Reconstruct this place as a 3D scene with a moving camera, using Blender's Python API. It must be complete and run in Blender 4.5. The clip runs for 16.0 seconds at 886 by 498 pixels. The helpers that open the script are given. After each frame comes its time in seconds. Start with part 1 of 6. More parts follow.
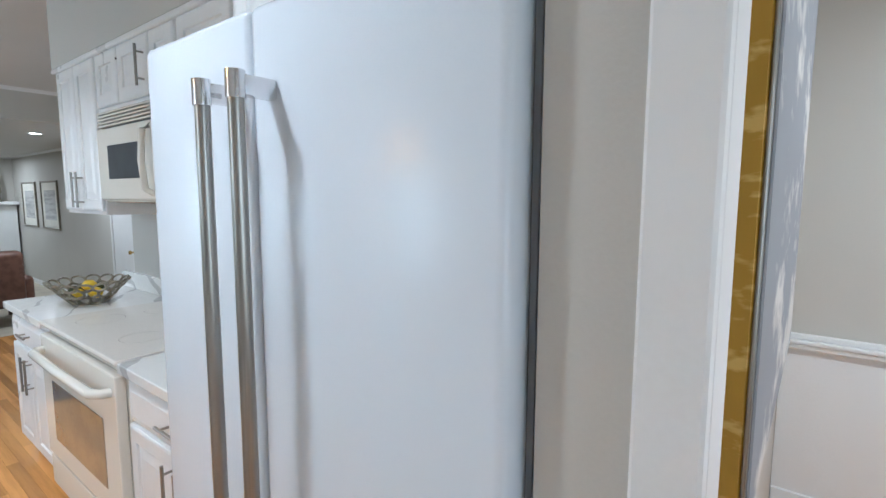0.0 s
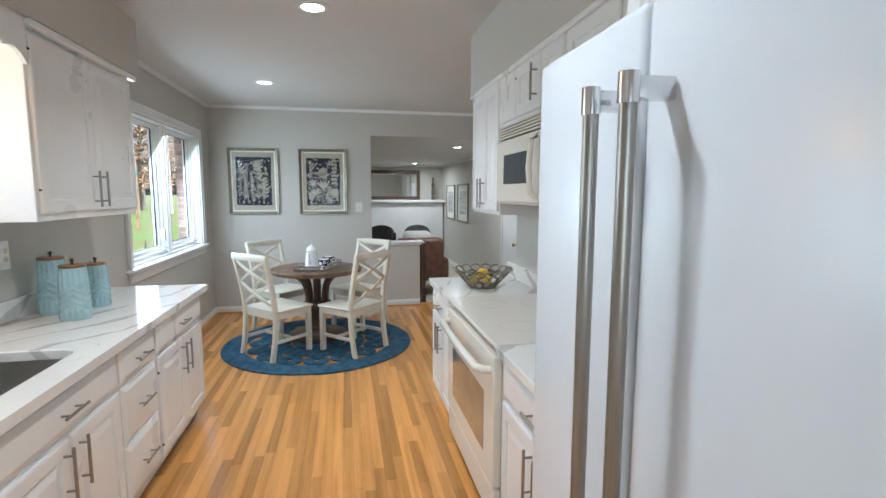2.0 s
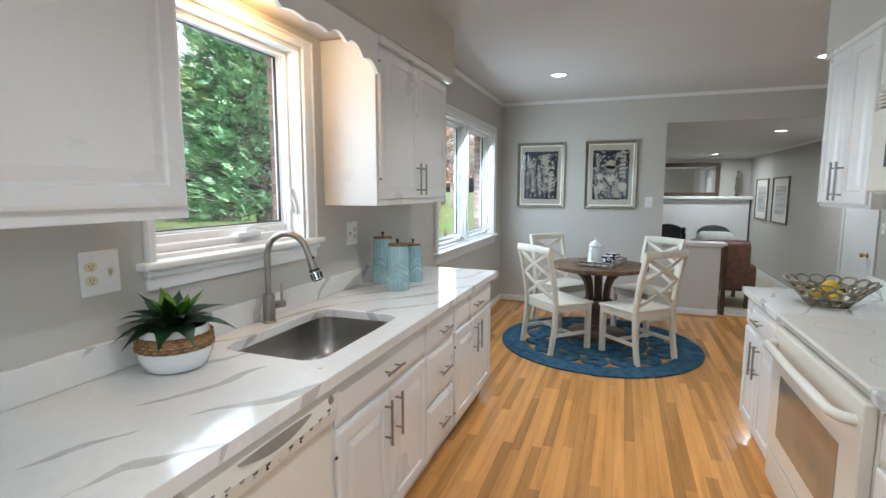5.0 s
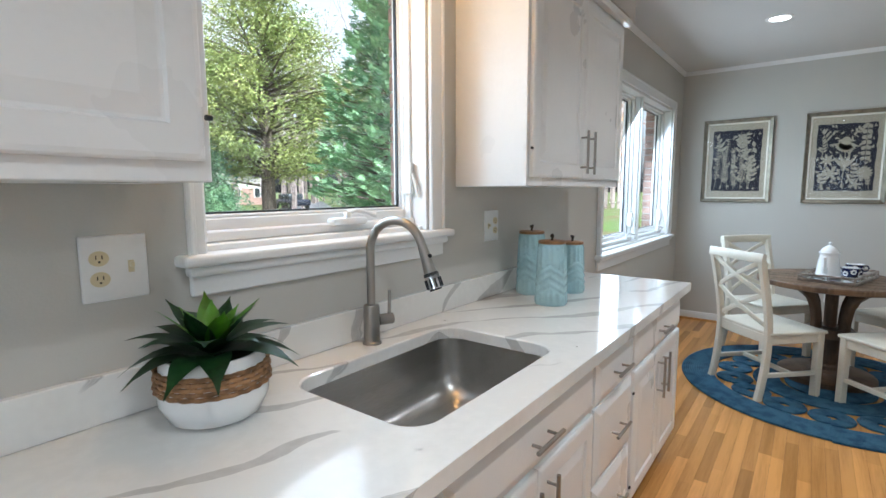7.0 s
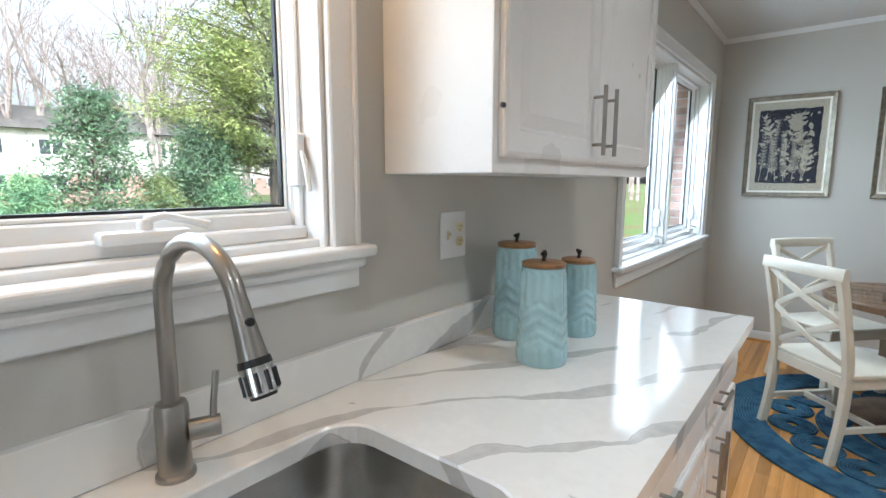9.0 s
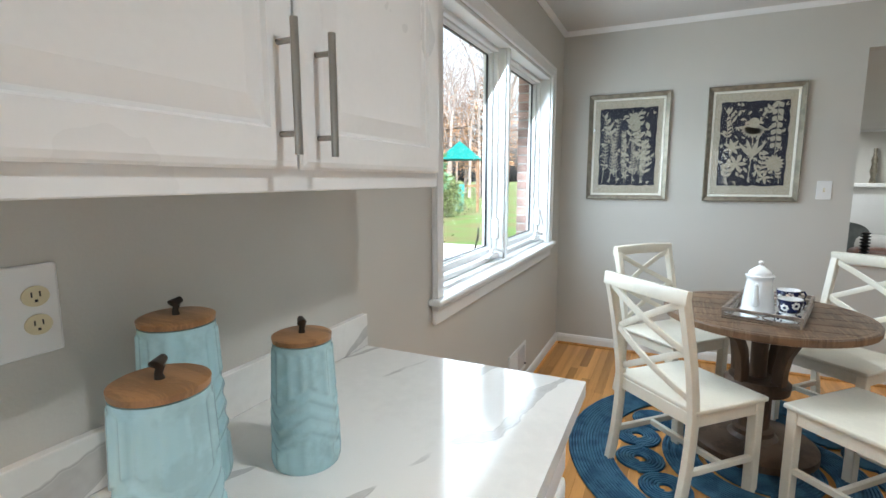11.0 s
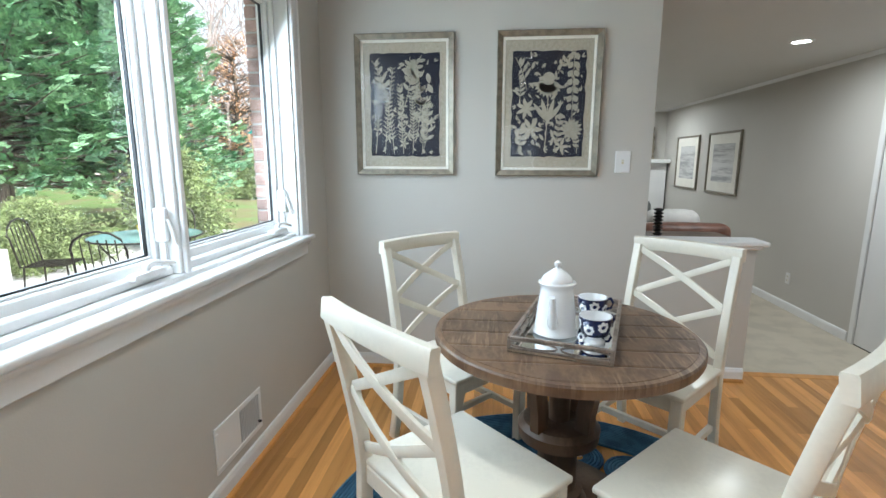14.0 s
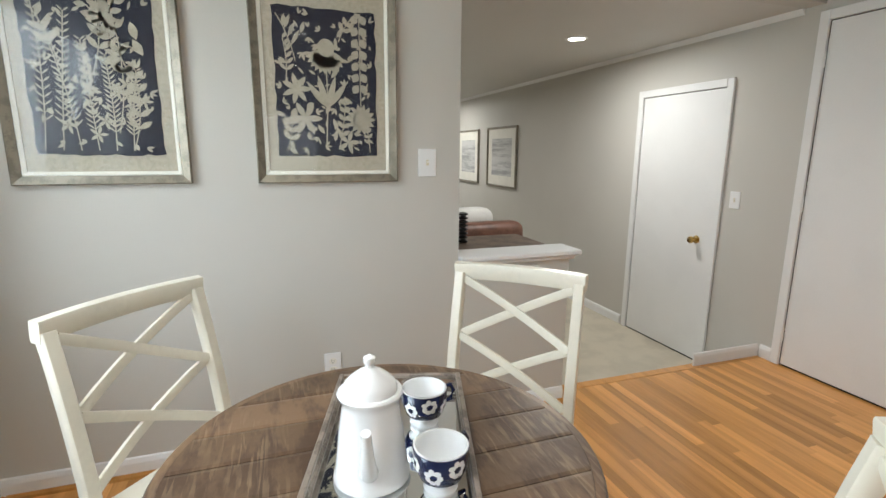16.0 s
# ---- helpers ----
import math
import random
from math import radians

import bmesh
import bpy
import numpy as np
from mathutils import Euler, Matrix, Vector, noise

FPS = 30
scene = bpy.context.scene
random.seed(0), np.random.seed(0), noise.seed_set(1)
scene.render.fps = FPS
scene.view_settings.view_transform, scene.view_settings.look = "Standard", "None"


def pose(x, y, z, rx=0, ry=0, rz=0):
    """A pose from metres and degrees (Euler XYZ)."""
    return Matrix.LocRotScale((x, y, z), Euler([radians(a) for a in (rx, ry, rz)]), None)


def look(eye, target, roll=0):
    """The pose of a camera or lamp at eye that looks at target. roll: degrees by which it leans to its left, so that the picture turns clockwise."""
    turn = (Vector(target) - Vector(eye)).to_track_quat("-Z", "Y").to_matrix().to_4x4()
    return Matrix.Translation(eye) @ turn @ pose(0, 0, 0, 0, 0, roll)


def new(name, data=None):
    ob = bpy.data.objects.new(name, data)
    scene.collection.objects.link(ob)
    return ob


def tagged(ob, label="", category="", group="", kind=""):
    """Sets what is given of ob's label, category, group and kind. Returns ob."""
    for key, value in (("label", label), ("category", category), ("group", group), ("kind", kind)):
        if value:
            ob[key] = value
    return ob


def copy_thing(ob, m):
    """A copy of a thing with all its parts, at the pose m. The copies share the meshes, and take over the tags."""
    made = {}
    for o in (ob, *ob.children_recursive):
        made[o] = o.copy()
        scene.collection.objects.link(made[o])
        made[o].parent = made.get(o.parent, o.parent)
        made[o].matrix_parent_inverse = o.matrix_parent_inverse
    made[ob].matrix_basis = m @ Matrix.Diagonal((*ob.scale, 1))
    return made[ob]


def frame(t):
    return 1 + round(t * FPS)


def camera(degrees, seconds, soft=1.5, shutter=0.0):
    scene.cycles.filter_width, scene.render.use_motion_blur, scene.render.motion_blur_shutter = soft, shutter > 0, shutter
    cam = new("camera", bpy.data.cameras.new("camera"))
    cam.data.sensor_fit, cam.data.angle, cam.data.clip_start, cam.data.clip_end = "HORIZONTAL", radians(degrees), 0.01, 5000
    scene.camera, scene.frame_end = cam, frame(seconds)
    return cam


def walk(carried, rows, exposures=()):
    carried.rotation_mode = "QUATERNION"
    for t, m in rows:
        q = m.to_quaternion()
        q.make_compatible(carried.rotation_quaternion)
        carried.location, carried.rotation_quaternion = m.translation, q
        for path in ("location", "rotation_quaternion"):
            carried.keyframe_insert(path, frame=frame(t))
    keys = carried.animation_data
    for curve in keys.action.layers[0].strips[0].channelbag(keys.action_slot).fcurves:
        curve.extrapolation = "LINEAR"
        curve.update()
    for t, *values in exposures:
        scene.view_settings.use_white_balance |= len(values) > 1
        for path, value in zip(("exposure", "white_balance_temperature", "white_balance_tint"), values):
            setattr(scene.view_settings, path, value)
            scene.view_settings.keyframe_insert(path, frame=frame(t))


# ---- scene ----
cam = camera(84.4, 16.0)
PATH = [
    (0, (0.537, 0.923, 1.527), (-0.677, 2.497, 1.309), 0.2),
    (0.5, (0.481, 0.969, 1.535), (-1.043, 2.246, 1.316), 0.3),
    (1, (0.467, 0.975, 1.544), (-1.267, 1.946, 1.321), 0.2),
    (1.5, (0.459, 0.964, 1.548), (-1.417, 1.62, 1.324), 0.2),
    (2, (0.446, 0.952, 1.55), (-1.503, 1.342, 1.323), 0.1),
    (2.5, (0.439, 0.95, 1.551), (-1.54, 1.121, 1.322), 0.0),
    (3, (0.443, 0.949, 1.552), (-1.544, 0.95, 1.322), 0.0),
    (3.5, (0.443, 0.951, 1.551), (-1.537, 0.79, 1.321), 0.1),
    (4, (0.435, 0.95, 1.551), (-1.524, 0.618, 1.318), 0.1),
    (4.5, (0.397, 0.914, 1.536), (-1.522, 0.404, 1.301), 0.1),
    (5, (0.298, 0.84, 1.503), (-1.567, 0.157, 1.264), 0.1),
    (7.5, (-0.547, 0.409, 1.398), (-2.089, -0.84, 1.154), -0.1),
    (8, (-0.739, 0.339, 1.399), (-2.259, -0.936, 1.142), 0.0),
    (8.2, (-0.817, 0.31, 1.4), (-2.328, -0.975, 1.138), 0.0),
    (10.3, (-1.631, 0.113, 1.407), (-3.326, -0.911, 1.13), 0.0),
    (10.5, (-1.708, 0.119, 1.414), (-3.434, -0.855, 1.143), -0.1),
    (11, (-1.924, 0.171, 1.438), (-3.719, -0.665, 1.158), -0.1),
    (11.5, (-2.128, 0.22, 1.428), (-3.987, -0.463, 1.15), 0.0),
    (12, (-2.334, 0.228, 1.409), (-4.238, -0.316, 1.122), 0.0),
    (12.5, (-2.517, 0.248, 1.398), (-4.449, -0.176, 1.098), -0.1),
    (13, (-2.695, 0.301, 1.38), (-4.642, -0.031, 1.064), 0.0),
    (13.5, (-2.904, 0.362, 1.385), (-4.858, 0.096, 1.05), 0.0),
    (14, (-3.118, 0.373, 1.379), (-5.075, 0.172, 1.015), 0.1),
    (14.5, (-3.396, 0.374, 1.385), (-5.357, 0.25, 1.011), 0.0),
    (15, (-3.652, 0.395, 1.387), (-5.614, 0.405, 1.0), 0.0),
    (15.5, (-3.84, 0.443, 1.403), (-5.785, 0.699, 1.011), 0.1),
    (16, (-3.919, 0.448, 1.42), (-5.774, 1.081, 1.024), 0.4),
]
EXPO = [(0, 0.2, 5250, 5), (2, 0.17, 5550, 5), (3.5, 0.12, 5600, 5), (7.5, 0.0, 5500, 5), (11, 0.26, 5800, 5), (12.5, 0.34, 5850, 5), (14, 0.26, 5700, 4), (16, 0.36, 6250, 7)]
walk(cam, [(t, look(eye, target, roll)) for t, eye, target, roll in PATH], EXPO)

# ---- world and light ----
world = bpy.data.worlds.new("sky")
scene.world = world
world.use_nodes = True
wn = world.node_tree.nodes
sky = wn.new("ShaderNodeTexSky")
sky.sky_type, sky.sun_disc = "NISHITA", False
sky.sun_elevation, sky.sun_rotation = radians(42), radians(20)
sky.air_density, sky.dust_density = 1.0, 7.0
haze = wn.new("ShaderNodeHueSaturation")
haze.inputs["Saturation"].default_value, haze.inputs["Value"].default_value = 0.22, 2.8
world.node_tree.links.new(sky.outputs[0], haze.inputs["Color"])
world.node_tree.links.new(haze.outputs[0], wn["Background"].inputs[0])
wn["Background"].inputs[1].default_value = 0.15


def lamp(name, kind, m, energy, colour, **kw):
    data = bpy.data.lights.new(name, kind)
    data.energy, data.color = energy, colour
    for key, value in kw.items():
        if key == "size":
            data.size = value
        elif key == "size_y":
            data.shape, data.size_y = "RECTANGLE", value
        elif key == "radius":
            data.shadow_soft_size = value
        elif key == "angle":
            data.angle = value
        elif key == "spot":
            data.spot_size, data.spot_blend = value
        elif key == "disk":
            data.shape, data.size, data.spread = "DISK", value, radians(125 if energy < 12 else 175)
    ob = new(name, data)
    ob.matrix_world = m
    return ob


SUN_FROM = Vector((0.25, 0.7, 0.67))
lamp("sun", "SUN", look(SUN_FROM, (0, 0, 0)), 5.0, (1.0, 0.94, 0.86), angle=radians(0.6))
CEIL, LOWCEIL, LOWFLOOR = 2.63, 2.30, -0.27
# the last can is an unseen fill, added to brighten the next room's wall
CANS = [(-2.64, 0.79, CEIL), (-4.755, 0.2, CEIL), (-0.55, 0.85, CEIL), (-4.8, 2.4, CEIL), (-7.5, 2.78, LOWCEIL), (-12.0, 2.7, LOWCEIL), (-9.7, 1.0, LOWCEIL), (1.6, 2.5, CEIL)]
for i, (x, y, z) in enumerate(CANS):
    lamp("can_lamp", "AREA", pose(x, y, z - 0.012), (11, 6, 9, 5, 19, 22, 20, 30)[i], (1.0, 0.965, 0.92), disk=0.11)
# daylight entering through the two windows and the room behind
lamp("window_daylight", "AREA", look((-1.35, -0.96, 1.75), (-1.35, 1.0, 1.35)), 8, (0.86, 0.94, 1.0), size=0.75, size_y=0.75)
lamp("window_daylight", "AREA", look((-4.74, -0.98, 1.6), (-4.74, 1.5, 0.3)), 40, (0.84, 0.93, 1.0), size=1.8, size_y=1.1)
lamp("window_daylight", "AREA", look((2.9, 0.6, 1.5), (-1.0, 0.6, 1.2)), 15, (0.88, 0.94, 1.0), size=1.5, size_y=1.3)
lamp("sink_lamp", "POINT", pose(-1.35, -0.52, 2.2), 6.5, (1.0, 0.48, 0.13), radius=0.05)


# ---- materials ----
def mat(name, colour, rough=0.5, metal=0.0, var=0.08, scale=6.0, fine=60.0, bump=0.02, coat=0.0, rnd=0.0, stretch=(1, 1, 1), ior=1.45, second=None, low=0.45, high=0.6):
    m = bpy.data.materials.new(name)
    m.use_nodes = True
    nt = m.node_tree
    b = nt.nodes["Principled BSDF"]
    b.inputs["Roughness"].default_value, b.inputs["Metallic"].default_value = rough, metal
    b.inputs["Coat Weight"].default_value, b.inputs["IOR"].default_value = coat, ior
    b.inputs["Coat Roughness"].default_value = 0.06
    tc = nt.nodes.new("ShaderNodeTexCoord")
    mp = nt.nodes.new("ShaderNodeMapping")
    mp.inputs["Scale"].default_value = stretch
    geo = nt.nodes.new("ShaderNodeNewGeometry")
    nt.links.new(geo.outputs["Position"], mp.inputs["Vector"])
    n1, n2 = nt.nodes.new("ShaderNodeTexNoise"), nt.nodes.new("ShaderNodeTexNoise")
    n1.inputs["Scale"].default_value, n2.inputs["Scale"].default_value = scale, fine
    n1.inputs["Detail"].default_value, n2.inputs["Detail"].default_value = 4, 3
    nt.links.new(mp.outputs[0], n1.inputs["Vector"])
    nt.links.new(mp.outputs[0], n2.inputs["Vector"])
    mix = nt.nodes.new("ShaderNodeMix")
    mix.data_type = "RGBA"
    other = second or tuple(c * (1 - 2.2 * var) for c in colour)
    mix.inputs["A"].default_value, mix.inputs["B"].default_value = (*colour, 1), (*other, 1)
    ramp = nt.nodes.new("ShaderNodeMapRange")
    ramp.inputs["From Min"].default_value, ramp.inputs["From Max"].default_value = low, high
    add = nt.nodes.new("ShaderNodeMath")
    add.operation = "MULTIPLY_ADD"
    nt.links.new(n2.outputs["Fac"], add.inputs[0])
    add.inputs[1].default_value = 0.35
    nt.links.new(n1.outputs["Fac"], add.inputs[2])
    sub = nt.nodes.new("ShaderNodeMath")
    sub.operation = "SUBTRACT"
    sub.inputs[1].default_value = 0.175
    nt.links.new(add.outputs[0], sub.inputs[0])
    nt.links.new(sub.outputs[0], ramp.inputs["Value"])
    nt.links.new(ramp.outputs[0], mix.inputs["Factor"])
    last = mix.outputs["Result"]
    if rnd:
        info = nt.nodes.new("ShaderNodeObjectInfo")
        plus = nt.nodes.new("ShaderNodeMath")
        plus.operation = "ADD"
        nt.links.new(info.outputs["Random"], plus.inputs[0])
        nt.links.new(geo.outputs["Random Per Island"], plus.inputs[1])
        fr = nt.nodes.new("ShaderNodeMath")
        fr.operation = "FRACT"
        nt.links.new(plus.outputs[0], fr.inputs[0])
        rg = nt.nodes.new("ShaderNodeMapRange")
        rg.inputs["To Min"].default_value, rg.inputs["To Max"].default_value = 1 - rnd, 1 + rnd * 0.6
        nt.links.new(fr.outputs[0], rg.inputs["Value"])
        hs = nt.nodes.new("ShaderNodeHueSaturation")
        nt.links.new(rg.outputs[0], hs.inputs["Value"])
        nt.links.new(last, hs.inputs["Color"])
        last = hs.outputs[0]
    nt.links.new(last, b.inputs["Base Color"])
    rr = nt.nodes.new("ShaderNodeMapRange")
    rr.inputs["To Min"].default_value, rr.inputs["To Max"].default_value = rough * 0.85, min(1, rough * 1.2)
    nt.links.new(n1.outputs["Fac"], rr.inputs["Value"])
    nt.links.new(rr.outputs[0], b.inputs["Roughness"])
    if bump:
        bp = nt.nodes.new("ShaderNodeBump")
        bp.inputs["Strength"].default_value, bp.inputs["Distance"].default_value = min(1, bump * 8), 0.002
        nt.links.new(n2.outputs["Fac"], bp.inputs["Height"])
        nt.links.new(bp.outputs[0], b.inputs["Normal"])
    return m


def emit(name, colour, strength):
    m = bpy.data.materials.new(name)
    m.use_nodes = True
    b = m.node_tree.nodes["Principled BSDF"]
    b.inputs["Emission Color"].default_value, b.inputs["Emission Strength"].default_value = (*colour, 1), strength
    return m


def glass(name, gloss=0.035):
    m = bpy.data.materials.new(name)
    m.use_nodes = True
    nt = m.node_tree
    nt.nodes.remove(nt.nodes["Principled BSDF"])
    t, g, mx = (nt.nodes.new("ShaderNode" + n) for n in ("BsdfTransparent", "BsdfGlossy", "MixShader"))
    g.inputs["Roughness"].default_value = 0.02
    mx.inputs[0].default_value = gloss
    nt.links.new(t.outputs[0], mx.inputs[1])
    nt.links.new(g.outputs[0], mx.inputs[2])
    nt.links.new(mx.outputs[0], nt.nodes["Material Output"].inputs[0])
    return m


def quartz(name):
    """White quartz with long wavering grey veins that swell, thin out and break."""
    m = mat(name, (0.82, 0.81, 0.78), 0.1, var=0.025, scale=2.5, fine=40, bump=0.0)
    nt = m.node_tree
    b = nt.nodes["Principled BSDF"]
    geo = nt.nodes.new("ShaderNodeNewGeometry")

    def noise(scale, detail, turn=0.0):
        mp = nt.nodes.new("ShaderNodeMapping")
        mp.inputs["Rotation"].default_value = (0, 0, turn)
        nt.links.new(geo.outputs["Position"], mp.inputs["Vector"])
        n = nt.nodes.new("ShaderNodeTexNoise")
        n.inputs["Scale"].default_value, n.inputs["Detail"].default_value = scale, detail
        nt.links.new(mp.outputs[0], n.inputs["Vector"])
        return n.outputs["Fac"]

    def calc(op, *args):
        n = nt.nodes.new("ShaderNodeMath")
        n.operation = op
        for i, v in enumerate(args):
            if isinstance(v, (int, float)):
                n.inputs[i].default_value = v
            else:
                nt.links.new(v, n.inputs[i])
        return n.outputs[0]

    sep = nt.nodes.new("ShaderNodeSeparateXYZ")
    nt.links.new(geo.outputs["Position"], sep.inputs[0])
    # distance across the veins, which run from the wall's right to the front's left
    across = calc("ADD", calc("MULTIPLY", sep.outputs[0], 0.5), calc("MULTIPLY", sep.outputs[1], 0.86))
    across = calc("ADD", across, calc("MULTIPLY", sep.outputs[2], 0.6))
    bent = calc("ADD", across, calc("MULTIPLY", noise(1.7, 1.5), 0.42))
    bent = calc("ADD", bent, calc("MULTIPLY", noise(9, 3), 0.045))
    cell = calc("ABSOLUTE", calc("SUBTRACT", calc("FRACT", calc("MULTIPLY", bent, 4.6)), 0.5))
    width = calc("MULTIPLY", calc("MAXIMUM", calc("SUBTRACT", noise(2.6, 2.0, 0.7), 0.44), 0.0), 0.55)
    inside = calc("DIVIDE", calc("SUBTRACT", width, cell), 0.012)
    vein = calc("MINIMUM", calc("MAXIMUM", inside, 0.0), 1.0)
    edge = calc("MAXIMUM", calc("SUBTRACT", 1.0, calc("DIVIDE", calc("ABSOLUTE", calc("SUBTRACT", width, cell)), 0.014)), 0.0)
    body = calc("MULTIPLY", vein, calc("ADD", 0.3, calc("MULTIPLY", noise(30, 3), 0.55)))
    shown = calc("MULTIPLY", edge, calc("MINIMUM", calc("MULTIPLY", width, 40.0), 0.75))
    fac = calc("MINIMUM", calc("MAXIMUM", body, shown), 0.85)
    old = b.inputs["Base Color"].links[0].from_socket
    mix = nt.nodes.new("ShaderNodeMix")
    mix.data_type = "RGBA"
    mix.inputs["B"].default_value = (0.36, 0.35, 0.34, 1)
    nt.links.new(fac, mix.inputs["Factor"])
    nt.links.new(old, mix.inputs["A"])
    nt.links.new(mix.outputs["Result"], b.inputs["Base Color"])
    return m


def chatter_wood(name):
    """Weathered brown boards with pale saw marks across the grain."""
    m = mat(name, (0.16, 0.098, 0.056), 0.4, var=0.2, scale=5, fine=30, bump=0.05, rnd=0.3, stretch=(1.2, 3.0, 1), second=(0.095, 0.056, 0.034))
    nt = m.node_tree
    b = nt.nodes["Principled BSDF"]
    geo = nt.nodes.new("ShaderNodeNewGeometry")
    mp = nt.nodes.new("ShaderNodeMapping")
    mp.inputs["Rotation"].default_value = (0, 0, 0.15)
    mp.inputs["Scale"].default_value = (9, 95, 1)
    nt.links.new(geo.outputs["Position"], mp.inputs["Vector"])
    n = nt.nodes.new("ShaderNodeTexNoise")
    n.inputs["Scale"].default_value, n.inputs["Detail"].default_value, n.inputs["Distortion"].default_value = 1.0, 2.0, 0.6
    nt.links.new(mp.outputs[0], n.inputs["Vector"])
    n2 = nt.nodes.new("ShaderNodeTexNoise")
    n2.inputs["Scale"].default_value = 7.0
    nt.links.new(geo.outputs["Position"], n2.inputs["Vector"])
    r = nt.nodes.new("ShaderNodeMapRange")
    r.inputs["From Min"].default_value, r.inputs["From Max"].default_value = 0.52, 0.62
    nt.links.new(n.outputs["Fac"], r.inputs["Value"])
    r2 = nt.nodes.new("ShaderNodeMapRange")
    r2.inputs["From Min"].default_value, r2.inputs["From Max"].default_value = 0.42, 0.62
    r2.inputs["To Max"].default_value = 0.6
    nt.links.new(n2.outputs["Fac"], r2.inputs["Value"])
    mul = nt.nodes.new("ShaderNodeMath")
    mul.operation = "MULTIPLY"
    nt.links.new(r.outputs[0], mul.inputs[0])
    nt.links.new(r2.outputs[0], mul.inputs[1])
    old = b.inputs["Base Color"].links[0].from_socket
    mix = nt.nodes.new("ShaderNodeMix")
    mix.data_type = "RGBA"
    mix.inputs["B"].default_value = (0.27, 0.19, 0.12, 1)
    nt.links.new(mul.outputs[0], mix.inputs["Factor"])
    nt.links.new(old, mix.inputs["A"])
    nt.links.new(mix.outputs["Result"], b.inputs["Base Color"])
    return m


WALL = mat("wall_paint", (0.56, 0.54, 0.495), 0.6, var=0.012, scale=1.2, fine=160, bump=0.02)
CEILP = mat("ceiling_paint", (0.6, 0.585, 0.555), 0.6, var=0.01, scale=1.0, fine=120, bump=0.02)
WHITE = mat("white_paint", (0.8, 0.8, 0.79), 0.32, var=0.012, scale=3, fine=90, bump=0.006)
CABINET = mat("cabinet_paint", (0.82, 0.82, 0.81), 0.28, var=0.012, scale=3, fine=70, bump=0.01)
APPL = mat("appliance_white", (0.72, 0.77, 0.83), 0.24, var=0.01, scale=2, fine=260, bump=0.002, coat=0.08)
BISQUE = mat("bisque_enamel", (0.8, 0.77, 0.69), 0.18, var=0.01, scale=3, fine=100, bump=0.0)
STEEL = mat("brushed_steel", (0.36, 0.34, 0.31), 0.3, 1.0, var=0.06, scale=8, fine=300, bump=0.01, stretch=(1, 1, 0.04))
SINKM = mat("sink_steel", (0.52, 0.51, 0.49), 0.28, 1.0, var=0.08, scale=6, fine=300, bump=0.01, stretch=(0.1, 1, 1))
CHROME = mat("chrome", (0.75, 0.75, 0.76), 0.12, 1.0, var=0.02, bump=0.0)
BRASS = mat("brass", (0.7, 0.5, 0.18), 0.22, 1.0, var=0.05, bump=0.0)
BLACK = mat("black_plastic", (0.02, 0.02, 0.022), 0.35, var=0.1, bump=0.01)
DARKGAP = mat("dark_rubber", (0.08, 0.085, 0.09), 0.6, var=0.1)
QUARTZ = quartz("veined_quartz")
OAK = mat("oak_boards", (0.67, 0.325, 0.095), 0.17, var=0.1, scale=7, fine=60, bump=0.015, rnd=0.36, stretch=(0.16, 3.2, 1), second=(0.5, 0.235, 0.068), low=0.42, high=0.72)
OAKGAP = mat("oak_joint", (0.11, 0.055, 0.02), 0.6, var=0.1)
CARPET = mat("beige_carpet", (0.55, 0.5, 0.4), 0.95, var=0.06, scale=4, fine=400, bump=0.08)
CREAM = mat("cream_paint", (0.76, 0.72, 0.61), 0.3, var=0.03, scale=5, fine=60, bump=0.012)
TABLEWOOD = chatter_wood("weathered_wood")
TABLEDARK = mat("dark_stained_wood", (0.11, 0.068, 0.042), 0.45, var=0.2, scale=8, fine=60, bump=0.05, stretch=(1, 1, 0.3))
BLUE = mat("blue_jute", (0.045, 0.125, 0.2), 0.85, var=0.22, scale=14, fine=220, bump=0.1, second=(0.022, 0.075, 0.14))
AQUA = mat("aqua_glaze", (0.4, 0.59, 0.63), 0.2, var=0.06, scale=12, fine=80, bump=0.01, coat=0.3)
ACACIA = mat("acacia_wood", (0.33, 0.17, 0.07), 0.4, var=0.15, scale=12, fine=120, bump=0.03, stretch=(4, 0.5, 1))
BRONZE = mat("dark_bronze", (0.05, 0.042, 0.035), 0.4, 0.7, var=0.1)
PORCELAIN = mat("white_porcelain", (0.82, 0.83, 0.83), 0.08, var=0.01, scale=4, bump=0.0, coat=0.5)
NAVY = mat("navy_glaze", (0.012, 0.02, 0.075), 0.1, var=0.1, scale=20, bump=0.0, coat=0.6)
TRAYM = mat("aged_silver_wood", (0.3, 0.25, 0.21), 0.35, 0.35, var=0.2, scale=20, fine=150, bump=0.04)
MIRROR = mat("mirror_glass", (0.85, 0.87, 0.87), 0.02, 1.0, var=0.01, bump=0.0)
FRAMEM = mat("champagne_frame", (0.27, 0.24, 0.185), 0.36, 0.45, var=0.12, scale=20, fine=160, bump=0.03)
LINEN = mat("linen_mat", (0.46, 0.42, 0.33), 0.35, var=0.06, scale=60, fine=400, bump=0.0)
IVORY = mat("ivory_fillet", (0.8, 0.78, 0.7), 0.4, var=0.02)
INK = mat("navy_ink", (0.012, 0.014, 0.03), 0.3, var=0.1, scale=30, bump=0.0)
PRINT = mat("pale_print", (0.44, 0.405, 0.32), 0.3, var=0.05, scale=40, bump=0.0)
LEAF = mat("plant_leaf", (0.03, 0.1, 0.03), 0.3, var=0.2, scale=14, fine=90, bump=0.02, rnd=0.3)
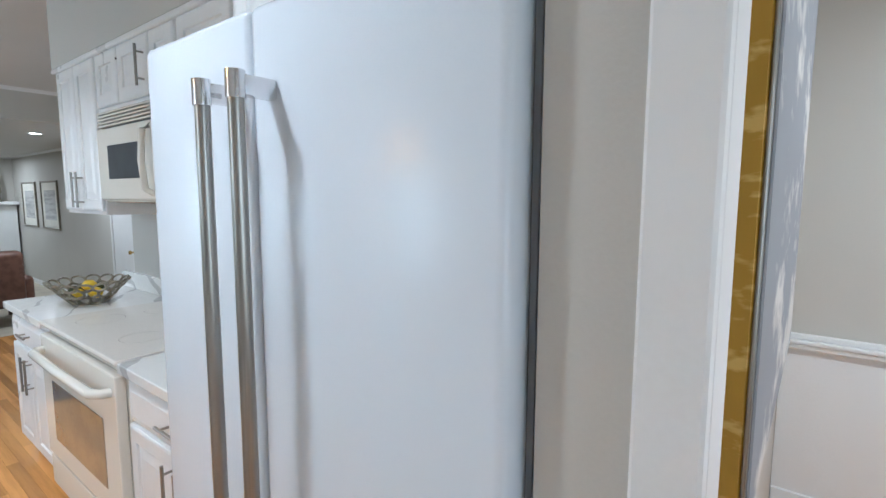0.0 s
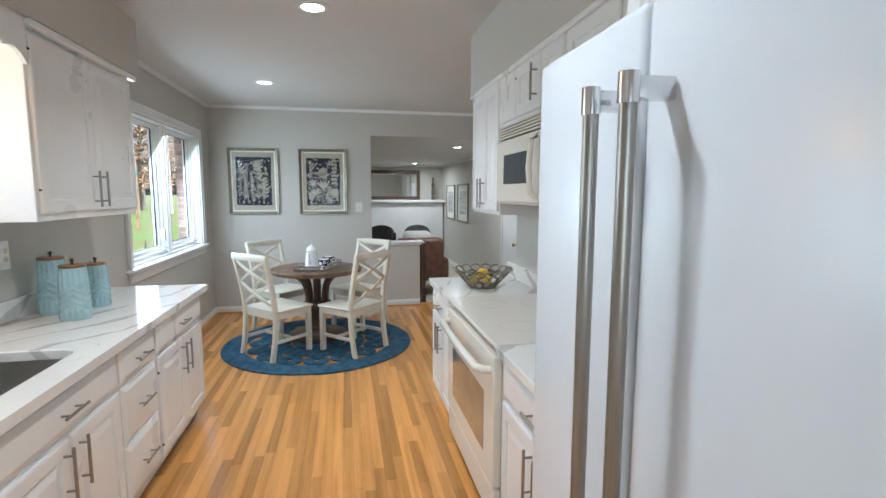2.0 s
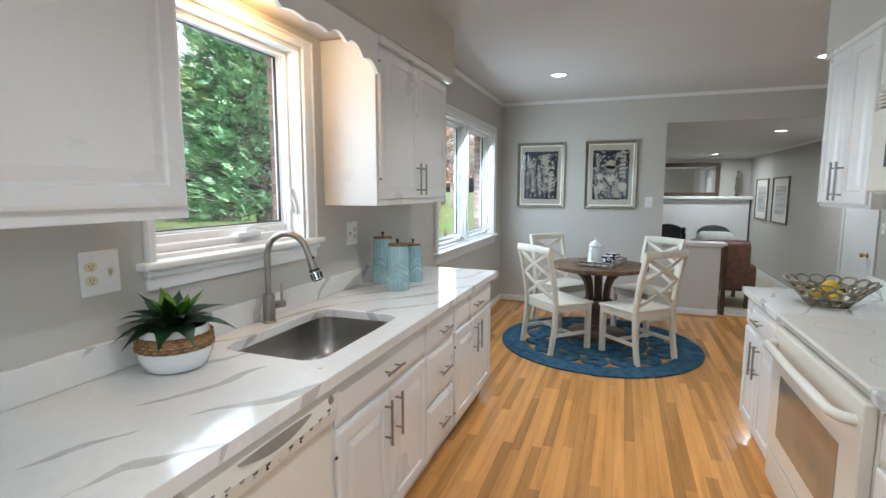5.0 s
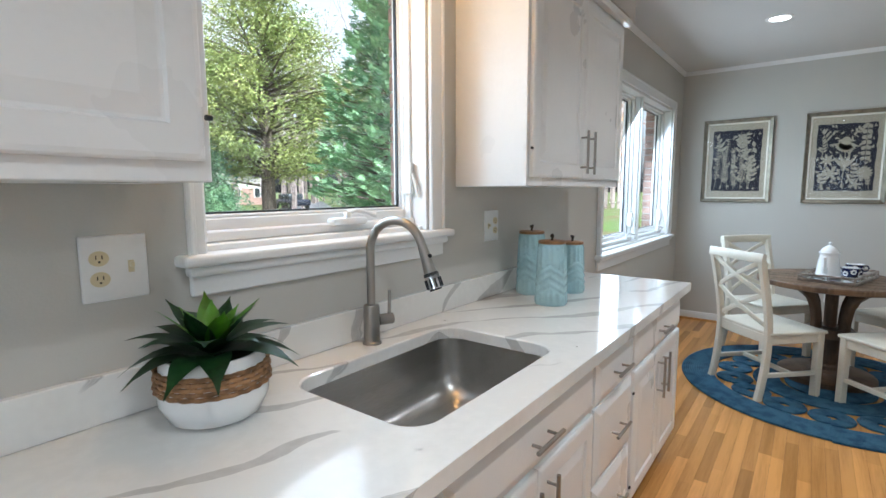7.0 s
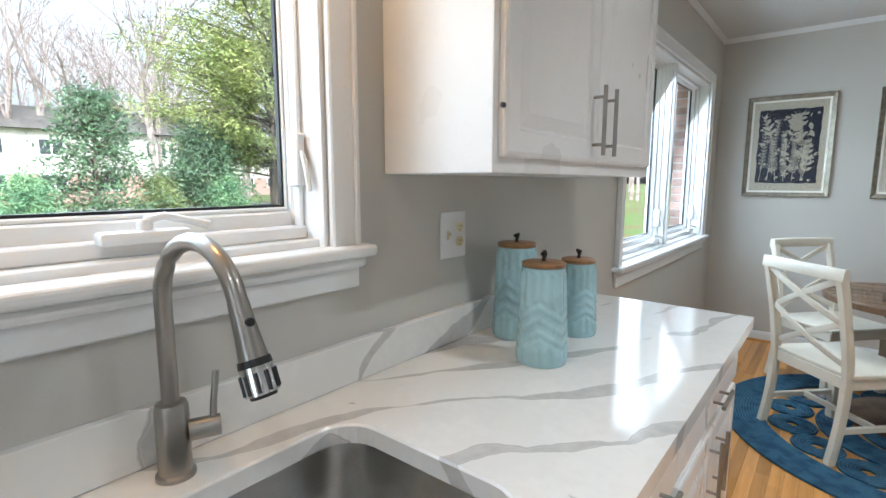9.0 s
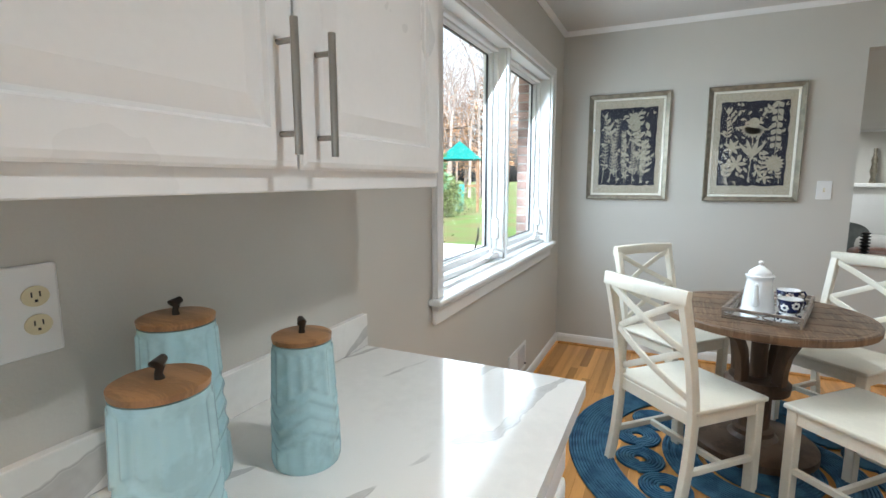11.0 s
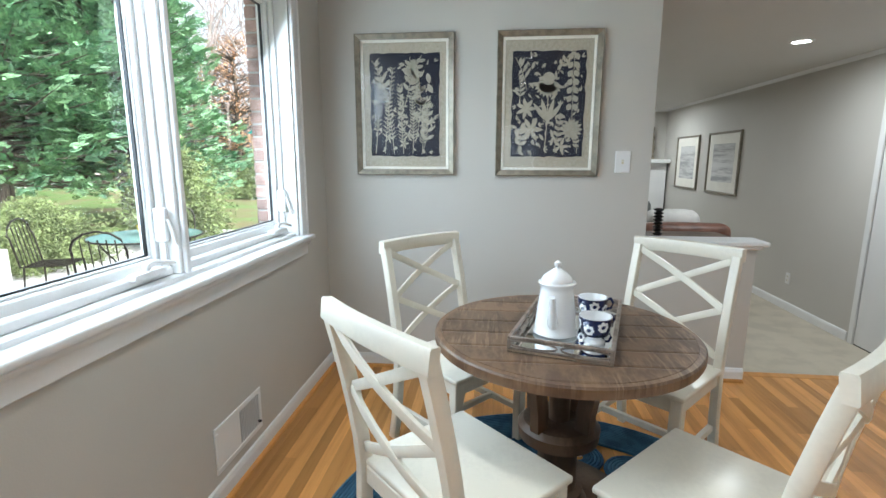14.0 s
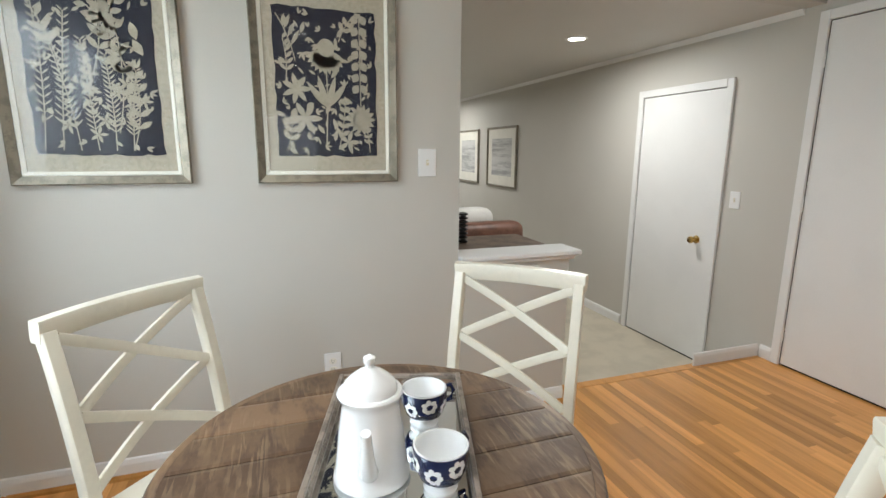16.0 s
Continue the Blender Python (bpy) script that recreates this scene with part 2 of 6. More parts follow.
LEAFB = mat("plant_leaf_young", (0.16, 0.38, 0.03), 0.35, var=0.15, scale=14, fine=90, bump=0.02)
WICKER = mat("wicker", (0.38, 0.2, 0.085), 0.6, var=0.2, scale=40, fine=200, bump=0.08, rnd=0.3)
SOIL = mat("potting_soil", (0.03, 0.022, 0.015), 0.95, var=0.3, scale=30, bump=0.2)
LEMON = mat("lemon_peel", (0.8, 0.55, 0.03), 0.4, var=0.08, scale=15, fine=300, bump=0.05)
LIME = mat("dark_avocado_peel", (0.06, 0.07, 0.02), 0.5, var=0.2, scale=20, fine=200, bump=0.06)
PEWTER = mat("pewter", (0.36, 0.32, 0.25), 0.32, 0.9, var=0.15, scale=20, bump=0.03)
HOB = mat("ceramic_hob", (0.78, 0.74, 0.68), 0.07, var=0.03, scale=200, fine=500, bump=0.0)
HOBRING = mat("hob_ring_print", (0.55, 0.52, 0.48), 0.1, var=0.05, bump=0.0)
OVENGLASS = mat("oven_glass", (0.34, 0.27, 0.2), 0.06, var=0.05, bump=0.0, coat=0.5)
GOLD = mat("antique_gold_leaf", (0.42, 0.25, 0.035), 0.4, 0.5, var=0.2, scale=9, fine=40, bump=0.03, stretch=(1, 1, 2.5), second=(0.62, 0.42, 0.12), low=0.55, high=0.64)
PAINTING = mat("abstract_canvas", (0.26, 0.27, 0.29), 0.6, var=0.3, scale=4, fine=25, bump=0.03, second=(0.6, 0.58, 0.54), stretch=(1, 0.5, 1), low=0.5, high=0.62)
LEATHER = mat("brown_leather", (0.16, 0.075, 0.05), 0.45, var=0.15, scale=10, fine=200, bump=0.05)
FABRICG = mat("grey_fabric", (0.2, 0.22, 0.22), 0.9, var=0.1, fine=300, bump=0.06)
FABRICW = mat("white_fabric", (0.7, 0.69, 0.66), 0.9, var=0.05, fine=300, bump=0.06)
BRICK = mat("red_brick", (0.44, 0.29, 0.24), 0.85, var=0.15, scale=14, fine=120, bump=0.1, rnd=0.25)
MORTAR = mat("mortar", (0.45, 0.42, 0.38), 0.9, var=0.1, fine=200, bump=0.08)
GRASS = mat("lawn", (0.1, 0.17, 0.035), 0.95, var=0.25, scale=0.5, fine=30, bump=0.1, second=(0.16, 0.13, 0.06))
PAVE = mat("concrete_patio", (0.58, 0.55, 0.51), 0.85, var=0.12, scale=1.4, fine=60, bump=0.04)
ASPHALT = mat("asphalt", (0.16, 0.16, 0.165), 0.85, var=0.1, scale=1, fine=80, bump=0.04)
CONIFER = mat("conifer_needles", (0.24, 0.4, 0.2), 0.7, var=0.25, scale=1.6, fine=14, bump=0.0, rnd=0.45, second=(0.15, 0.29, 0.16))
DECID = mat("autumn_green_leaves", (0.34, 0.38, 0.12), 0.6, var=0.2, scale=0.7, fine=8, bump=0.0, rnd=0.5, second=(0.24, 0.31, 0.1))
SHRUB = mat("shrub_leaves", (0.27, 0.33, 0.13), 0.7, var=0.25, scale=3, fine=20, bump=0.0, rnd=0.4)
EVERGREEN = mat("evergreen_leaves", (0.13, 0.21, 0.11), 0.7, var=0.25, scale=1.6, fine=14, bump=0.0, rnd=0.45, second=(0.08, 0.15, 0.08))
ORANGE = mat("orange_foliage", (0.62, 0.36, 0.2), 0.7, var=0.2, scale=1.0, fine=12, bump=0.0, rnd=0.4)
BARK = mat("bark", (0.16, 0.13, 0.105), 0.9, var=0.25, scale=6, fine=40, bump=0.2, stretch=(2, 2, 0.4))
BAREBARK = mat("pale_bark", (0.4, 0.33, 0.3), 0.9, var=0.2, scale=3, fine=20, bump=0.1)
ROOFM = mat("roof_shingle", (0.12, 0.11, 0.1), 0.9, var=0.15, fine=40, bump=0.1)
SIDING = mat("cream_siding", (0.62, 0.6, 0.54), 0.7, var=0.05)
PANEDARK = mat("dark_pane", (0.05, 0.06, 0.065), 0.08, var=0.1, bump=0.0)
CARP = mat("car_paint", (0.03, 0.035, 0.05), 0.12, 0.3, var=0.05, bump=0.0, coat=0.6)
TEAL = mat("teal_plastic", (0.03, 0.3, 0.28), 0.4, var=0.08)
PLAYWOOD = mat("play_timber", (0.3, 0.17, 0.09), 0.7, var=0.15, bump=0.05)
OUTLETM = mat("almond_plastic", (0.66, 0.58, 0.38), 0.35, var=0.03, bump=0.0)
GREYPRINT = mat("misty_print", (0.6, 0.6, 0.58), 0.3, var=0.15, scale=2.2, fine=20, bump=0.0, coat=0.5, stretch=(0.3, 1, 4), second=(0.3, 0.3, 0.3))
GLASS = glass("window_glass")
PICGLASS = glass("picture_glass", 0.012)
CANLIGHT = emit("lamp_lens", (1.0, 0.95, 0.86), 14)


# ---- mesh helpers ----
def box(bm, x0, x1, y0, y1, z0, z1, bevel=0.0, seg=1):
    r = bmesh.ops.create_cube(bm, size=1)
    vs = r["verts"]
    for v in vs:
        v.co = Vector(((x0 + x1) / 2 + v.co.x * abs(x1 - x0), (y0 + y1) / 2 + v.co.y * abs(y1 - y0), (z0 + z1) / 2 + v.co.z * abs(z1 - z0)))
    if bevel:
        es = list({e for v in vs for e in v.link_edges})
        vs = list({v for f in bmesh.ops.bevel(bm, geom=es, offset=bevel, segments=seg, affect="EDGES", profile=0.5)["faces"] for v in f.verts})
    return vs


def cube(*a, **k):
    bm = bmesh.new()
    box(bm, *a, **k)
    return bm


def lathe(bm, prof, n=28, at=(0, 0, 0), scale=(1, 1), caps=True):
    rings = []
    for r, z in prof:
        rings.append([bm.verts.new((at[0] + r * scale[0] * math.cos(2 * math.pi * i / n), at[1] + r * scale[1] * math.sin(2 * math.pi * i / n), at[2] + z)) for i in range(n)])
    for a, b in zip(rings, rings[1:]):
        for i in range(n):
            bm.faces.new((a[i], a[(i + 1) % n], b[(i + 1) % n], b[i]))
    if caps and prof[0][0] > 1e-4:
        bm.faces.new(rings[0][::-1])
    if caps and prof[-1][0] > 1e-4:
        bm.faces.new(rings[-1])
    return rings


def tube(bm, pts, r, n=10, closed=False):
    pts = [Vector(p) for p in pts]
    rad = r if isinstance(r, (list, tuple)) else [r] * len(pts)
    rings, up = [], Vector((0, 0, 1))
    for i, p in enumerate(pts):
        a = pts[i - 1] if (i or closed) else p
        b = pts[(i + 1) % len(pts)] if (i + 1 < len(pts) or closed) else p
        d = (b - a).normalized()
        ref = up if abs(d.z) < 0.95 else Vector((1, 0, 0))
        if rings and abs(d.z) >= 0.8:
            ref = last_side.cross(d) if last_side.cross(d).length > 0.1 else ref
        side = d.cross(ref).normalized()
        last_side = side
        top = side.cross(d)
        rings.append([bm.verts.new(p + rad[i] * (math.cos(2 * math.pi * k / n) * side + math.sin(2 * math.pi * k / n) * top)) for k in range(n)])
    for i in range(len(rings) if closed else len(rings) - 1):
        a, b = rings[i], rings[(i + 1) % len(rings)]
        for k in range(n):
            bm.faces.new((a[k], a[(k + 1) % n], b[(k + 1) % n], b[k]))
    if not closed:
        bm.faces.new(rings[0][::-1])
        bm.faces.new(rings[-1])


def beam(bm, a, b, w, t, face=(0, 1, 0), bevel=0.003):
    """A straight bar from a to b, w wide across face, t thick along face."""
    a, b, f = Vector(a), Vector(b), Vector(face)
    d = (b - a).normalized()
    s = d.cross(f).normalized()
    f = s.cross(d).normalized()
    vs = box(bm, -w / 2, w / 2, -t / 2, t / 2, 0, (b - a).length, bevel)
    m = Matrix((s, f, d)).transposed().to_4x4()
    m.translation = a
    bmesh.ops.transform(bm, matrix=m, verts=vs)


def rings_panel(bm, w, h, rings, m):
    """Concentric rectangles, each inset d and proud p, centred on x and standing on z=0, facing +y."""
    loops = []
    for d, p in rings:
        loops.append([bm.verts.new(m @ Vector(c)) for c in ((-w / 2 + d, p, d), (w / 2 - d, p, d), (w / 2 - d, p, h - d), (-w / 2 + d, p, h - d))])
    bm.faces.new(loops[0])
    for a, b in zip(loops, loops[1:]):
        for i in range(4):
            bm.faces.new((a[i], a[(i + 1) % 4], b[(i + 1) % 4], b[i]))
    bm.faces.new(loops[-1])


DOORRINGS = [(0, 0), (0, 0.013), (0.004, 0.0165), (0.012, 0.019), (0.058, 0.019), (0.062, 0.012), (0.068, 0.0115), (0.098, 0.0185), (0.1, 0.019)]
DRAWERRINGS = [(0, 0), (0, 0.009), (0.003, 0.010), (0.026, 0.019), (0.028, 0.0195)]


def finish(ob, smooth):
    if smooth:
        for p in ob.data.polygons:
            p.use_smooth = True
        try:
            ob.data.set_sharp_from_angle(angle=radians(smooth))
        except AttributeError:
            pass


def part(name, bm, material, parent=None, label="", smooth=0):
    bmesh.ops.recalc_face_normals(bm, faces=bm.faces)
    me = bpy.data.meshes.new(name)
    bm.to_mesh(me)
    bm.free()
    me.materials.append(material)
    ob = new(name, me)
    ob.parent = parent
    if label:
        ob["label"] = label
    finish(ob, smooth)
    return ob


def thing(name, m, label, category, group="", kind=""):
    ob = new(name)
    ob.empty_display_size = 0.1
    ob.matrix_basis = m
    return tagged(ob, label, category, group, kind)


def solid(name, bm, material, label, category, kind="", group="", smooth=0):
    return tagged(part(name, bm, material, None, "", smooth), label, category, group, kind)


# ---- structure ----
def structure(name, boxes, material, label, category="wall", bevel=0.0):
    bm = bmesh.new()
    for b in boxes:
        box(bm, *b, bevel=bevel)
    return solid(name, bm, material, label, category, "structure")


W1 = (-1.83, -0.95, 1.25, 2.20)
W2 = (-5.72, -3.76, 0.95, 2.20)
Y0, Y1 = -0.86, -0.70
structure("wall_south", [(3.1, W1[1], Y0, Y1, 0, CEIL), (W1[1], W1[0], Y0, Y1, 0, W1[2]), (W1[1], W1[0], Y0, Y1, W1[3], CEIL), (W1[0], W2[1], Y0, Y1, 0, CEIL), (W2[1], W2[0], Y0, Y1, 0, W2[2]), (W2[1], W2[0], Y0, Y1, W2[3], CEIL), (W2[0], -6.175, Y0, Y1, 0, CEIL)], WALL, "warm grey painted wall with two window openings")
structure("wall_west", [(-6.30, -6.175, -0.95, 1.30, -0.27, CEIL), (-6.30, -6.175, 1.30, 1.95, LOWFLOOR, 0.845), (-6.30, -6.175, 1.30, 3.64, LOWCEIL, CEIL)], WALL, "warm grey painted wall beside a wide opening and half wall")
structure("wall_north_dining", [(-6.30, -3.0, 3.64, 3.78, 0, CEIL), (-3.12, -3.0, 2.3, 3.64, 0, CEIL)], WALL, "warm grey painted dining wall")
structure("wall_north_living", [(-13.2, -6.30, 3.64, 3.78, LOWFLOOR, CEIL)], WALL, "warm grey painted living room wall")
structure("wall_west_living", [(-13.3, -13.1, -1.05, 3.64, LOWFLOOR, CEIL), (-13.1, -6.30, -1.05, -0.95, LOWFLOOR, CEIL)], WALL, "grey painted far living room wall")
structure("wall_kitchen_north", [(-3.0, 0.29, 2.2, 2.3, 0, CEIL), (0.29, 0.43, 1.42, 3.75, 0, CEIL)], WALL, "warm grey painted kitchen wall behind the cooking counter")
structure("wall_east", [(3.0, 3.1, -0.7, 1.0 - 1.0, 0, CEIL), (3.0, 3.1, 1.3, 3.85, 0, CEIL), (3.0, 3.1, 0.0, 1.3, 0, 0.8), (3.0, 3.1, 0.0, 1.3, 2.1, CEIL), (0.43, 3.0, 3.75, 3.85, 0, CEIL)], WALL, "grey painted wall closing the next room")
structure("wainscot", [(0.432, 3.0, 3.735, 3.75, 0.0, 0.82)], WHITE, "white painted wainscot below a chair rail", "panelling")
bm = bmesh.new()
for y0, z0, z1 in ((3.70, 0.84, 0.86), (3.71, 0.815, 0.84), (3.72, 0.86, 0.885), (3.722, 0.0, 0.1)):
    box(bm, 0.432, 3.0, y0, 3.75, z0, z1, 0.004)
solid("trim_chair_rail", bm, WHITE, "white moulded chair rail and skirting", "trim", "structure")
structure("ceiling", [(-6.30, 3.1, Y0, 3.85, CEIL, CEIL + 0.12)], CEILP, "off-white painted kitchen ceiling", "ceiling")
structure("ceiling_living", [(-13.3, -6.30, -1.05, 3.78, LOWCEIL, LOWCEIL + 0.12)], CEILP, "off-white living room ceiling", "ceiling")
structure("soffit_south", [(3.0, -3.12, -0.70, -0.33, 2.285, CEIL)], WALL, "grey painted soffit above the wall cabinets", "soffit")
structure("soffit_north", [(-3.0, 0.29, 1.84, 2.2, 2.232, CEIL)], WALL, "grey painted soffit above the cooking side cabinets", "soffit")
structure("floor_base", [(3.1, -6.30, Y0, 3.85, -0.12, -0.006)], OAKGAP, "dark underlay showing in board joints", "floor")
structure("floor_living", [(-6.30, -13.3, -1.05, 3.78, LOWFLOOR - 0.1, LOWFLOOR)], CARPET, "beige living room carpet", "floor")
structure("stair_nosing", [(-6.33, -6.26, 1.95, 3.64, -0.03, 0.002)], OAK, "oak nosing at the edge of the raised floor", "nosing", 0.006)
structure("stair_riser", [(-6.32, -6.302, 1.95, 3.64, LOWFLOOR, -0.03)], WHITE, "white painted riser", "riser")


def moulding(name, runs, prof, label):
    """runs: (start, end, outward) along a wall; prof: out, up."""
    bm = bmesh.new()
    for a, b, o in runs:
        a, b, o = Vector(a), Vector(b), Vector(o)
        r0 = [bm.verts.new(a + o * u + Vector((0, 0, v))) for u, v in prof]
        r1 = [bm.verts.new(b + o * u + Vector((0, 0, v))) for u, v in prof]
        for i in range(len(prof)):
            j = (i + 1) % len(prof)
            bm.faces.new((r0[i], r0[j], r1[j], r1[i]))
        bm.faces.new(r0[::-1])
        bm.faces.new(r1)
    return solid(name, bm, WHITE, label, "trim", "structure")


BASEP = [(0, 0), (0.014, 0), (0.014, 0.065), (0.008, 0.085), (0, 0.09)]
moulding("baseboard", [((-3.15, -0.70, 0.0), (-6.175, -0.70, 0.0), (0, 1, 0)), ((-6.175, -0.686, 0.0), (-6.175, 1.95, 0.0), (1, 0, 0)), ((-3.12, 3.64, 0), (-5.13, 3.64, 0), (0, -1, 0)), ((-6.195, 3.64, 0), (-6.28, 3.64, 0), (0, -1, 0)), ((-6.30, 3.05, 0), (-6.30, 3.63, 0), (1, 0, 0)), ((-7.76, 3.64, LOWFLOOR), (-13.1, 3.64, LOWFLOOR), (0, -1, 0)), ((-6.68, 3.64, LOWFLOOR), (-6.32, 3.64, LOWFLOOR), (0, -1, 0))], BASEP, "white painted baseboard")
SHOE = [(0.014, 0), (0.03, 0), (0.028, 0.012), (0.014, 0.02)]
bsh = moulding("baseboard_shoe", [((-3.15, -0.70, 0.0), (-6.175, -0.70, 0.0), (0, 1, 0)), ((-6.175, -0.67, 0.0), (-6.175, 1.95, 0.0), (1, 0, 0))], SHOE, "oak quarter-round shoe moulding")
bsh.data.materials[0] = OAK
CROWNP = [(0, 0), (0, -0.036), (0.007, -0.037), (0.012, -0.026), (0.024, -0.009), (0.028, 0)]
moulding("trim_crown", [((-3.12, -0.70, CEIL), (-6.175, -0.70, CEIL), (0, 1, 0)), ((-6.175, -0.70, CEIL), (-6.175, 3.64, CEIL), (1, 0, 0)), ((-3.12, 3.64, CEIL), (-6.175, 3.64, CEIL), (0, -1, 0)), ((-6.30, 3.64, LOWCEIL), (-13.1, 3.64, LOWCEIL), (0, -1, 0)), ((-13.1, -0.95, LOWCEIL), (-13.1, 3.64, LOWCEIL), (1, 0, 0))], CROWNP, "white crown moulding")
# half wall cap
cap = thing("half_wall_cap", pose(-6.2375, 1.64, 0.845), "white painted wooden cap on the half wall", "ledge", kind="structure")
part("board", cube(-0.105, 0.105, -0.336, 0.365, 0.022, 0.05, bevel=0.006), WHITE, cap)
part("moulding", cube(-0.085, 0.085, -0.336, 0.335, 0.0, 0.022, bevel=0.006), WHITE, cap)


# ---- windows ----
def window(name, x0, x1, z0, z1, sashes, label, apron, c=0.075, cr=0.075, ct=0.075, f=0.03):
    """A cased opening in the south wall with casement sashes whose glass lies 13 cm behind the wall face."""
    w = thing(name, pose(0, -0.70, 0), label, "window", kind="structure")
    bm = bmesh.new()
    for a in ((x0 - c, x0, 0, 0.02, z0 - 0.02, z1 + ct), (x1, x1 + cr, 0, 0.02, z0 - 0.02, z1 + ct), (x0, x1, 0, 0.02, z1, z1 + ct)):
        box(bm, *a, bevel=0.004)
    for a in ((x0 - c, x0 - c + 0.014, 0.018, 0.028, z0, z1 + ct), (x1 + cr - 0.014, x1 + cr, 0.018, 0.028, z0, z1 + ct), (x0 - c + 0.014, x1 + cr - 0.014, 0.018, 0.028, z1 + ct - 0.014, z1 + ct)):
        box(bm, *a, bevel=0.003)
    part("casing", bm, WHITE, w)
    bm = bmesh.new()
    for a in ((x0, x0 + 0.012, -0.16, 0.0, z0, z1), (x1 - 0.012, x1, -0.16, 0, z0, z1), (x0, x1, -0.16, 0, z1 - 0.018, z1), (x0, x1, -0.17, -0.02, z0, z0 + 0.02)):
        box(bm, *a, bevel=0.002)
    part("jamb", bm, WHITE, w)
    # stool and apron
    part("window_sill", cube(x0 - c - 0.03, x1 + cr + 0.03, -0.09, 0.055, z0 - 0.024, z0 + 0.004, bevel=0.01, seg=3), WHITE, w)
    bm = bmesh.new()
    box(bm, x0 - c, x1 + cr, 0.0, 0.018, z0 - 0.024 - apron, z0 - 0.024, 0.004)
    box(bm, x0 - c - 0.01, x1 + cr + 0.01, 0.0, 0.036, z0 - 0.05, z0 - 0.024, 0.01, 2)
    part("apron", bm, WHITE, w)
    for i in range(len(sashes) - 1):
        mid = (sashes[i][1] + sashes[i + 1][0]) / 2
        half = (sashes[i + 1][0] - sashes[i][1]) / 2
        bm = bmesh.new()
        box(bm, mid - half, mid + half, -0.16, -0.03, z0 + 0.02, z1 - 0.018, 0.004)
        box(bm, mid - 0.012, mid + 0.012, -0.03, -0.012, z0 + 0.02, z1 - 0.018, 0.004)
        part("mullion", bm, WHITE, w)
    for a, b in sashes:
        lo, hi = z0 + 0.02, z1 - 0.018
        fb = 0.05
        s = bmesh.new()
        for q in ((a, a + f, -0.155, -0.1, lo, hi), (b - f, b, -0.155, -0.1, lo, hi), (a + f, b - f, -0.155, -0.1, lo, lo + fb + 0.012), (a + f, b - f, -0.155, -0.1, hi - f, hi)):
            box(s, *q, bevel=0.004)
        for q in ((a + f, a + f + 0.006, -0.145, -0.115, lo + fb, hi - f), (b - f - 0.006, b - f, -0.145, -0.115, lo + fb, hi - f), (a + f, b - f, -0.145, -0.115, hi - f - 0.006, hi - f), (a + f, b - f, -0.145, -0.115, lo + fb + 0.012, lo + fb + 0.022)):
            box(s, *q, bevel=0.003)
        sash = part("sash", s, WHITE, w)
        g = bmesh.new()
        for q in ((a + f + 0.006, a + f + 0.011, -0.136, -0.124, lo + fb + 0.02, hi - f - 0.006), (b - f - 0.011, b - f - 0.006, -0.136, -0.124, lo + fb + 0.02, hi - f - 0.006), (a + f + 0.011, b - f - 0.011, -0.136, -0.124, hi - f - 0.011, hi - f - 0.006), (a + f + 0.011, b - f - 0.011, -0.136, -0.124, lo + fb + 0.022, lo + fb + 0.028)):
            box(g, *q)
        part("gasket", g, BLACK, sash, "black glazing gasket")
        pane = part("pane", cube(a + f + 0.006, b - f - 0.006, -0.132, -0.128, lo + fb + 0.02, hi - f - 0.006), GLASS, sash, "clear glass pane")
        pane.visible_shadow = False
        stop = bmesh.new()
        for q in ((a, a + 0.012, -0.1, -0.07, lo, hi), (b - 0.012, b, -0.1, -0.07, lo, hi), (a, b, -0.1, -0.07, hi - 0.02, hi), (a, b, -0.1, -0.06, lo, lo + 0.03)):
            box(stop, *q, bevel=0.004)
        part("stop", stop, WHITE, w)
        cx = -1.47 if len(sashes) == 1 else (a + 0.16 if a > -4.5 else a + 0.14)
        k = bmesh.new()
        box(k, cx - 0.075, cx + 0.075, -0.075, -0.035, lo + 0.022, lo + 0.046, 0.008, 2)
        lathe(k, [(0.012, 0), (0.014, 0.01), (0.01, 0.02)], 12, (cx, -0.055, lo + 0.045))
        tube(k, [(cx, -0.055, lo + 0.062), (cx - 0.03, -0.045, lo + 0.07), (cx - 0.075, -0.03, lo + 0.058), (cx - 0.1, -0.025, lo + 0.05)], [0.007, 0.008, 0.007, 0.009], 8)
        part("crank_handle", k, WHITE, w, "white folding crank handle", 40)
        lk = bmesh.new()
        lx = a + 0.012
        box(lk, lx - 0.008, lx + 0.014, -0.1, -0.055, lo + 0.12, lo + 0.24, 0.004)
        tube(lk, [(lx + 0.002, -0.055, lo + 0.2), (lx + 0.002, -0.04, lo + 0.16), (lx + 0.002, -0.03, lo + 0.11)], [0.006, 0.007, 0.006], 8)
        part("sash_lock", lk, WHITE, w, "white sash lock lever", 40)
    return w


window("window_1", W1[0], W1[1], W1[2], W1[3], [(-1.818, -0.962)], "white casement window over the kitchen sink", 0.075, cr=0.04, ct=0.045, f=0.014)
window("window_2", W2[0], W2[1], W2[2], W2[3], [(-5.706, -4.765), (-4.715, -3.774)], "white double casement window in the dining corner", 0.085)
window_east = thing("window_3", pose(3.05, 0.65, 0.8), "plain white window of the next room", "window", kind="structure")
bm = bmesh.new()
for q in ((-0.04, 0.04, -0.65, -0.6, 0, 1.3), (-0.04, 0.04, 0.6, 0.65, 0, 1.3), (-0.04, 0.04, -0.6, 0.6, 0, 0.05), (-0.04, 0.04, -0.6, 0.6, 1.25, 1.3), (-0.03, 0.03, -0.02, 0.02, 0.05, 1.25)):
    box(bm, *q)
part("frame", bm, WHITE, window_east)


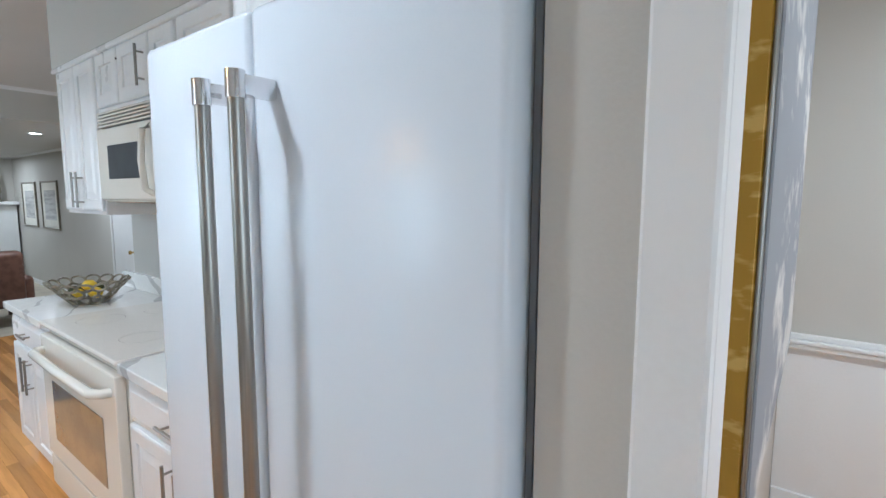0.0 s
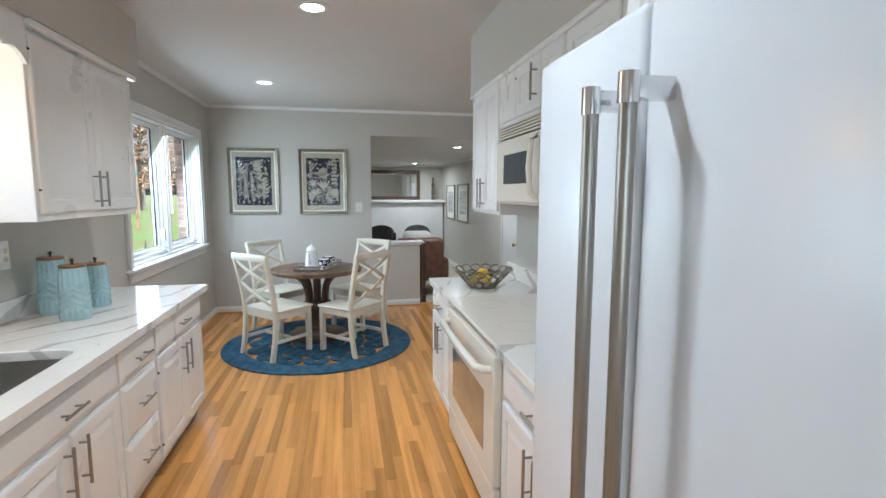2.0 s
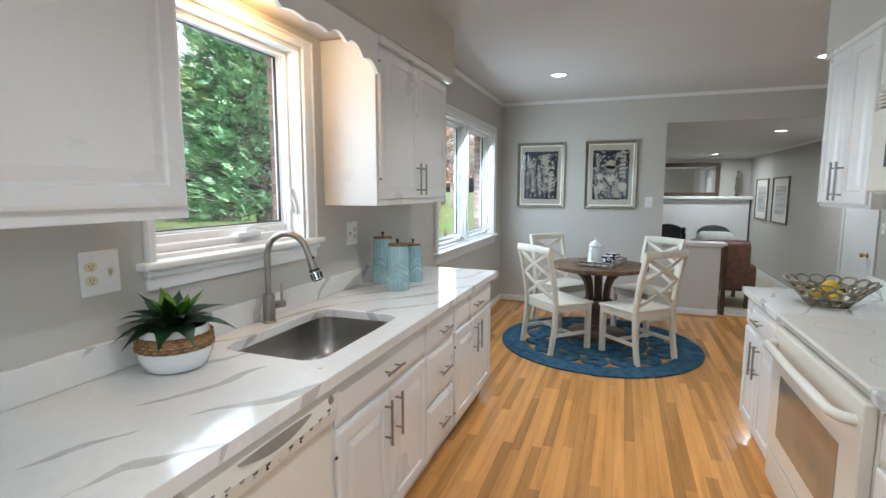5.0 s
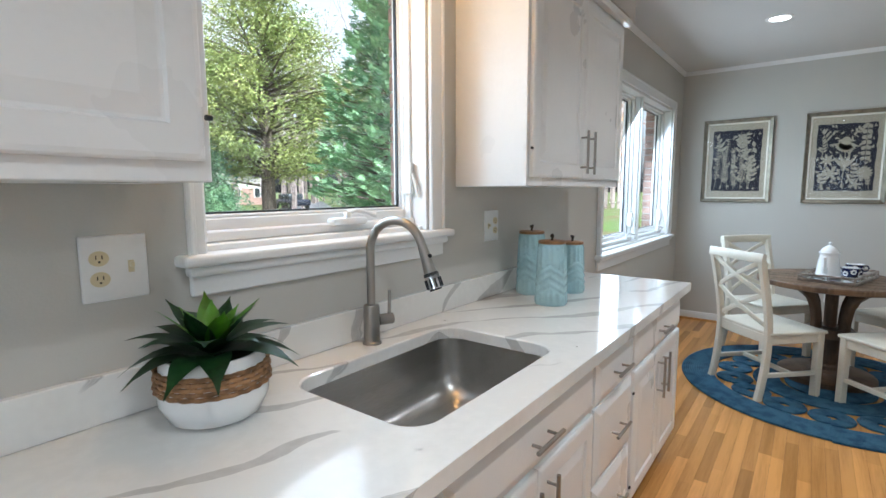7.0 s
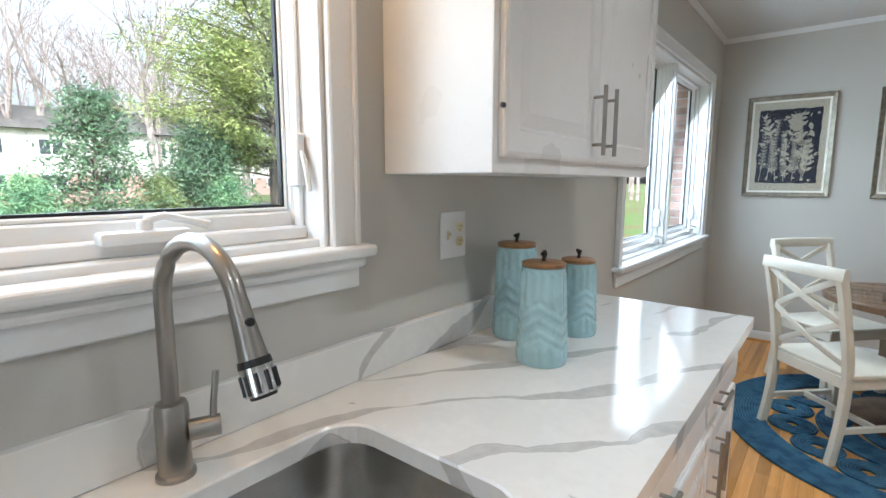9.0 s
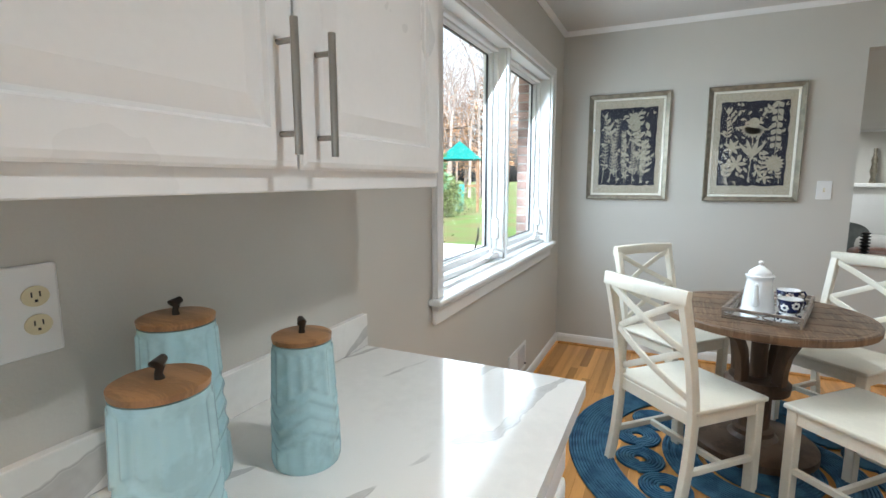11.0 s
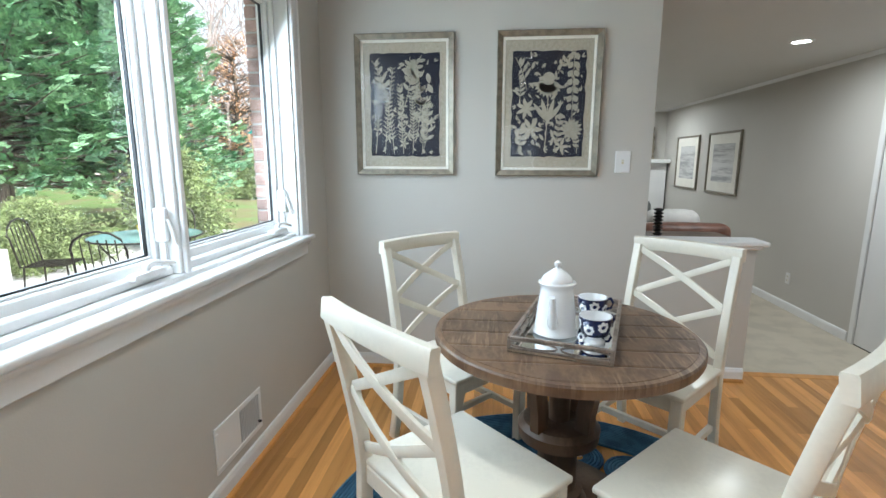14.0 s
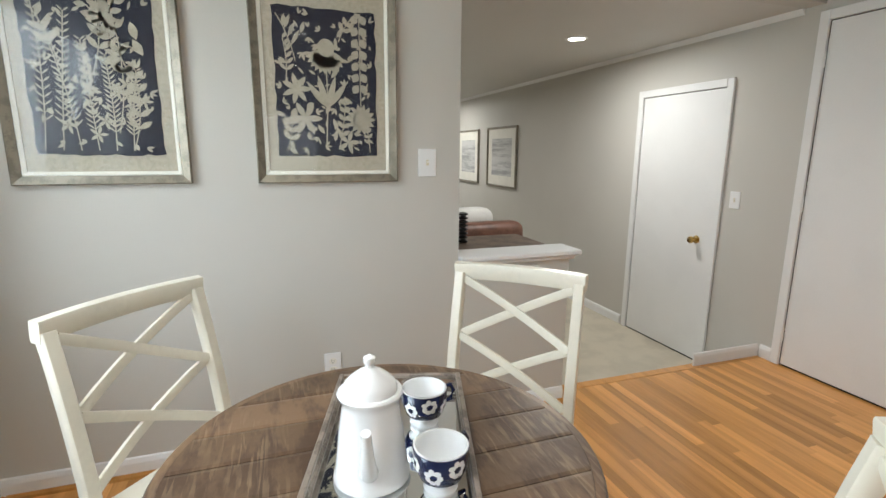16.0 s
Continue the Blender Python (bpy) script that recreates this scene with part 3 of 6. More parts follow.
# ---- doors ----
def flat_door(name, x0, x1, z0, z1, label, knob, dark=True):
    """A flush door in the north wall (face y=3.64), with casing."""
    d = thing(name, pose(0, 3.64, 0), label, "door", kind="structure")
    part("leaf", cube(x0, x1, -0.008, 0.0, z0 + 0.012, z1, bevel=0.002), WHITE, d)
    bm = bmesh.new()
    c = 0.065
    for q in ((x0 - c, x0 - 0.006, -0.022, -0.001, z0, z1 + c), (x1 + 0.006, x1 + c, -0.022, -0.001, z0, z1 + c), (x0 - 0.006, x1 + 0.006, -0.022, -0.001, z1 + 0.006, z1 + c)):
        box(bm, *q, bevel=0.004)
    part("casing", bm, WHITE, d)
    # black strips put the shade of the door gap into colour
    bm = bmesh.new()
    box(bm, x0 - 0.006, x0, -0.004, 0.0, z0, z1)
    box(bm, x1, x1 + 0.006, -0.004, 0.0, z0, z1)
    box(bm, x0, x1, -0.004, 0.0, z1, z1 + 0.006)
    box(bm, x0, x1, -0.004, 0.0, z0 + 0.001, z0 + 0.012)
    part("gap", bm, BLACK, d, "black strip for the shaded gap round the door leaf")
    for hz in (z0 + 0.22, (z0 + z1) / 2, z1 - 0.22):
        bm = bmesh.new()
        tube(bm, [(x0 - 0.004, -0.014, hz - 0.045), (x0 - 0.004, -0.014, hz + 0.045)], 0.006, 8)
        part("hinge", bm, WHITE, d, "painted butt hinge", 40)
    if knob:
        bm = bmesh.new()
        lathe(bm, [(0.032, 0), (0.032, 0.006), (0.012, 0.012), (0.011, 0.035), (0.024, 0.045), (0.029, 0.06), (0.024, 0.072), (0.0, 0.076)], 18)
        bmesh.ops.transform(bm, matrix=pose(knob, -0.008, z0 + 1.0, 90), verts=bm.verts)
        part("knob", bm, BRASS, d, "polished brass knob", 40)


flat_door("door_1", -7.66, -6.80, LOWFLOOR, 1.885, "closed flush white door with brass knob and white casing", -6.93)
flat_door("door_2", -6.125, -5.2, 0.0, 2.19, "closed flush white dining room door in white casing", None)

# doorway casing beside the refrigerator
structure("trim_doorway", [(0.402, 0.468, 1.40, 1.43, 0, 2.3), (0.4305, 0.468, 1.43, 1.52, 0, 2.3)], WHITE, "white painted doorway casing", "trim", 0.004)


# ---- recessed lights ----
def recessed(x, y, z):
    r = thing("recessed_light", pose(x, y, z), "round white recessed ceiling light switched on", "ceiling light", "recessed ceiling lights")
    bm = bmesh.new()
    lathe(bm, [(0.066, -0.001), (0.066, -0.007), (0.086, -0.005), (0.09, -0.001)], 32)
    part("trim_ring", bm, WHITE, r, "", 40)
    bm = bmesh.new()
    lathe(bm, [(0.0, -0.0035), (0.064, -0.003), (0.064, -0.001)], 28)
    part("lens", bm, CANLIGHT, r, "glowing lens")


# the last fixture is out of view, added to go with its fill lamp
for c in CANS:
    recessed(*c)


# ---- kitchen cabinets ----
def pull(parent, at, length, upright, side):
    """A brushed bar pull standing off a face that looks along side (+1: +y, -1: -y)."""
    bm = bmesh.new()
    x, y, z = at
    d = Vector((0, 0, 1)) if upright else Vector((1, 0, 0))
    c = Vector((x, y + side * 0.032, z))
    tube(bm, [c - d * length / 2, c + d * length / 2], 0.006, 10)
    for s in (-1, 1):
        q = c + d * s * (length / 2 - 0.03)
        tube(bm, [q - Vector((0, side * 0.032, 0)), q], 0.0045, 8)
    return part("handle", bm, STEEL, parent, "brushed steel bar pull", 40)


def panel(parent, name, x0, x1, z0, z1, y, side, rings=DOORRINGS, handle=None, hlen=0.15):
    """A raised-panel door or drawer front between x0 and x1 on the face y."""
    bm = bmesh.new()
    m = Matrix.Translation(((x0 + x1) / 2, y, z0)) @ (Matrix.Identity(4) if side > 0 else Matrix.Rotation(math.pi, 4, "Z"))
    rings_panel(bm, abs(x1 - x0), z1 - z0, rings, m)
    p = part(name, bm, CABINET, parent)
    if handle:
        hx, hz, up = handle
        pull(p, (hx, y + side * 0.019, hz), hlen, up, side)
    return p


def hinge_pin(parent, x, y, z):
    part("hinge", cube(x - 0.007, x + 0.007, y - 0.004, y + 0.004, z - 0.005, z + 0.005, bevel=0.002), BLACK, parent, "small dark hinge tip")


FB = -0.05            # face frame plane of the sink side
KICK = 0.1


def base_cabinet(x0, x1, label):
    c = thing("base_cabinet", pose(0, 0, 0), label, "cabinet", "base cabinets")
    bm = bmesh.new()
    box(bm, x0, x1, -0.68, FB, KICK, 0.873, 0.002)
    box(bm, x0, x1, -0.68, FB - 0.06, 0.0, KICK)
    part("body", bm, CABINET, c)
    return c


# sink base, hollow under the bowl
c = thing("base_cabinet", pose(0, 0, 0), "white raised-panel sink base cabinet with bar pulls", "cabinet", "base cabinets")
bm = bmesh.new()
box(bm, -1.86, -1.035, -0.68, FB, KICK, 0.64, 0.002)
box(bm, -1.86, -1.035, -0.68, FB - 0.06, 0.0, KICK)
box(bm, -1.86, -1.035, FB - 0.02, FB, 0.64, 0.873)
part("body", bm, CABINET, c)
panel(c, "drawer", -1.845, -1.05, 0.70, 0.845, FB, 1, DRAWERRINGS, (-1.45, 0.775, False))
panel(c, "door", -1.445, -1.05, 0.13, 0.685, FB, 1, handle=(-1.40, 0.565, True), hlen=0.19)
panel(c, "door", -1.845, -1.451, 0.13, 0.685, FB, 1, handle=(-1.50, 0.565, True), hlen=0.19)
hinge_pin(c, -1.042, FB + 0.016, 0.6)
# drawer stack
c = base_cabinet(-2.29, -1.86, "white three-drawer base cabinet with bar pulls")
for z0, z1 in ((0.13, 0.40), (0.415, 0.685), (0.70, 0.845)):
    panel(c, "drawer", -2.275, -1.875, z0, z1, FB, 1, DRAWERRINGS, (-2.075, (z0 + z1) / 2, False))
# double door
c = base_cabinet(-3.12, -2.29, "white raised-panel base cabinet with two doors and a drawer")
panel(c, "drawer", -3.10, -2.305, 0.70, 0.845, FB, 1, DRAWERRINGS, (-2.7, 0.775, False))
panel(c, "door", -2.70, -2.305, 0.13, 0.685, FB, 1, handle=(-2.66, 0.56, True), hlen=0.19)
panel(c, "door", -3.10, -2.706, 0.13, 0.685, FB, 1, handle=(-2.75, 0.56, True), hlen=0.19)
hinge_pin(c, -2.297, FB + 0.016, 0.6)
hinge_pin(c, -2.297, FB + 0.016, 0.2)
# filler cabinet beyond the dishwasher
c = base_cabinet(-0.43, 2.0, "white base cabinets running on beside the dishwasher")
for x0, x1 in ((-0.415, 0.1), (0.115, 0.6), (0.615, 1.2)):
    panel(c, "door", x0, x1, 0.13, 0.845, FB, 1)

# dishwasher
dw = thing("dishwasher", pose(0, 0, 0), "bisque built-in dishwasher with curved control panel", "dishwasher")
part("door", cube(-1.03, -0.435, -0.6, FB + 0.012, 0.11, 0.74, bevel=0.006), BISQUE, dw)
bm = bmesh.new()
prof = [(FB + 0.006, 0.742), (FB + 0.03, 0.75), (FB + 0.036, 0.79), (FB + 0.03, 0.84), (FB + 0.012, 0.862), (-0.3, 0.866), (-0.3, 0.742)]
r0 = [bm.verts.new((-1.03, y, z)) for y, z in prof]
r1 = [bm.verts.new((-0.435, y, z)) for y, z in prof]
for i in range(len(prof)):
    bm.faces.new((r0[i], r0[(i + 1) % 7], r1[(i + 1) % 7], r1[i]))
bm.faces.new(r0), bm.faces.new(r1)
cp = part("control_panel", bm, BISQUE, dw)
bm = bmesh.new()
lathe(bm, [(0.0, 0.004), (0.012, 0.004), (0.015, 0.0)], 18)
bmesh.ops.transform(bm, matrix=pose(-0.995, FB + 0.031, 0.83, -80), verts=bm.verts)
part("badge", bm, STEEL, cp, "round metal badge", 40)
# crescent hand recess as a solid piece whose darker bisque holds the recess shade, with printed marks and dots along
# the curve under it
bm = bmesh.new()
rows = []
for i in range(17):
    u = -1 + i / 8
    x = -0.735 + 0.15 * u
    top_, low_ = 0.836 - 0.004 * u * u, 0.836 - 0.004 * u * u - 0.034 * (1 - u * u) - 0.001
    rows.append([bm.verts.new((x, y, z)) for y, z in ((FB + 0.022, low_), (FB + 0.0368, low_), (FB + 0.034, top_), (FB + 0.022, top_))])
for a, b in zip(rows, rows[1:]):
    for k in range(4):
        bm.faces.new((a[k], a[(k + 1) % 4], b[(k + 1) % 4], b[k]))
bm.faces.new(rows[0][::-1]), bm.faces.new(rows[-1])
part("grip", bm, mat("shaded_bisque", (0.3, 0.28, 0.24), 0.4, var=0.04), cp, "crescent grip with the recess shade in its colour")
for i in range(11):
    u = -1 + i / 5
    x, z = -0.735 + 0.24 * u, 0.762 + 0.024 * u * u
    if i != 5:
        part("marking", cube(x - 0.012, x + 0.008, FB + 0.03, FB + 0.0364, z + 0.016, z + 0.0185), DARKGAP, cp, "small printed bar")
        part("marking", cube(x - 0.009, x + 0.005, FB + 0.03, FB + 0.0362, z + 0.0115, z + 0.0135), DARKGAP, cp, "small printed bar")
    part("button", cube(x - 0.004, x + 0.004, FB + 0.026, FB + 0.0365, z + 0.0, z + 0.008, bevel=0.002), BLACK if i % 3 == 0 else OUTLETM, cp, "small push button")
# dark strip that stands for the shade in the seam
part("panel_seam", cube(-1.028, -0.437, FB + 0.008, FB + 0.0135, 0.7385, 0.7425), DARKGAP, dw, "thin dark strip for the shaded seam under the controls")
part("toe_plate", cube(-1.03, -0.435, -0.5, FB - 0.05, 0.0, 0.105), BISQUE, dw)


# ---- worktop with sink cut-out ----
def rounded(x0, x1, y0, y1, r, n=6):
    pts = []
    for cx, cy, a0 in ((x1 - r, y1 - r, 0), (x0 + r, y1 - r, 90), (x0 + r, y0 + r, 180), (x1 - r, y0 + r, 270)):
        for i in range(n + 1):
            a = radians(a0 + 90 * i / n)
            pts.append((cx + r * math.cos(a), cy + r * math.sin(a)))
    return pts


SK = (-1.755, -1.075, -0.555, -0.125)
bm = bmesh.new()
hole = rounded(*SK, 0.075)
X0, X1, YB, YF = -3.184, 2.0, -0.70, -0.004
mid = rounded(SK[0] - 0.05, SK[1] + 0.05, SK[2] - 0.05, SK[3] + 0.05, 0.02)
for z0, z1 in ((0.875, 0.915),):
    lo = [bm.verts.new((x, y, z0)) for x, y in hole]
    hi = [bm.verts.new((x, y, z1 - 0.004)) for x, y in hole]
    cx, cy = (SK[0] + SK[1]) / 2, (SK[2] + SK[3]) / 2
    ch = [bm.verts.new((cx + (x - cx) * 1.012, cy + (y - cy) * 1.015, z1)) for x, y in hole]
    sq = [bm.verts.new((x, y, z1)) for x, y in mid]
    sl = [bm.verts.new((x, y, z0)) for x, y in mid]
    for i in range(len(hole)):
        j = (i + 1) % len(hole)
        bm.faces.new((lo[i], lo[j], hi[j], hi[i]))
        bm.faces.new((hi[i], hi[j], ch[j], ch[i]))
        bm.faces.new((ch[i], ch[j], sq[j], sq[i]))
        bm.faces.new((lo[i], lo[j], sl[j], sl[i]))
a0, a1, b0, b1 = SK[0] - 0.05, SK[1] + 0.05, SK[2] - 0.05, SK[3] + 0.05
for q in ((X0, a0, YB, YF), (a1, X1, YB, YF), (a0, a1, YB, b0), (a0, a1, b1, YF)):
    box(bm, *q, 0.875, 0.915)
bmesh.ops.remove_doubles(bm, verts=bm.verts, dist=0.0005)
counter = solid("worktop", bm, QUARTZ, "white quartz worktop with grey veins and undermount sink cut-out", "worktop")
solid("backsplash", cube(2.0, -3.184, -0.70, -0.68, 0.916, 1.02, bevel=0.002), QUARTZ, "low white veined quartz upstand behind the sink", "backsplash")
# sink
sink = thing("sink", pose(0, 0, 0), "stainless steel undermount single-bowl sink", "sink")
bm = bmesh.new()
levels = [(0.006, 0.874, 0.08), (0.008, 0.86, 0.08), (0.0, 0.76, 0.08), (-0.01, 0.70, 0.085), (-0.035, 0.672, 0.09), (-0.08, 0.664, 0.07)]
loops = []
for d, z, r in levels:
    loops.append([bm.verts.new((x, y, z)) for x, y in rounded(SK[0] - d, SK[1] + d, SK[2] - d, SK[3] + d, r)])
for a, b in zip(loops, loops[1:]):
    for i in range(len(a)):
        bm.faces.new((a[i], a[(i + 1) % len(a)], b[(i + 1) % len(a)], b[i]))
bm.faces.new(loops[-1])
part("bowl", bm, SINKM, sink, "", 60)
bm = bmesh.new()
lathe(bm, [(0.045, 0.0), (0.045, 0.004), (0.036, 0.005), (0.03, 0.001), (0.012, 0.001), (0.01, 0.006), (0, 0.007)], 20, (-1.415, -0.34, 0.664))
part("drain", bm, CHROME, sink, "chrome basket drain", 40)

# faucet
fa = thing("faucet", pose(-1.44, -0.622, 0.915), "brushed steel pull-down kitchen faucet", "faucet")
bm = bmesh.new()
lathe(bm, [(0.031, 0), (0.031, 0.006), (0.026, 0.01), (0.026, 0.12), (0.023, 0.128), (0.016, 0.13)], 24)
part("base", bm, STEEL, fa, "", 40)
bm = bmesh.new()
pts = [(0, 0, 0.12), (0, 0, 0.3)]
R = 0.1
for i in range(1, 15):
    a = radians(180 - 165 * i / 14)
    pts.append((-0.02 * (1 + math.cos(a)) * 0.5, R + R * math.cos(a), 0.3 + R * math.sin(a)))
tube(bm, pts, 0.0135, 14)
part("spout", bm, STEEL, fa, "", 50)
bm = bmesh.new()
e, d = Vector(pts[-1]), (Vector(pts[-1]) - Vector(pts[-2])).normalized()
tube(bm, [e, e + d * 0.05, e + d * 0.09], [0.014, 0.017, 0.021], 16)
part("spray_head", bm, STEEL, fa, "", 50)
bm = bmesh.new()
tube(bm, [e + d * 0.09, e + d * 0.1, e + d * 0.13], [0.022, 0.023, 0.023], 16)
nz = part("nozzle", bm, CHROME, fa, "", 50)
n1 = d.cross(Vector((1, 0, 0))).normalized()
n2 = d.cross(n1)
for k in range(10):
    o_ = (n1 * math.cos(k * math.pi / 5) + n2 * math.sin(k * math.pi / 5)) * 0.0225
    bm = bmesh.new()
    tube(bm, [e + d * 0.1 + o_, e + d * 0.127 + o_], 0.0032, 6)
    part("grip_bar", bm, BLACK, nz, "black rubber grip bar", 50)
bm = bmesh.new()
tube(bm, [e + d * 0.128, e + d * 0.135], [0.019, 0.018], 16)
part("spray_face", bm, BLACK, fa, "black rubber spray face", 50)
bm = bmesh.new()
tube(bm, [e + d * 0.082, e + d * 0.092], [0.0222, 0.0234], 16)
part("collar", bm, BLACK, fa, "black collar ring", 50)
bm = bmesh.new()
f0 = e + d * 0.03 + Vector((0, 0.008, 0))
tube(bm, [f0, f0 + Vector((0, 0.012, 0.003))], [0.007, 0.006], 10)
part("spray_button", bm, BLACK, fa, "black spray button", 50)
bm = bmesh.new()
tube(bm, [(-0.02, 0.012, 0.075), (-0.065, 0.03, 0.075)], 0.018, 16)
part("valve", bm, STEEL, fa, "", 50)
bm = bmesh.new()
tube(bm, [(-0.055, 0.025, 0.085), (-0.06, 0.022, 0.12), (-0.07, 0.014, 0.165)], [0.006, 0.0055, 0.006], 10)
part("lever", bm, STEEL, fa, "", 50)


# ---- wall cabinets ----
def wall_cabinet(x0, x1, z0, z1, yb, yf, label):
    c = thing("wall_cabinet", pose(0, 0, 0), label, "cabinet", "wall cabinets")
    part("body", cube(x0, x1, min(yb, yf), max(yb, yf), z0, z1, bevel=0.002), CABINET, c)
    return c


UF = -0.375
c = wall_cabinet(-3.06, -2.009, 1.42, 2.283, -0.699, UF, "white raised-panel wall cabinet with two doors")
panel(c, "door", -2.53, -2.03, 1.455, 2.235, UF, 1, handle=(-2.492, 1.57, True), hlen=0.19)
panel(c, "door", -3.04, -2.536, 1.455, 2.235, UF, 1, handle=(-2.577, 1.57, True), hlen=0.19)
hinge_pin(c, -2.022, UF + 0.016, 1.56)
hinge_pin(c, -2.022, UF + 0.016, 2.16)
part("cornice", cube(-3.085, -2.009, UF, -0.33, 2.25, 2.284, bevel=0.008), CABINET, c)
c = wall_cabinet(-0.812, 1.9, 1.42, 2.283, -0.699, UF, "white raised-panel wall cabinets beside the window")
for i, x1 in enumerate((-0.15, 0.38, 0.91)):
    panel(c, "door", x1, x1 + 0.525, 1.455, 2.235, UF, 1, handle=(x1 + (0.49 if i % 2 == 0 else 0.035), 1.57, True), hlen=0.19)
panel(c, "door", -0.795, -0.155, 1.455, 2.235, UF, 1)
hinge_pin(c, -0.803, UF + 0.016, 1.53)
part("cornice", cube(-0.812, 1.9, UF, -0.33, 2.25, 2.284, bevel=0.008), CABINET, c)

# scalloped valance between the wall cabinets
bm = bmesh.new()
xs, N = (-2.009, -0.812), 96
prev = None
for i in range(N + 1):
    u = i / N
    x = xs[0] + (xs[1] - xs[0]) * u
    e = min(u, 1 - u) * 2
    z = 2.09 + 0.075 * min(1, e * 2.2) + 0.03 * abs(math.sin(e * math.pi * 4.0)) * (1 if e < 0.75 else 0.35)
    q = [bm.verts.new((x, y, zz)) for y, zz in ((UF, z), (UF + 0.019, z), (UF + 0.019, 2.283), (UF, 2.283))]
    if prev:
        for k in range(4):
            bm.faces.new((prev[k], prev[(k + 1) % 4], q[(k + 1) % 4], q[k]))
    else:
        bm.faces.new(q)
    prev = q
bm.faces.new(prev)
solid("valance", bm, CABINET, "white scalloped wooden valance above the sink window", "valance")
sl = thing("sink_light", pose(-1.35, -0.5, 2.284), "small warm under-soffit light above the sink", "ceiling light")
bm = bmesh.new()
lathe(bm, [(0.0, -0.045), (0.035, -0.035), (0.05, -0.012), (0.052, 0)], 20)
part("shade", bm, emit("warm_lens", (1.0, 0.72, 0.38), 5.0), sl, "glowing warm lens", 40)

# ---- cooking side ----
RF, RB = 1.60, 2.2     # face frame and wall


def base_right(x0, x1, label):
    c = thing("base_cabinet", pose(0, 0, 0), label, "cabinet", "base cabinets")
    bm = bmesh.new()
    box(bm, x0, x1, RF, RB - 0.01, KICK, 0.873, 0.002)
    box(bm, x0, x1, RF + 0.06, RB - 0.01, 0.0, KICK)
    part("body", bm, CABINET, c)
    return c


RX = (-2.42, -1.455)
c = base_right(-3.115, RX[0] - 0.004, "white raised-panel base cabinet beside the range")
panel(c, "drawer", -3.10, -2.44, 0.70, 0.845, RF, -1, DRAWERRINGS, (-2.77, 0.775, False))
panel(c, "door", -3.10, -2.773, 0.13, 0.685, RF, -1, handle=(-2.81, 0.56, True), hlen=0.19)
panel(c, "door", -2.767, -2.44, 0.13, 0.685, RF, -1, handle=(-2.73, 0.56, True), hlen=0.19)
c = base_right(RX[1] + 0.004, -0.64, "white raised-panel base cabinet between range and refrigerator")
panel(c, "drawer", -1.435, -0.66, 0.70, 0.845, RF, -1, DRAWERRINGS, (-1.05, 0.775, False))
panel(c, "door", -1.435, -1.05, 0.13, 0.685, RF, -1, handle=(-1.09, 0.56, True), hlen=0.19)
panel(c, "door", -1.044, -0.66, 0.13, 0.685, RF, -1, handle=(-1.005, 0.56, True), hlen=0.19)
solid("worktop", cube(-3.146, RX[0] - 0.003, 1.56, 2.195, 0.876, 0.915, bevel=0.003), QUARTZ, "white veined quartz worktop beside the range", "worktop")
solid("worktop", cube(RX[1] + 0.003, -0.63, 1.56, 2.195, 0.876, 0.915, bevel=0.003), QUARTZ, "short white veined quartz worktop by the refrigerator", "worktop")
solid("backsplash", cube(-3.146, -0.63, 2.18, 2.199, 0.916, 1.02, bevel=0.002), QUARTZ, "low white quartz upstand behind the range", "backsplash")

rg = thing("range", pose(0, 0, 0), "bisque drop-in electric range with glass hob and oven door", "oven")
part("body", cube(RX[0], RX[1], RF - 0.005, 2.17, 0.09, 0.9, bevel=0.003), BISQUE, rg)
part("hob", cube(RX[0], RX[1], 1.555, 2.17, 0.9, 0.921, bevel=0.008, seg=2), HOB, rg, "pale glass ceramic hob")
for cx, cy, r in ((-2.2, 1.75, 0.1), (-1.72, 1.75, 0.085), (-2.18, 2.02, 0.08), (-1.7, 2.02, 0.1)):
    bm = bmesh.new()
    tube(bm, [(cx + r * math.cos(2 * math.pi * i / 40), cy + r * math.sin(2 * math.pi * i / 40), 0.9205) for i in range(40)], 0.0016, 4, True)
    part("hob_ring", bm, HOBRING, rg, "printed cooking ring")
od = part("oven_door", cube(RX[0] + 0.015, RX[1] - 0.015, RF - 0.045, RF - 0.006, 0.27, 0.86, bevel=0.006, seg=2), BISQUE, rg)
part("oven_window", cube(RX[0] + 0.16, RX[1] - 0.16, RF - 0.0475, RF - 0.044, 0.37, 0.66, bevel=0.001), OVENGLASS, od, "brown tinted oven glass")
bm = bmesh.new()
hx0, hx1, hy = RX[0] + 0.06, RX[1] - 0.06, RF - 0.045
tube(bm, [(hx0, hy + 0.01, 0.79), (hx0 + 0.012, hy - 0.03, 0.79), (hx0 + 0.05, hy - 0.052, 0.79), ((hx0 + hx1) / 2, hy - 0.058, 0.79), (hx1 - 0.05, hy - 0.052, 0.79), (hx1 - 0.012, hy - 0.03, 0.79), (hx1, hy + 0.01, 0.79)], 0.019, 12)
part("oven_handle", bm, BISQUE, od, "", 60)
part("drawer_front", cube(RX[0] + 0.015, RX[1] - 0.015, RF - 0.04, RF - 0.006, 0.1, 0.255, bevel=0.008, seg=2), BISQUE, rg)
part("toe_plate", cube(RX[0] + 0.01, RX[1] - 0.01, RF + 0.05, RF + 0.1, 0.0, 0.1), BLACK, rg)

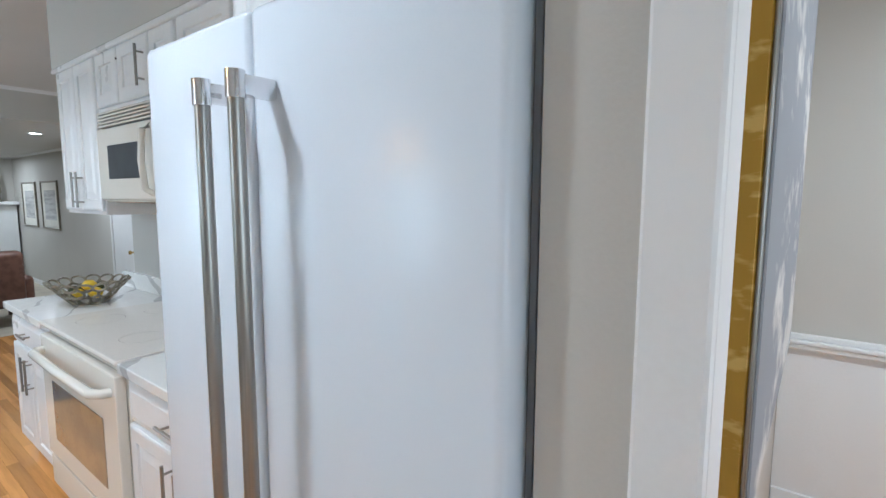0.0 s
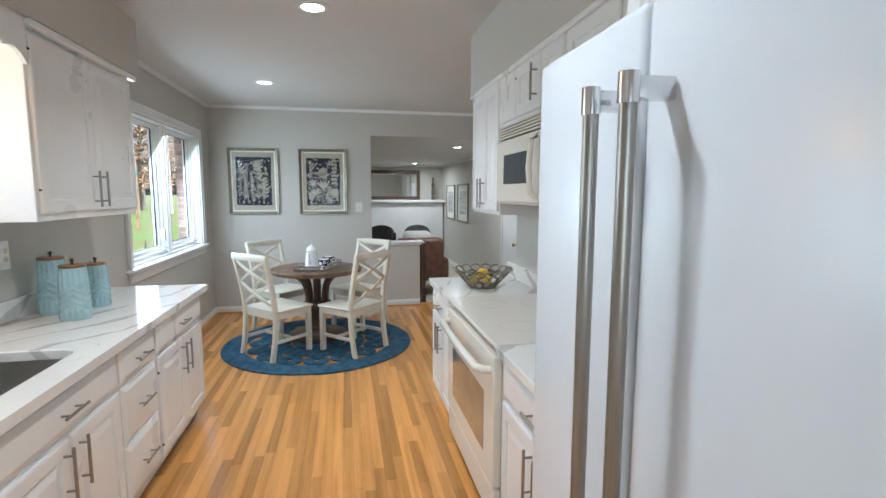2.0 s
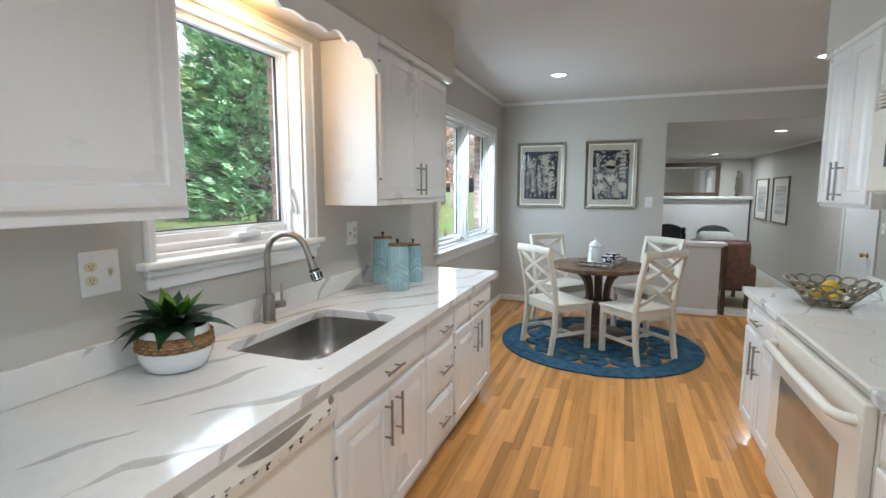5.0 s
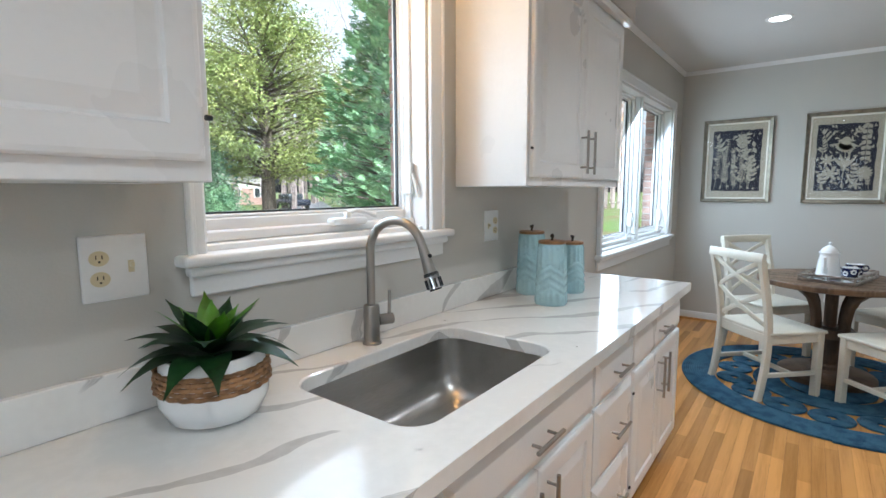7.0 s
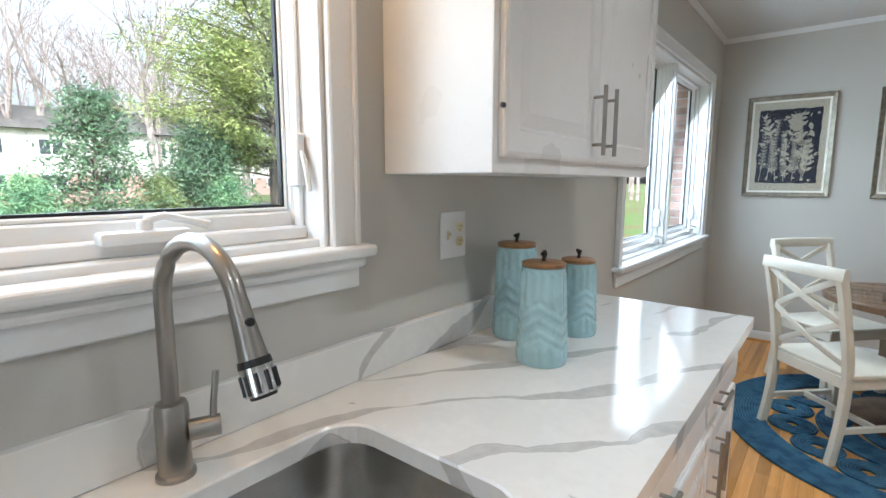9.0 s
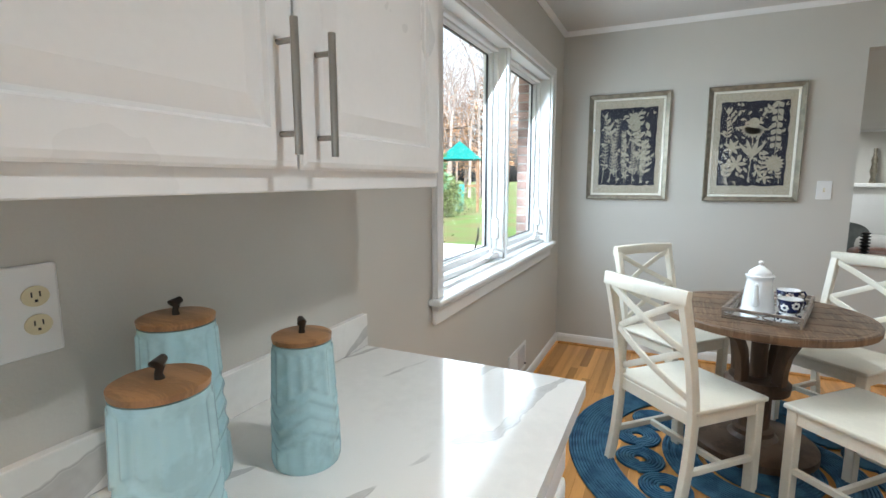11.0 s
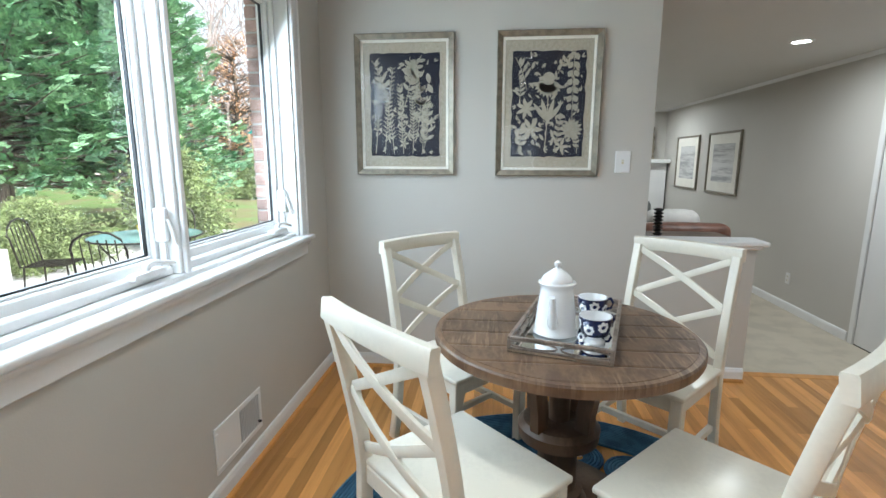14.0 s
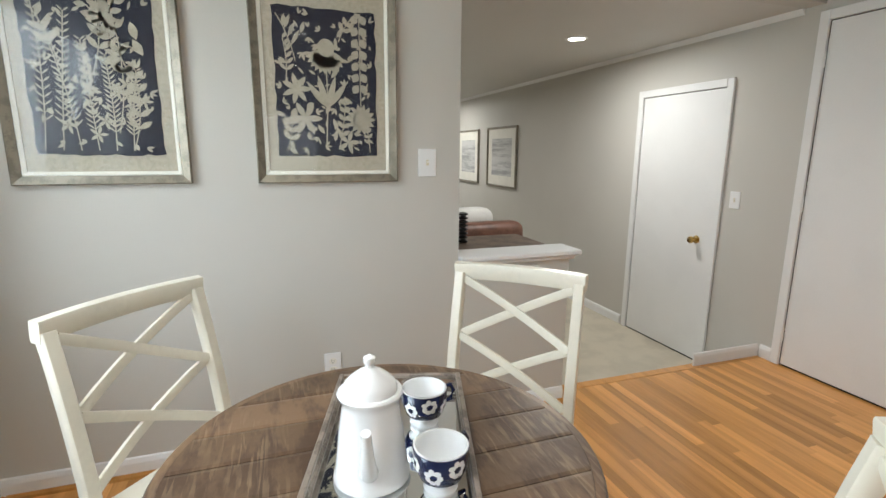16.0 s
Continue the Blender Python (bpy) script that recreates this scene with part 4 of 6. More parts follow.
# microwave and wall cabinets
UR = 1.865
c = wall_cabinet(-2.98, -2.38, 1.42, 2.23, RB, UR, "white wall cabinet with two narrow raised-panel doors")
panel(c, "door", -2.965, -2.683, 1.44, 2.205, UR, -1, handle=(-2.715, 1.55, True), hlen=0.19)
panel(c, "door", -2.677, -2.395, 1.44, 2.205, UR, -1, handle=(-2.645, 1.55, True), hlen=0.19)
c = wall_cabinet(-2.375, -1.5, 1.935, 2.23, RB, UR, "short white wall cabinet above the microwave")
panel(c, "door", -2.36, -2.09, 1.95, 2.205, UR, -1)
panel(c, "door", -2.082, -1.745, 1.95, 2.205, UR, -1, handle=(-1.785, 2.07, True), hlen=0.17)
hinge_pin(c, -2.086, UR - 0.016, 2.15)
panel(c, "door", -1.737, -1.515, 1.95, 2.205, UR, -1)
c = wall_cabinet(-1.495, -0.66, 1.42, 2.23, RB, UR, "white raised-panel wall cabinet beside the refrigerator")
panel(c, "door", -1.48, -1.08, 1.44, 2.205, UR, -1, handle=(-1.115, 1.55, True), hlen=0.19)
panel(c, "door", -1.074, -0.675, 1.44, 2.205, UR, -1, handle=(-1.04, 1.55, True), hlen=0.19)
c = wall_cabinet(-0.655, 0.285, 1.86, 2.23, RB, 1.62, "white wall cabinet above the refrigerator")
panel(c, "door", -0.64, -0.19, 1.88, 2.205, 1.62, -1)
panel(c, "door", -0.184, 0.27, 1.88, 2.205, 1.62, -1)
bm = bmesh.new()
box(bm, -3.0, -0.66, UR - 0.03, 1.95, 2.205, 2.231, 0.006)
solid("cabinet_cornice", bm, CABINET, "white cornice strip over the wall cabinets", "trim")
mw = thing("microwave", pose(0, 0, 0), "bisque over-range microwave with dark window", "microwave")
MX0, MX1, MY = -2.36, -1.52, 1.835
part("body", cube(MX0, MX1, MY + 0.03, RB - 0.005, 1.49, 1.93, bevel=0.004), BISQUE, mw)
md = part("door", cube(MX0, MX1, MY, MY + 0.029, 1.50, 1.845, bevel=0.01, seg=2), BISQUE, mw)
part("door_window", cube(MX0 + 0.14, MX1 - 0.32, MY - 0.003, MY + 0.002, 1.6, 1.76, bevel=0.001), BLACK, md, "dark see-through window")
bm = bmesh.new()
hx = MX1 - 0.22
tube(bm, [(hx, MY + 0.005, 1.53), (hx, MY - 0.03, 1.55), (hx, MY - 0.04, 1.67), (hx, MY - 0.03, 1.8), (hx, MY + 0.005, 1.82)], 0.014, 10)
part("door_handle", bm, BISQUE, md, "", 60)
for i in range(5):
    part("vent_slat", cube(MX0 + 0.01, MX1 - 0.01, MY + 0.004, MY + 0.03, 1.853 + i * 0.0155, 1.8625 + i * 0.0155, bevel=0.002), BISQUE, mw)
# black sheet behind the slats, the recess shade put into colour
part("vent_back", cube(MX0 + 0.008, MX1 - 0.008, MY + 0.024, MY + 0.031, 1.848, 1.93), BLACK, mw, "dark sheet for the shaded vent recess")
part("filter_plate", cube(MX0 + 0.03, MX1 - 0.03, MY + 0.06, RB - 0.05, 1.486, 1.4905), WICKER, mw, "tan grease filter plate")

# refrigerator
fr = thing("refrigerator", pose(0, 0, 0), "glossy white side-by-side refrigerator with steel bar handles", "refrigerator")
FX0, FX1, FY = -0.60, 0.272, 1.378
part("cabinet", cube(FX0 + 0.004, FX1 - 0.004, FY + 0.075, 2.15, 0.02, 1.815, bevel=0.006), APPL, fr)
part("gasket", cube(FX0 + 0.012, FX1 - 0.012, FY + 0.067, FY + 0.075, 0.08, 1.80), DARKGAP, fr, "dark door gasket")
for a, b, hx in ((FX0, -0.213, -0.246), (-0.207, FX1, -0.147)):
    dr = part("door", cube(a, b, FY, FY + 0.067, 0.06, 1.825, bevel=0.014, seg=3), APPL, fr, "", 30)
    bm = bmesh.new()
    tube(bm, [(hx, FY - 0.062, 0.55), (hx, FY - 0.062, 1.675)], 0.012, 18)
    part("handle", bm, STEEL, dr, "thick brushed steel handle bar", 40)
    for hz, s in ((1.69, 1), (0.535, -1)):
        bm = bmesh.new()
        box(bm, hx - 0.011, hx + 0.011, FY - 0.062, FY + 0.002, hz - 0.018, hz + 0.012, 0.004, 2)
        tube(bm, [(hx, FY - 0.062, hz - 0.024), (hx, FY - 0.062, hz + 0.016)], 0.0145, 20)
        part("handle_mount", bm, CHROME, dr, "polished chrome handle mount", 40)
part("toe_grille", cube(FX0 + 0.02, FX1 - 0.02, FY + 0.05, FY + 0.07, 0.0, 0.055), DARKGAP, fr)


# ---- dining chairs ----
def curve_bar(bm, pts, w, t, axis):
    """A bar of rectangular section along pts; w across axis, t along axis."""
    rings = []
    ax = Vector(axis)
    P = [Vector(p) for p in pts]
    for i, p in enumerate(P):
        d = (P[min(i + 1, len(P) - 1)] - P[max(i - 1, 0)]).normalized()
        s = d.cross(ax).normalized()
        f = s.cross(d).normalized()
        c = 0.18
        sec = []
        for u, v in ((-1, -1 + c), (-1 + c, -1), (1 - c, -1), (1, -1 + c), (1, 1 - c), (1 - c, 1), (-1 + c, 1), (-1, 1 - c)):
            sec.append(bm.verts.new(p + s * u * w / 2 + f * v * t / 2))
        rings.append(sec)
    for a, b in zip(rings, rings[1:]):
        for k in range(8):
            bm.faces.new((a[k], a[(k + 1) % 8], b[(k + 1) % 8], b[k]))
    bm.faces.new(rings[0][::-1])
    bm.faces.new(rings[-1])


def post_y(z):
    """How far back the rear post stands at height z."""
    if z < 0.44:
        return 0.2 + 0.05 * (1 - z / 0.44) ** 2
    u = (z - 0.44) / 0.5
    return 0.2 + 0.09 * u ** 1.4


def dining_chair(m):
    c = thing("dining_chair", m, "cream painted wooden dining chair with double X back", "chair", "chairs round the dining table")
    hw = 0.205
    bm = bmesh.new()
    vs = box(bm, -0.225, 0.225, -0.225, 0.205, 0.445, 0.468, 0.007, 2)
    part("seat", bm, CREAM, c, "", 50)
    for s in (-1, 1):
        bm = bmesh.new()
        curve_bar(bm, [(s * hw, post_y(z), z) for z in (0, 0.1, 0.2, 0.32, 0.44, 0.54, 0.64, 0.74, 0.86, 0.955)], 0.034, 0.042, (0, 1, 0))
        part("back_post", bm, CREAM, c, "", 40)
        bm = bmesh.new()
        curve_bar(bm, [(s * 0.195, -0.19, 0), (s * 0.195, -0.19, 0.2), (s * 0.195, -0.19, 0.445)], 0.044, 0.044, (0, 1, 0))
        part("front_leg", bm, CREAM, c, "", 40)
        bm = bmesh.new()
        box(bm, s * 0.2 - 0.011, s * 0.2 + 0.011, -0.17, 0.2, 0.385, 0.445, 0.003)
        part("side_apron", bm, CREAM, c)
        bm = bmesh.new()
        beam(bm, (s * 0.198, -0.17, 0.17), (s * 0.198, 0.215, 0.17), 0.022, 0.03, (0, 0, 1))
        part("side_stretcher", bm, CREAM, c)
    bm = bmesh.new()
    beam(bm, (-0.19, 0.0, 0.17), (0.19, 0.0, 0.17), 0.022, 0.03, (0, 0, 1))
    part("cross_stretcher", bm, CREAM, c)
    for nm, y in (("front_apron", -0.195), ("back_apron", 0.195)):
        bm = bmesh.new()
        box(bm, -0.19, 0.19, y - 0.011, y + 0.011, 0.385, 0.446, 0.003)
        part(nm, bm, CREAM, c)
    bm = bmesh.new()
    rail = []
    for i in range(9):
        u = -1 + i / 4
        rail.append((u * 0.226, post_y(0.955) + 0.02 * (1 - u * u), 0.966 - 0.004 * u * u))
    curve_bar(bm, rail, 0.062, 0.034, (0, 1, 0.12))
    part("top_rail", bm, CREAM, c, "", 60)
    for lo, hi in ((0.51, 0.72), (0.72, 0.935)):
        for s in (-1, 1):
            bm = bmesh.new()
            pts = []
            for i in range(7):
                u = i / 6
                z = lo + (hi - lo) * u
                x = s * (-1 + 2 * u) * 0.19
                pts.append((x, post_y(z) + 0.026 * (1 - (x / 0.19) ** 2) + s * 0.0035, z))
            curve_bar(bm, pts, 0.03, 0.013, (0, 1, 0))
            part("back_slat", bm, CREAM, c, "", 40)
    return c


CH = dining_chair(pose(-4.45, 0.29, 0, 0, 0, 225))
CH.scale = (1.1, 1.0, 1.0)
copy_thing(CH, pose(-4.41, 1.0, 0, 0, 0, 315))
copy_thing(CH, pose(-5.34, 0.235, 0, 0, 0, 138))
copy_thing(CH, pose(-5.28, 1.085, 0, 0, 0, 48))

# ---- round pedestal table ----
TC, TR, TZ = Vector((-4.88, 0.64, 0)), 0.475, 0.76
tb = thing("round_table", pose(TC.x, TC.y, 0), "round dark weathered wood pedestal dining table", "table")
top = part("tabletop", (lambda b: (lathe(b, [(0.0, TZ - 0.046), (TR - 0.02, TZ - 0.046), (TR - 0.004, TZ - 0.04), (TR, TZ - 0.03), (TR, TZ - 0.008), (TR - 0.006, TZ - 0.002), (TR - 0.025, TZ - 0.001), (TR - 0.026, TZ - 0.006), (0.0, TZ - 0.006)], 64), b)[1])(bmesh.new()), TABLEWOOD, tb, "", 35)
# straight boards set in a narrow rim
inner = TR - 0.0265
PWD, x0 = 0.128, -inner
while x0 < inner - 0.01:
    x1 = min(x0 + PWD, inner)
    bm = bmesh.new()
    rows = []
    for i in range(13):
        x = x0 + 0.0012 + (x1 - x0 - 0.0024) * i / 12
        half = math.sqrt(max(0.0004, inner * inner - x * x))
        rows.append([bm.verts.new((x, sy * half, z)) for sy in (-1, 1) for z in (TZ - 0.007, TZ - (0.0015 if i in (0, 12) else 0))])
    for a, b in zip(rows, rows[1:]):
        bm.faces.new((a[1], b[1], b[3], a[3]))
        bm.faces.new((a[0], b[0], b[1], a[1]))
        bm.faces.new((a[2], a[3], b[3], b[2]))
    bm.faces.new((rows[0][0], rows[0][1], rows[0][3], rows[0][2]))
    bm.faces.new((rows[-1][0], rows[-1][2], rows[-1][3], rows[-1][1]))
    part("plank", bm, TABLEWOOD, top)
    x0 += PWD
bm = bmesh.new()
lathe(bm, [(0.3, 0.0), (0.3, 0.05), (0.285, 0.062), (0.12, 0.075), (0.1, 0.095), (0.1, 0.12), (0.075, 0.13), (0.075, 0.32), (0.15, 0.335), (0.155, 0.38), (0.135, 0.4), (0.04, 0.405), (0.04, TZ - 0.046)], 40)
part("pedestal", bm, TABLEDARK, tb, "", 35)
for a in (45, 135, 225, 315):
    bm = bmesh.new()
    d = Vector((math.cos(radians(a)), math.sin(radians(a)), 0))
    pts = [d * r + Vector((0, 0, z)) for r, z in ((0.115, 0.395), (0.118, 0.47), (0.135, 0.56), (0.175, 0.64), (0.25, 0.70), (0.29, 0.713))]
    curve_bar(bm, pts, 0.06, 0.045, (-d.y, d.x, 0))
    part("strut", bm, TABLEDARK, tb, "", 40)

# ---- round rug ----
rug = thing("rug", pose(-4.67, 0.66, 0), "round blue braided jute rug with open circle pattern", "rug")


def braid(bm, cx, cy, radii, r=0.0085, z=0.008, n=48):
    # one rope wound in a spiral
    hi_, lo_ = max(radii), min(radii)
    turns = max(1, len(radii) - 1)
    k = max(14, int(n * min(1, hi_ / 0.4 + 0.25)))
    pts = []
    for i in range(turns * k + 1):
        q = hi_ + (lo_ - hi_) * i / (turns * k)
        a = 2 * math.pi * i / k
        pts.append((cx + q * math.cos(a), cy + q * math.sin(a), z))
    tube(bm, pts, r, 6)


RR = 0.945
bm = bmesh.new()
braid(bm, 0, 0, [RR - 0.0155 * i for i in range(15)], n=110)
part("border", bm, BLUE, rug, "", 60)
bm = bmesh.new()
braid(bm, 0, 0, [0.462 - 0.0155 * i for i in range(12)], n=90)
part("inner_ring", bm, BLUE, rug, "", 60)
bm = bmesh.new()
braid(bm, 0, 0, [0.0155 * i for i in range(1, 18)], n=70)
part("centre", bm, BLUE, rug, "", 60)
for i in range(15):
    a = 2 * math.pi * i / 15
    bm = bmesh.new()
    r0 = 0.121
    braid(bm, 0.592 * math.cos(a), 0.592 * math.sin(a), [r0 - 0.0155 * k for k in range(int(r0 / 0.0155))], n=40, z=0.0075)
    part("medallion", bm, BLUE, rug, "", 60)


# ---- framed botanical prints ----
def leaf(bm, p, ang, ln, w, z):
    d, s = Vector((math.cos(ang), math.sin(ang))), Vector((-math.sin(ang), math.cos(ang)))
    prof = ((0, 0.02), (0.25, 0.75), (0.5, 1), (0.75, 0.7), (1, 0))
    l, r = [], []
    for u, v in prof:
        c = p + d * ln * u
        l.append(bm.verts.new((c.x + s.x * w * v / 2, z, c.y + s.y * w * v / 2)))
        if v:
            r.append(bm.verts.new((c.x - s.x * w * v / 2, z, c.y - s.y * w * v / 2)))
    bm.faces.new(l + r[::-1])


def stem(bm, pts, w, z):
    prev = None
    for i, p in enumerate(pts):
        q = pts[min(i + 1, len(pts) - 1)] - pts[max(i - 1, 0)]
        s = Vector((-q.y, q.x)).normalized() * w / 2
        cur = (bm.verts.new((p.x + s.x, z, p.y + s.y)), bm.verts.new((p.x - s.x, z, p.y - s.y)))
        if prev:
            bm.faces.new((prev[0], cur[0], cur[1], prev[1]))
        prev = cur


def spray(bm, base, ang, ln, ll, lw, n, z, bend=0.2, tip=None, fit=None):
    pts = []
    for i in range(9):
        u = i / 8
        a = ang + bend * u
        pts.append(base + Vector((math.cos(a), math.sin(a))) * ln * u)
    stem(bm, pts, 0.004, z)
    for i in range(1, n + 1):
        u = 0.15 + 0.85 * i / n
        p = base + Vector((math.cos(ang + bend * u), math.sin(ang + bend * u))) * ln * u
        for s in (-1, 1):
            a = ang + bend * u * 2 + s * 0.85
            q = p + Vector((math.cos(a), math.sin(a))) * ll
            if abs(q.x) < 0.185 and -0.265 < q.y < 0.265:
                leaf(bm, p, a, ll * (1.1 - 0.4 * u), lw, z)


def daisy(bm, p, r, n, z, lo=0, hi=2 * math.pi):
    for i in range(n):
        leaf(bm, p, lo + (hi - lo) * i / n, r, r * 0.36, z)


def blob(bm, p, r, z, n=10):
    bm.faces.new([bm.verts.new((p.x + r * math.cos(2 * math.pi * i / n), z, p.y + r * math.sin(2 * math.pi * i / n))) for i in range(n)])


def framed_print(y0, y1, z0, z1, kind, label):
    # local x runs along the wall to the viewer's right, local -y faces the room
    f = thing("framed_print", Matrix.Translation((-6.175, (y0 + y1) / 2, (z0 + z1) / 2)) @ Matrix.Rotation(math.pi / 2, 4, "Z"), label, "picture", "botanical prints on the dining wall")
    w, h = y1 - y0, z1 - z0

    def border(d0, d1, p0, p1):
        b = bmesh.new()
        lo, hi = [(-w / 2, -h / 2), (w / 2, -h / 2), (w / 2, h / 2), (-w / 2, h / 2)], None
        L = []
        for d, p in ((d0, -0.001), (d0, p0), (d0 + 0.004, p0 - 0.003), ((d0 + d1) / 2, (p0 + p1) / 2 - 0.002), (d1, p1), (d1, -0.001)):
            L.append([b.verts.new((sx * (w / 2 - d), p, sz * (h / 2 - d))) for sx, sz in ((-1, -1), (1, -1), (1, 1), (-1, 1))])
        for i in range(len(L)):
            A, B = L[i], L[(i + 1) % len(L)]
            for k in range(4):
                b.faces.new((A[k], A[(k + 1) % 4], B[(k + 1) % 4], B[k]))
        return b

    part("frame", border(0, 0.034, -0.026, -0.017), FRAMEM, f, "champagne wood frame")
    part("fillet", border(0.034, 0.05, -0.013, -0.011), IVORY, f, "ivory inner fillet")
    part("mat_board", cube(-w / 2 + 0.05, w / 2 - 0.05, -0.006, -0.001, -h / 2 + 0.05, h / 2 - 0.05), LINEN, f, "linen coloured mount")
    rk = random.Random(11 if kind else 5)
    ink = bmesh.new()
    edge = []
    for i in range(60):
        u = i / 60
        if u < 0.25:
            p = (-0.2 + 1.6 * u, -0.275)
        elif u < 0.5:
            p = (0.2, -0.275 + 2.2 * (u - 0.25))
        elif u < 0.75:
            p = (0.2 - 1.6 * (u - 0.5), 0.275)
        else:
            p = (-0.2, 0.275 - 2.2 * (u - 0.75))
        edge.append(ink.verts.new((p[0] + rk.uniform(-0.004, 0.004), -0.0075, p[1] + rk.uniform(-0.004, 0.004))))
    ink.faces.new(edge)
    bmesh.ops.scale(ink, vec=(1.06, 1, 1.1), verts=ink.verts)
    part("ink_ground", ink, INK, f, "dark navy printed ground")
    b = bmesh.new()
    z = -0.0085
    if not kind:
        for i in range(6):
            spray(b, Vector((-0.175 + 0.055 * i, -0.26)), 1.52 + 0.12 * rk.uniform(-1, 1), 0.5 - 0.045 * i, 0.034, 0.006, 17, z - 0.0002 * i, rk.uniform(-0.15, 0.15))
        for bx, by, an, ln in ((0.06, -0.2, 1.3, 0.42), (0.0, 0.0, 1.2, 0.26), (0.13, -0.1, 1.7, 0.34), (-0.1, 0.02, 1.7, 0.24), (0.1, -0.26, 1.2, 0.25), (-0.02, 0.1, 0.7, 0.2)):
            spray(b, Vector((bx, by)), an, ln, 0.055, 0.021, 5, z - 0.0015, 0.25)
        for i in range(9):
            p = Vector((rk.uniform(-0.12, 0.16), rk.uniform(-0.24, 0.0)))
            daisy(b, p, 0.032, 5, z - 0.002)
        for i in range(8):
            p = Vector((rk.uniform(0.0, 0.16), rk.uniform(0.05, 0.24)))
            leaf(b, p, rk.uniform(0, 6.2), 0.06, 0.03, z - 0.0023)
    else:
        for i in range(7):
            for s in (0, 1):
                p = Vector((0.105 + 0.055 * s, -0.03 + 0.043 * i))
                leaf(b, p, 1.0 if s == 0 else 2.1, 0.04, 0.032, z)
        stem(b, [Vector((0.135, -0.1 + 0.06 * i)) for i in range(7)], 0.004, z)
        spray(b, Vector((-0.12, 0.08)), 1.75, 0.18, 0.07, 0.016, 5, z, 0.2)
        daisy(b, Vector((-0.0, 0.12)), 0.085, 11, z - 0.0005, 3.4, 6.1)
        blob(b, Vector((0.0, 0.135)), 0.034, z - 0.0007, 14)
        stem(b, [Vector((0.0, 0.05)), Vector((0.0, -0.08)), Vector((-0.01, -0.24))], 0.005, z)
        for a in (0.9, 1.3, 1.85, 2.25):
            leaf(b, Vector((0.0, -0.09)), a, 0.13, 0.026, z - 0.0009)
        daisy(b, Vector((-0.12, -0.02)), 0.06, 7, z - 0.001)
        daisy(b, Vector((-0.09, -0.13)), 0.07, 6, z - 0.0012)
        daisy(b, Vector((0.135, -0.13)), 0.062, 14, z - 0.001)
        blob(b, Vector((0.135, -0.13)), 0.024, z - 0.0014, 12)
        spray(b, Vector((0.04, -0.25)), 1.3, 0.18, 0.04, 0.018, 5, z - 0.0011, 0.1)
        spray(b, Vector((0.17, -0.26)), 1.6, 0.1, 0.03, 0.013, 4, z - 0.0011, 0.1)
        spray(b, Vector((-0.17, -0.26)), 1.1, 0.14, 0.05, 0.022, 4, z - 0.0011, 0.3)
        daisy(b, Vector((0.08, -0.22)), 0.05, 5, z - 0.0013)
        spray(b, Vector((-0.16, 0.0)), 1.4, 0.16, 0.04, 0.014, 6, z - 0.0012, 0.2)
        spray(b, Vector((0.05, 0.16)), 1.2, 0.12, 0.04, 0.018, 4, z - 0.0012, -0.2)
        for i in range(12):
            p = Vector((rk.uniform(-0.17, 0.1), rk.uniform(-0.25, 0.22)))
            leaf(b, p, rk.uniform(0, 6.2), 0.045, 0.018, z - 0.0016)
    spots = []
    for i in range(900):
        p = Vector((rk.uniform(-0.18, 0.18), rk.uniform(-0.25, 0.25)))
        if all((p - q).length > 0.034 for q in spots) and len(spots) < (75 if kind else 45):
            spots.append(p)
    for p in spots:
        a = rk.uniform(0, 6.2)
        for k in range(rk.choice((1, 2, 3))):
            leaf(b, p, a + 0.75 * k, rk.uniform(0.018, 0.034), rk.uniform(0.007, 0.012), z - 0.0024)
    for i in range(12):
        p = Vector((rk.uniform(-0.18, 0.18), rk.uniform(-0.25, 0.25)))
        leaf(b, p, rk.uniform(0, 6.2), rk.uniform(0.02, 0.045), rk.uniform(0.008, 0.018), z - 0.0026)
    bmesh.ops.scale(b, vec=(1.06, 1, 1.1), verts=b.verts)
    part("printed_plants", b, PRINT, f, "pale botanical motif")
    part("glazing", cube(-w / 2 + 0.034, w / 2 - 0.034, -0.0165, -0.0155, -h / 2 + 0.034, h / 2 - 0.034), PICGLASS, f, "clear picture glass").visible_shadow = False


framed_print(-0.478, 0.127, 1.28, 2.111, 0, "framed navy and linen print of fine stems and leaves")
framed_print(0.379, 0.985, 1.277, 2.111, 1, "framed navy and linen print of daisies and leaves")


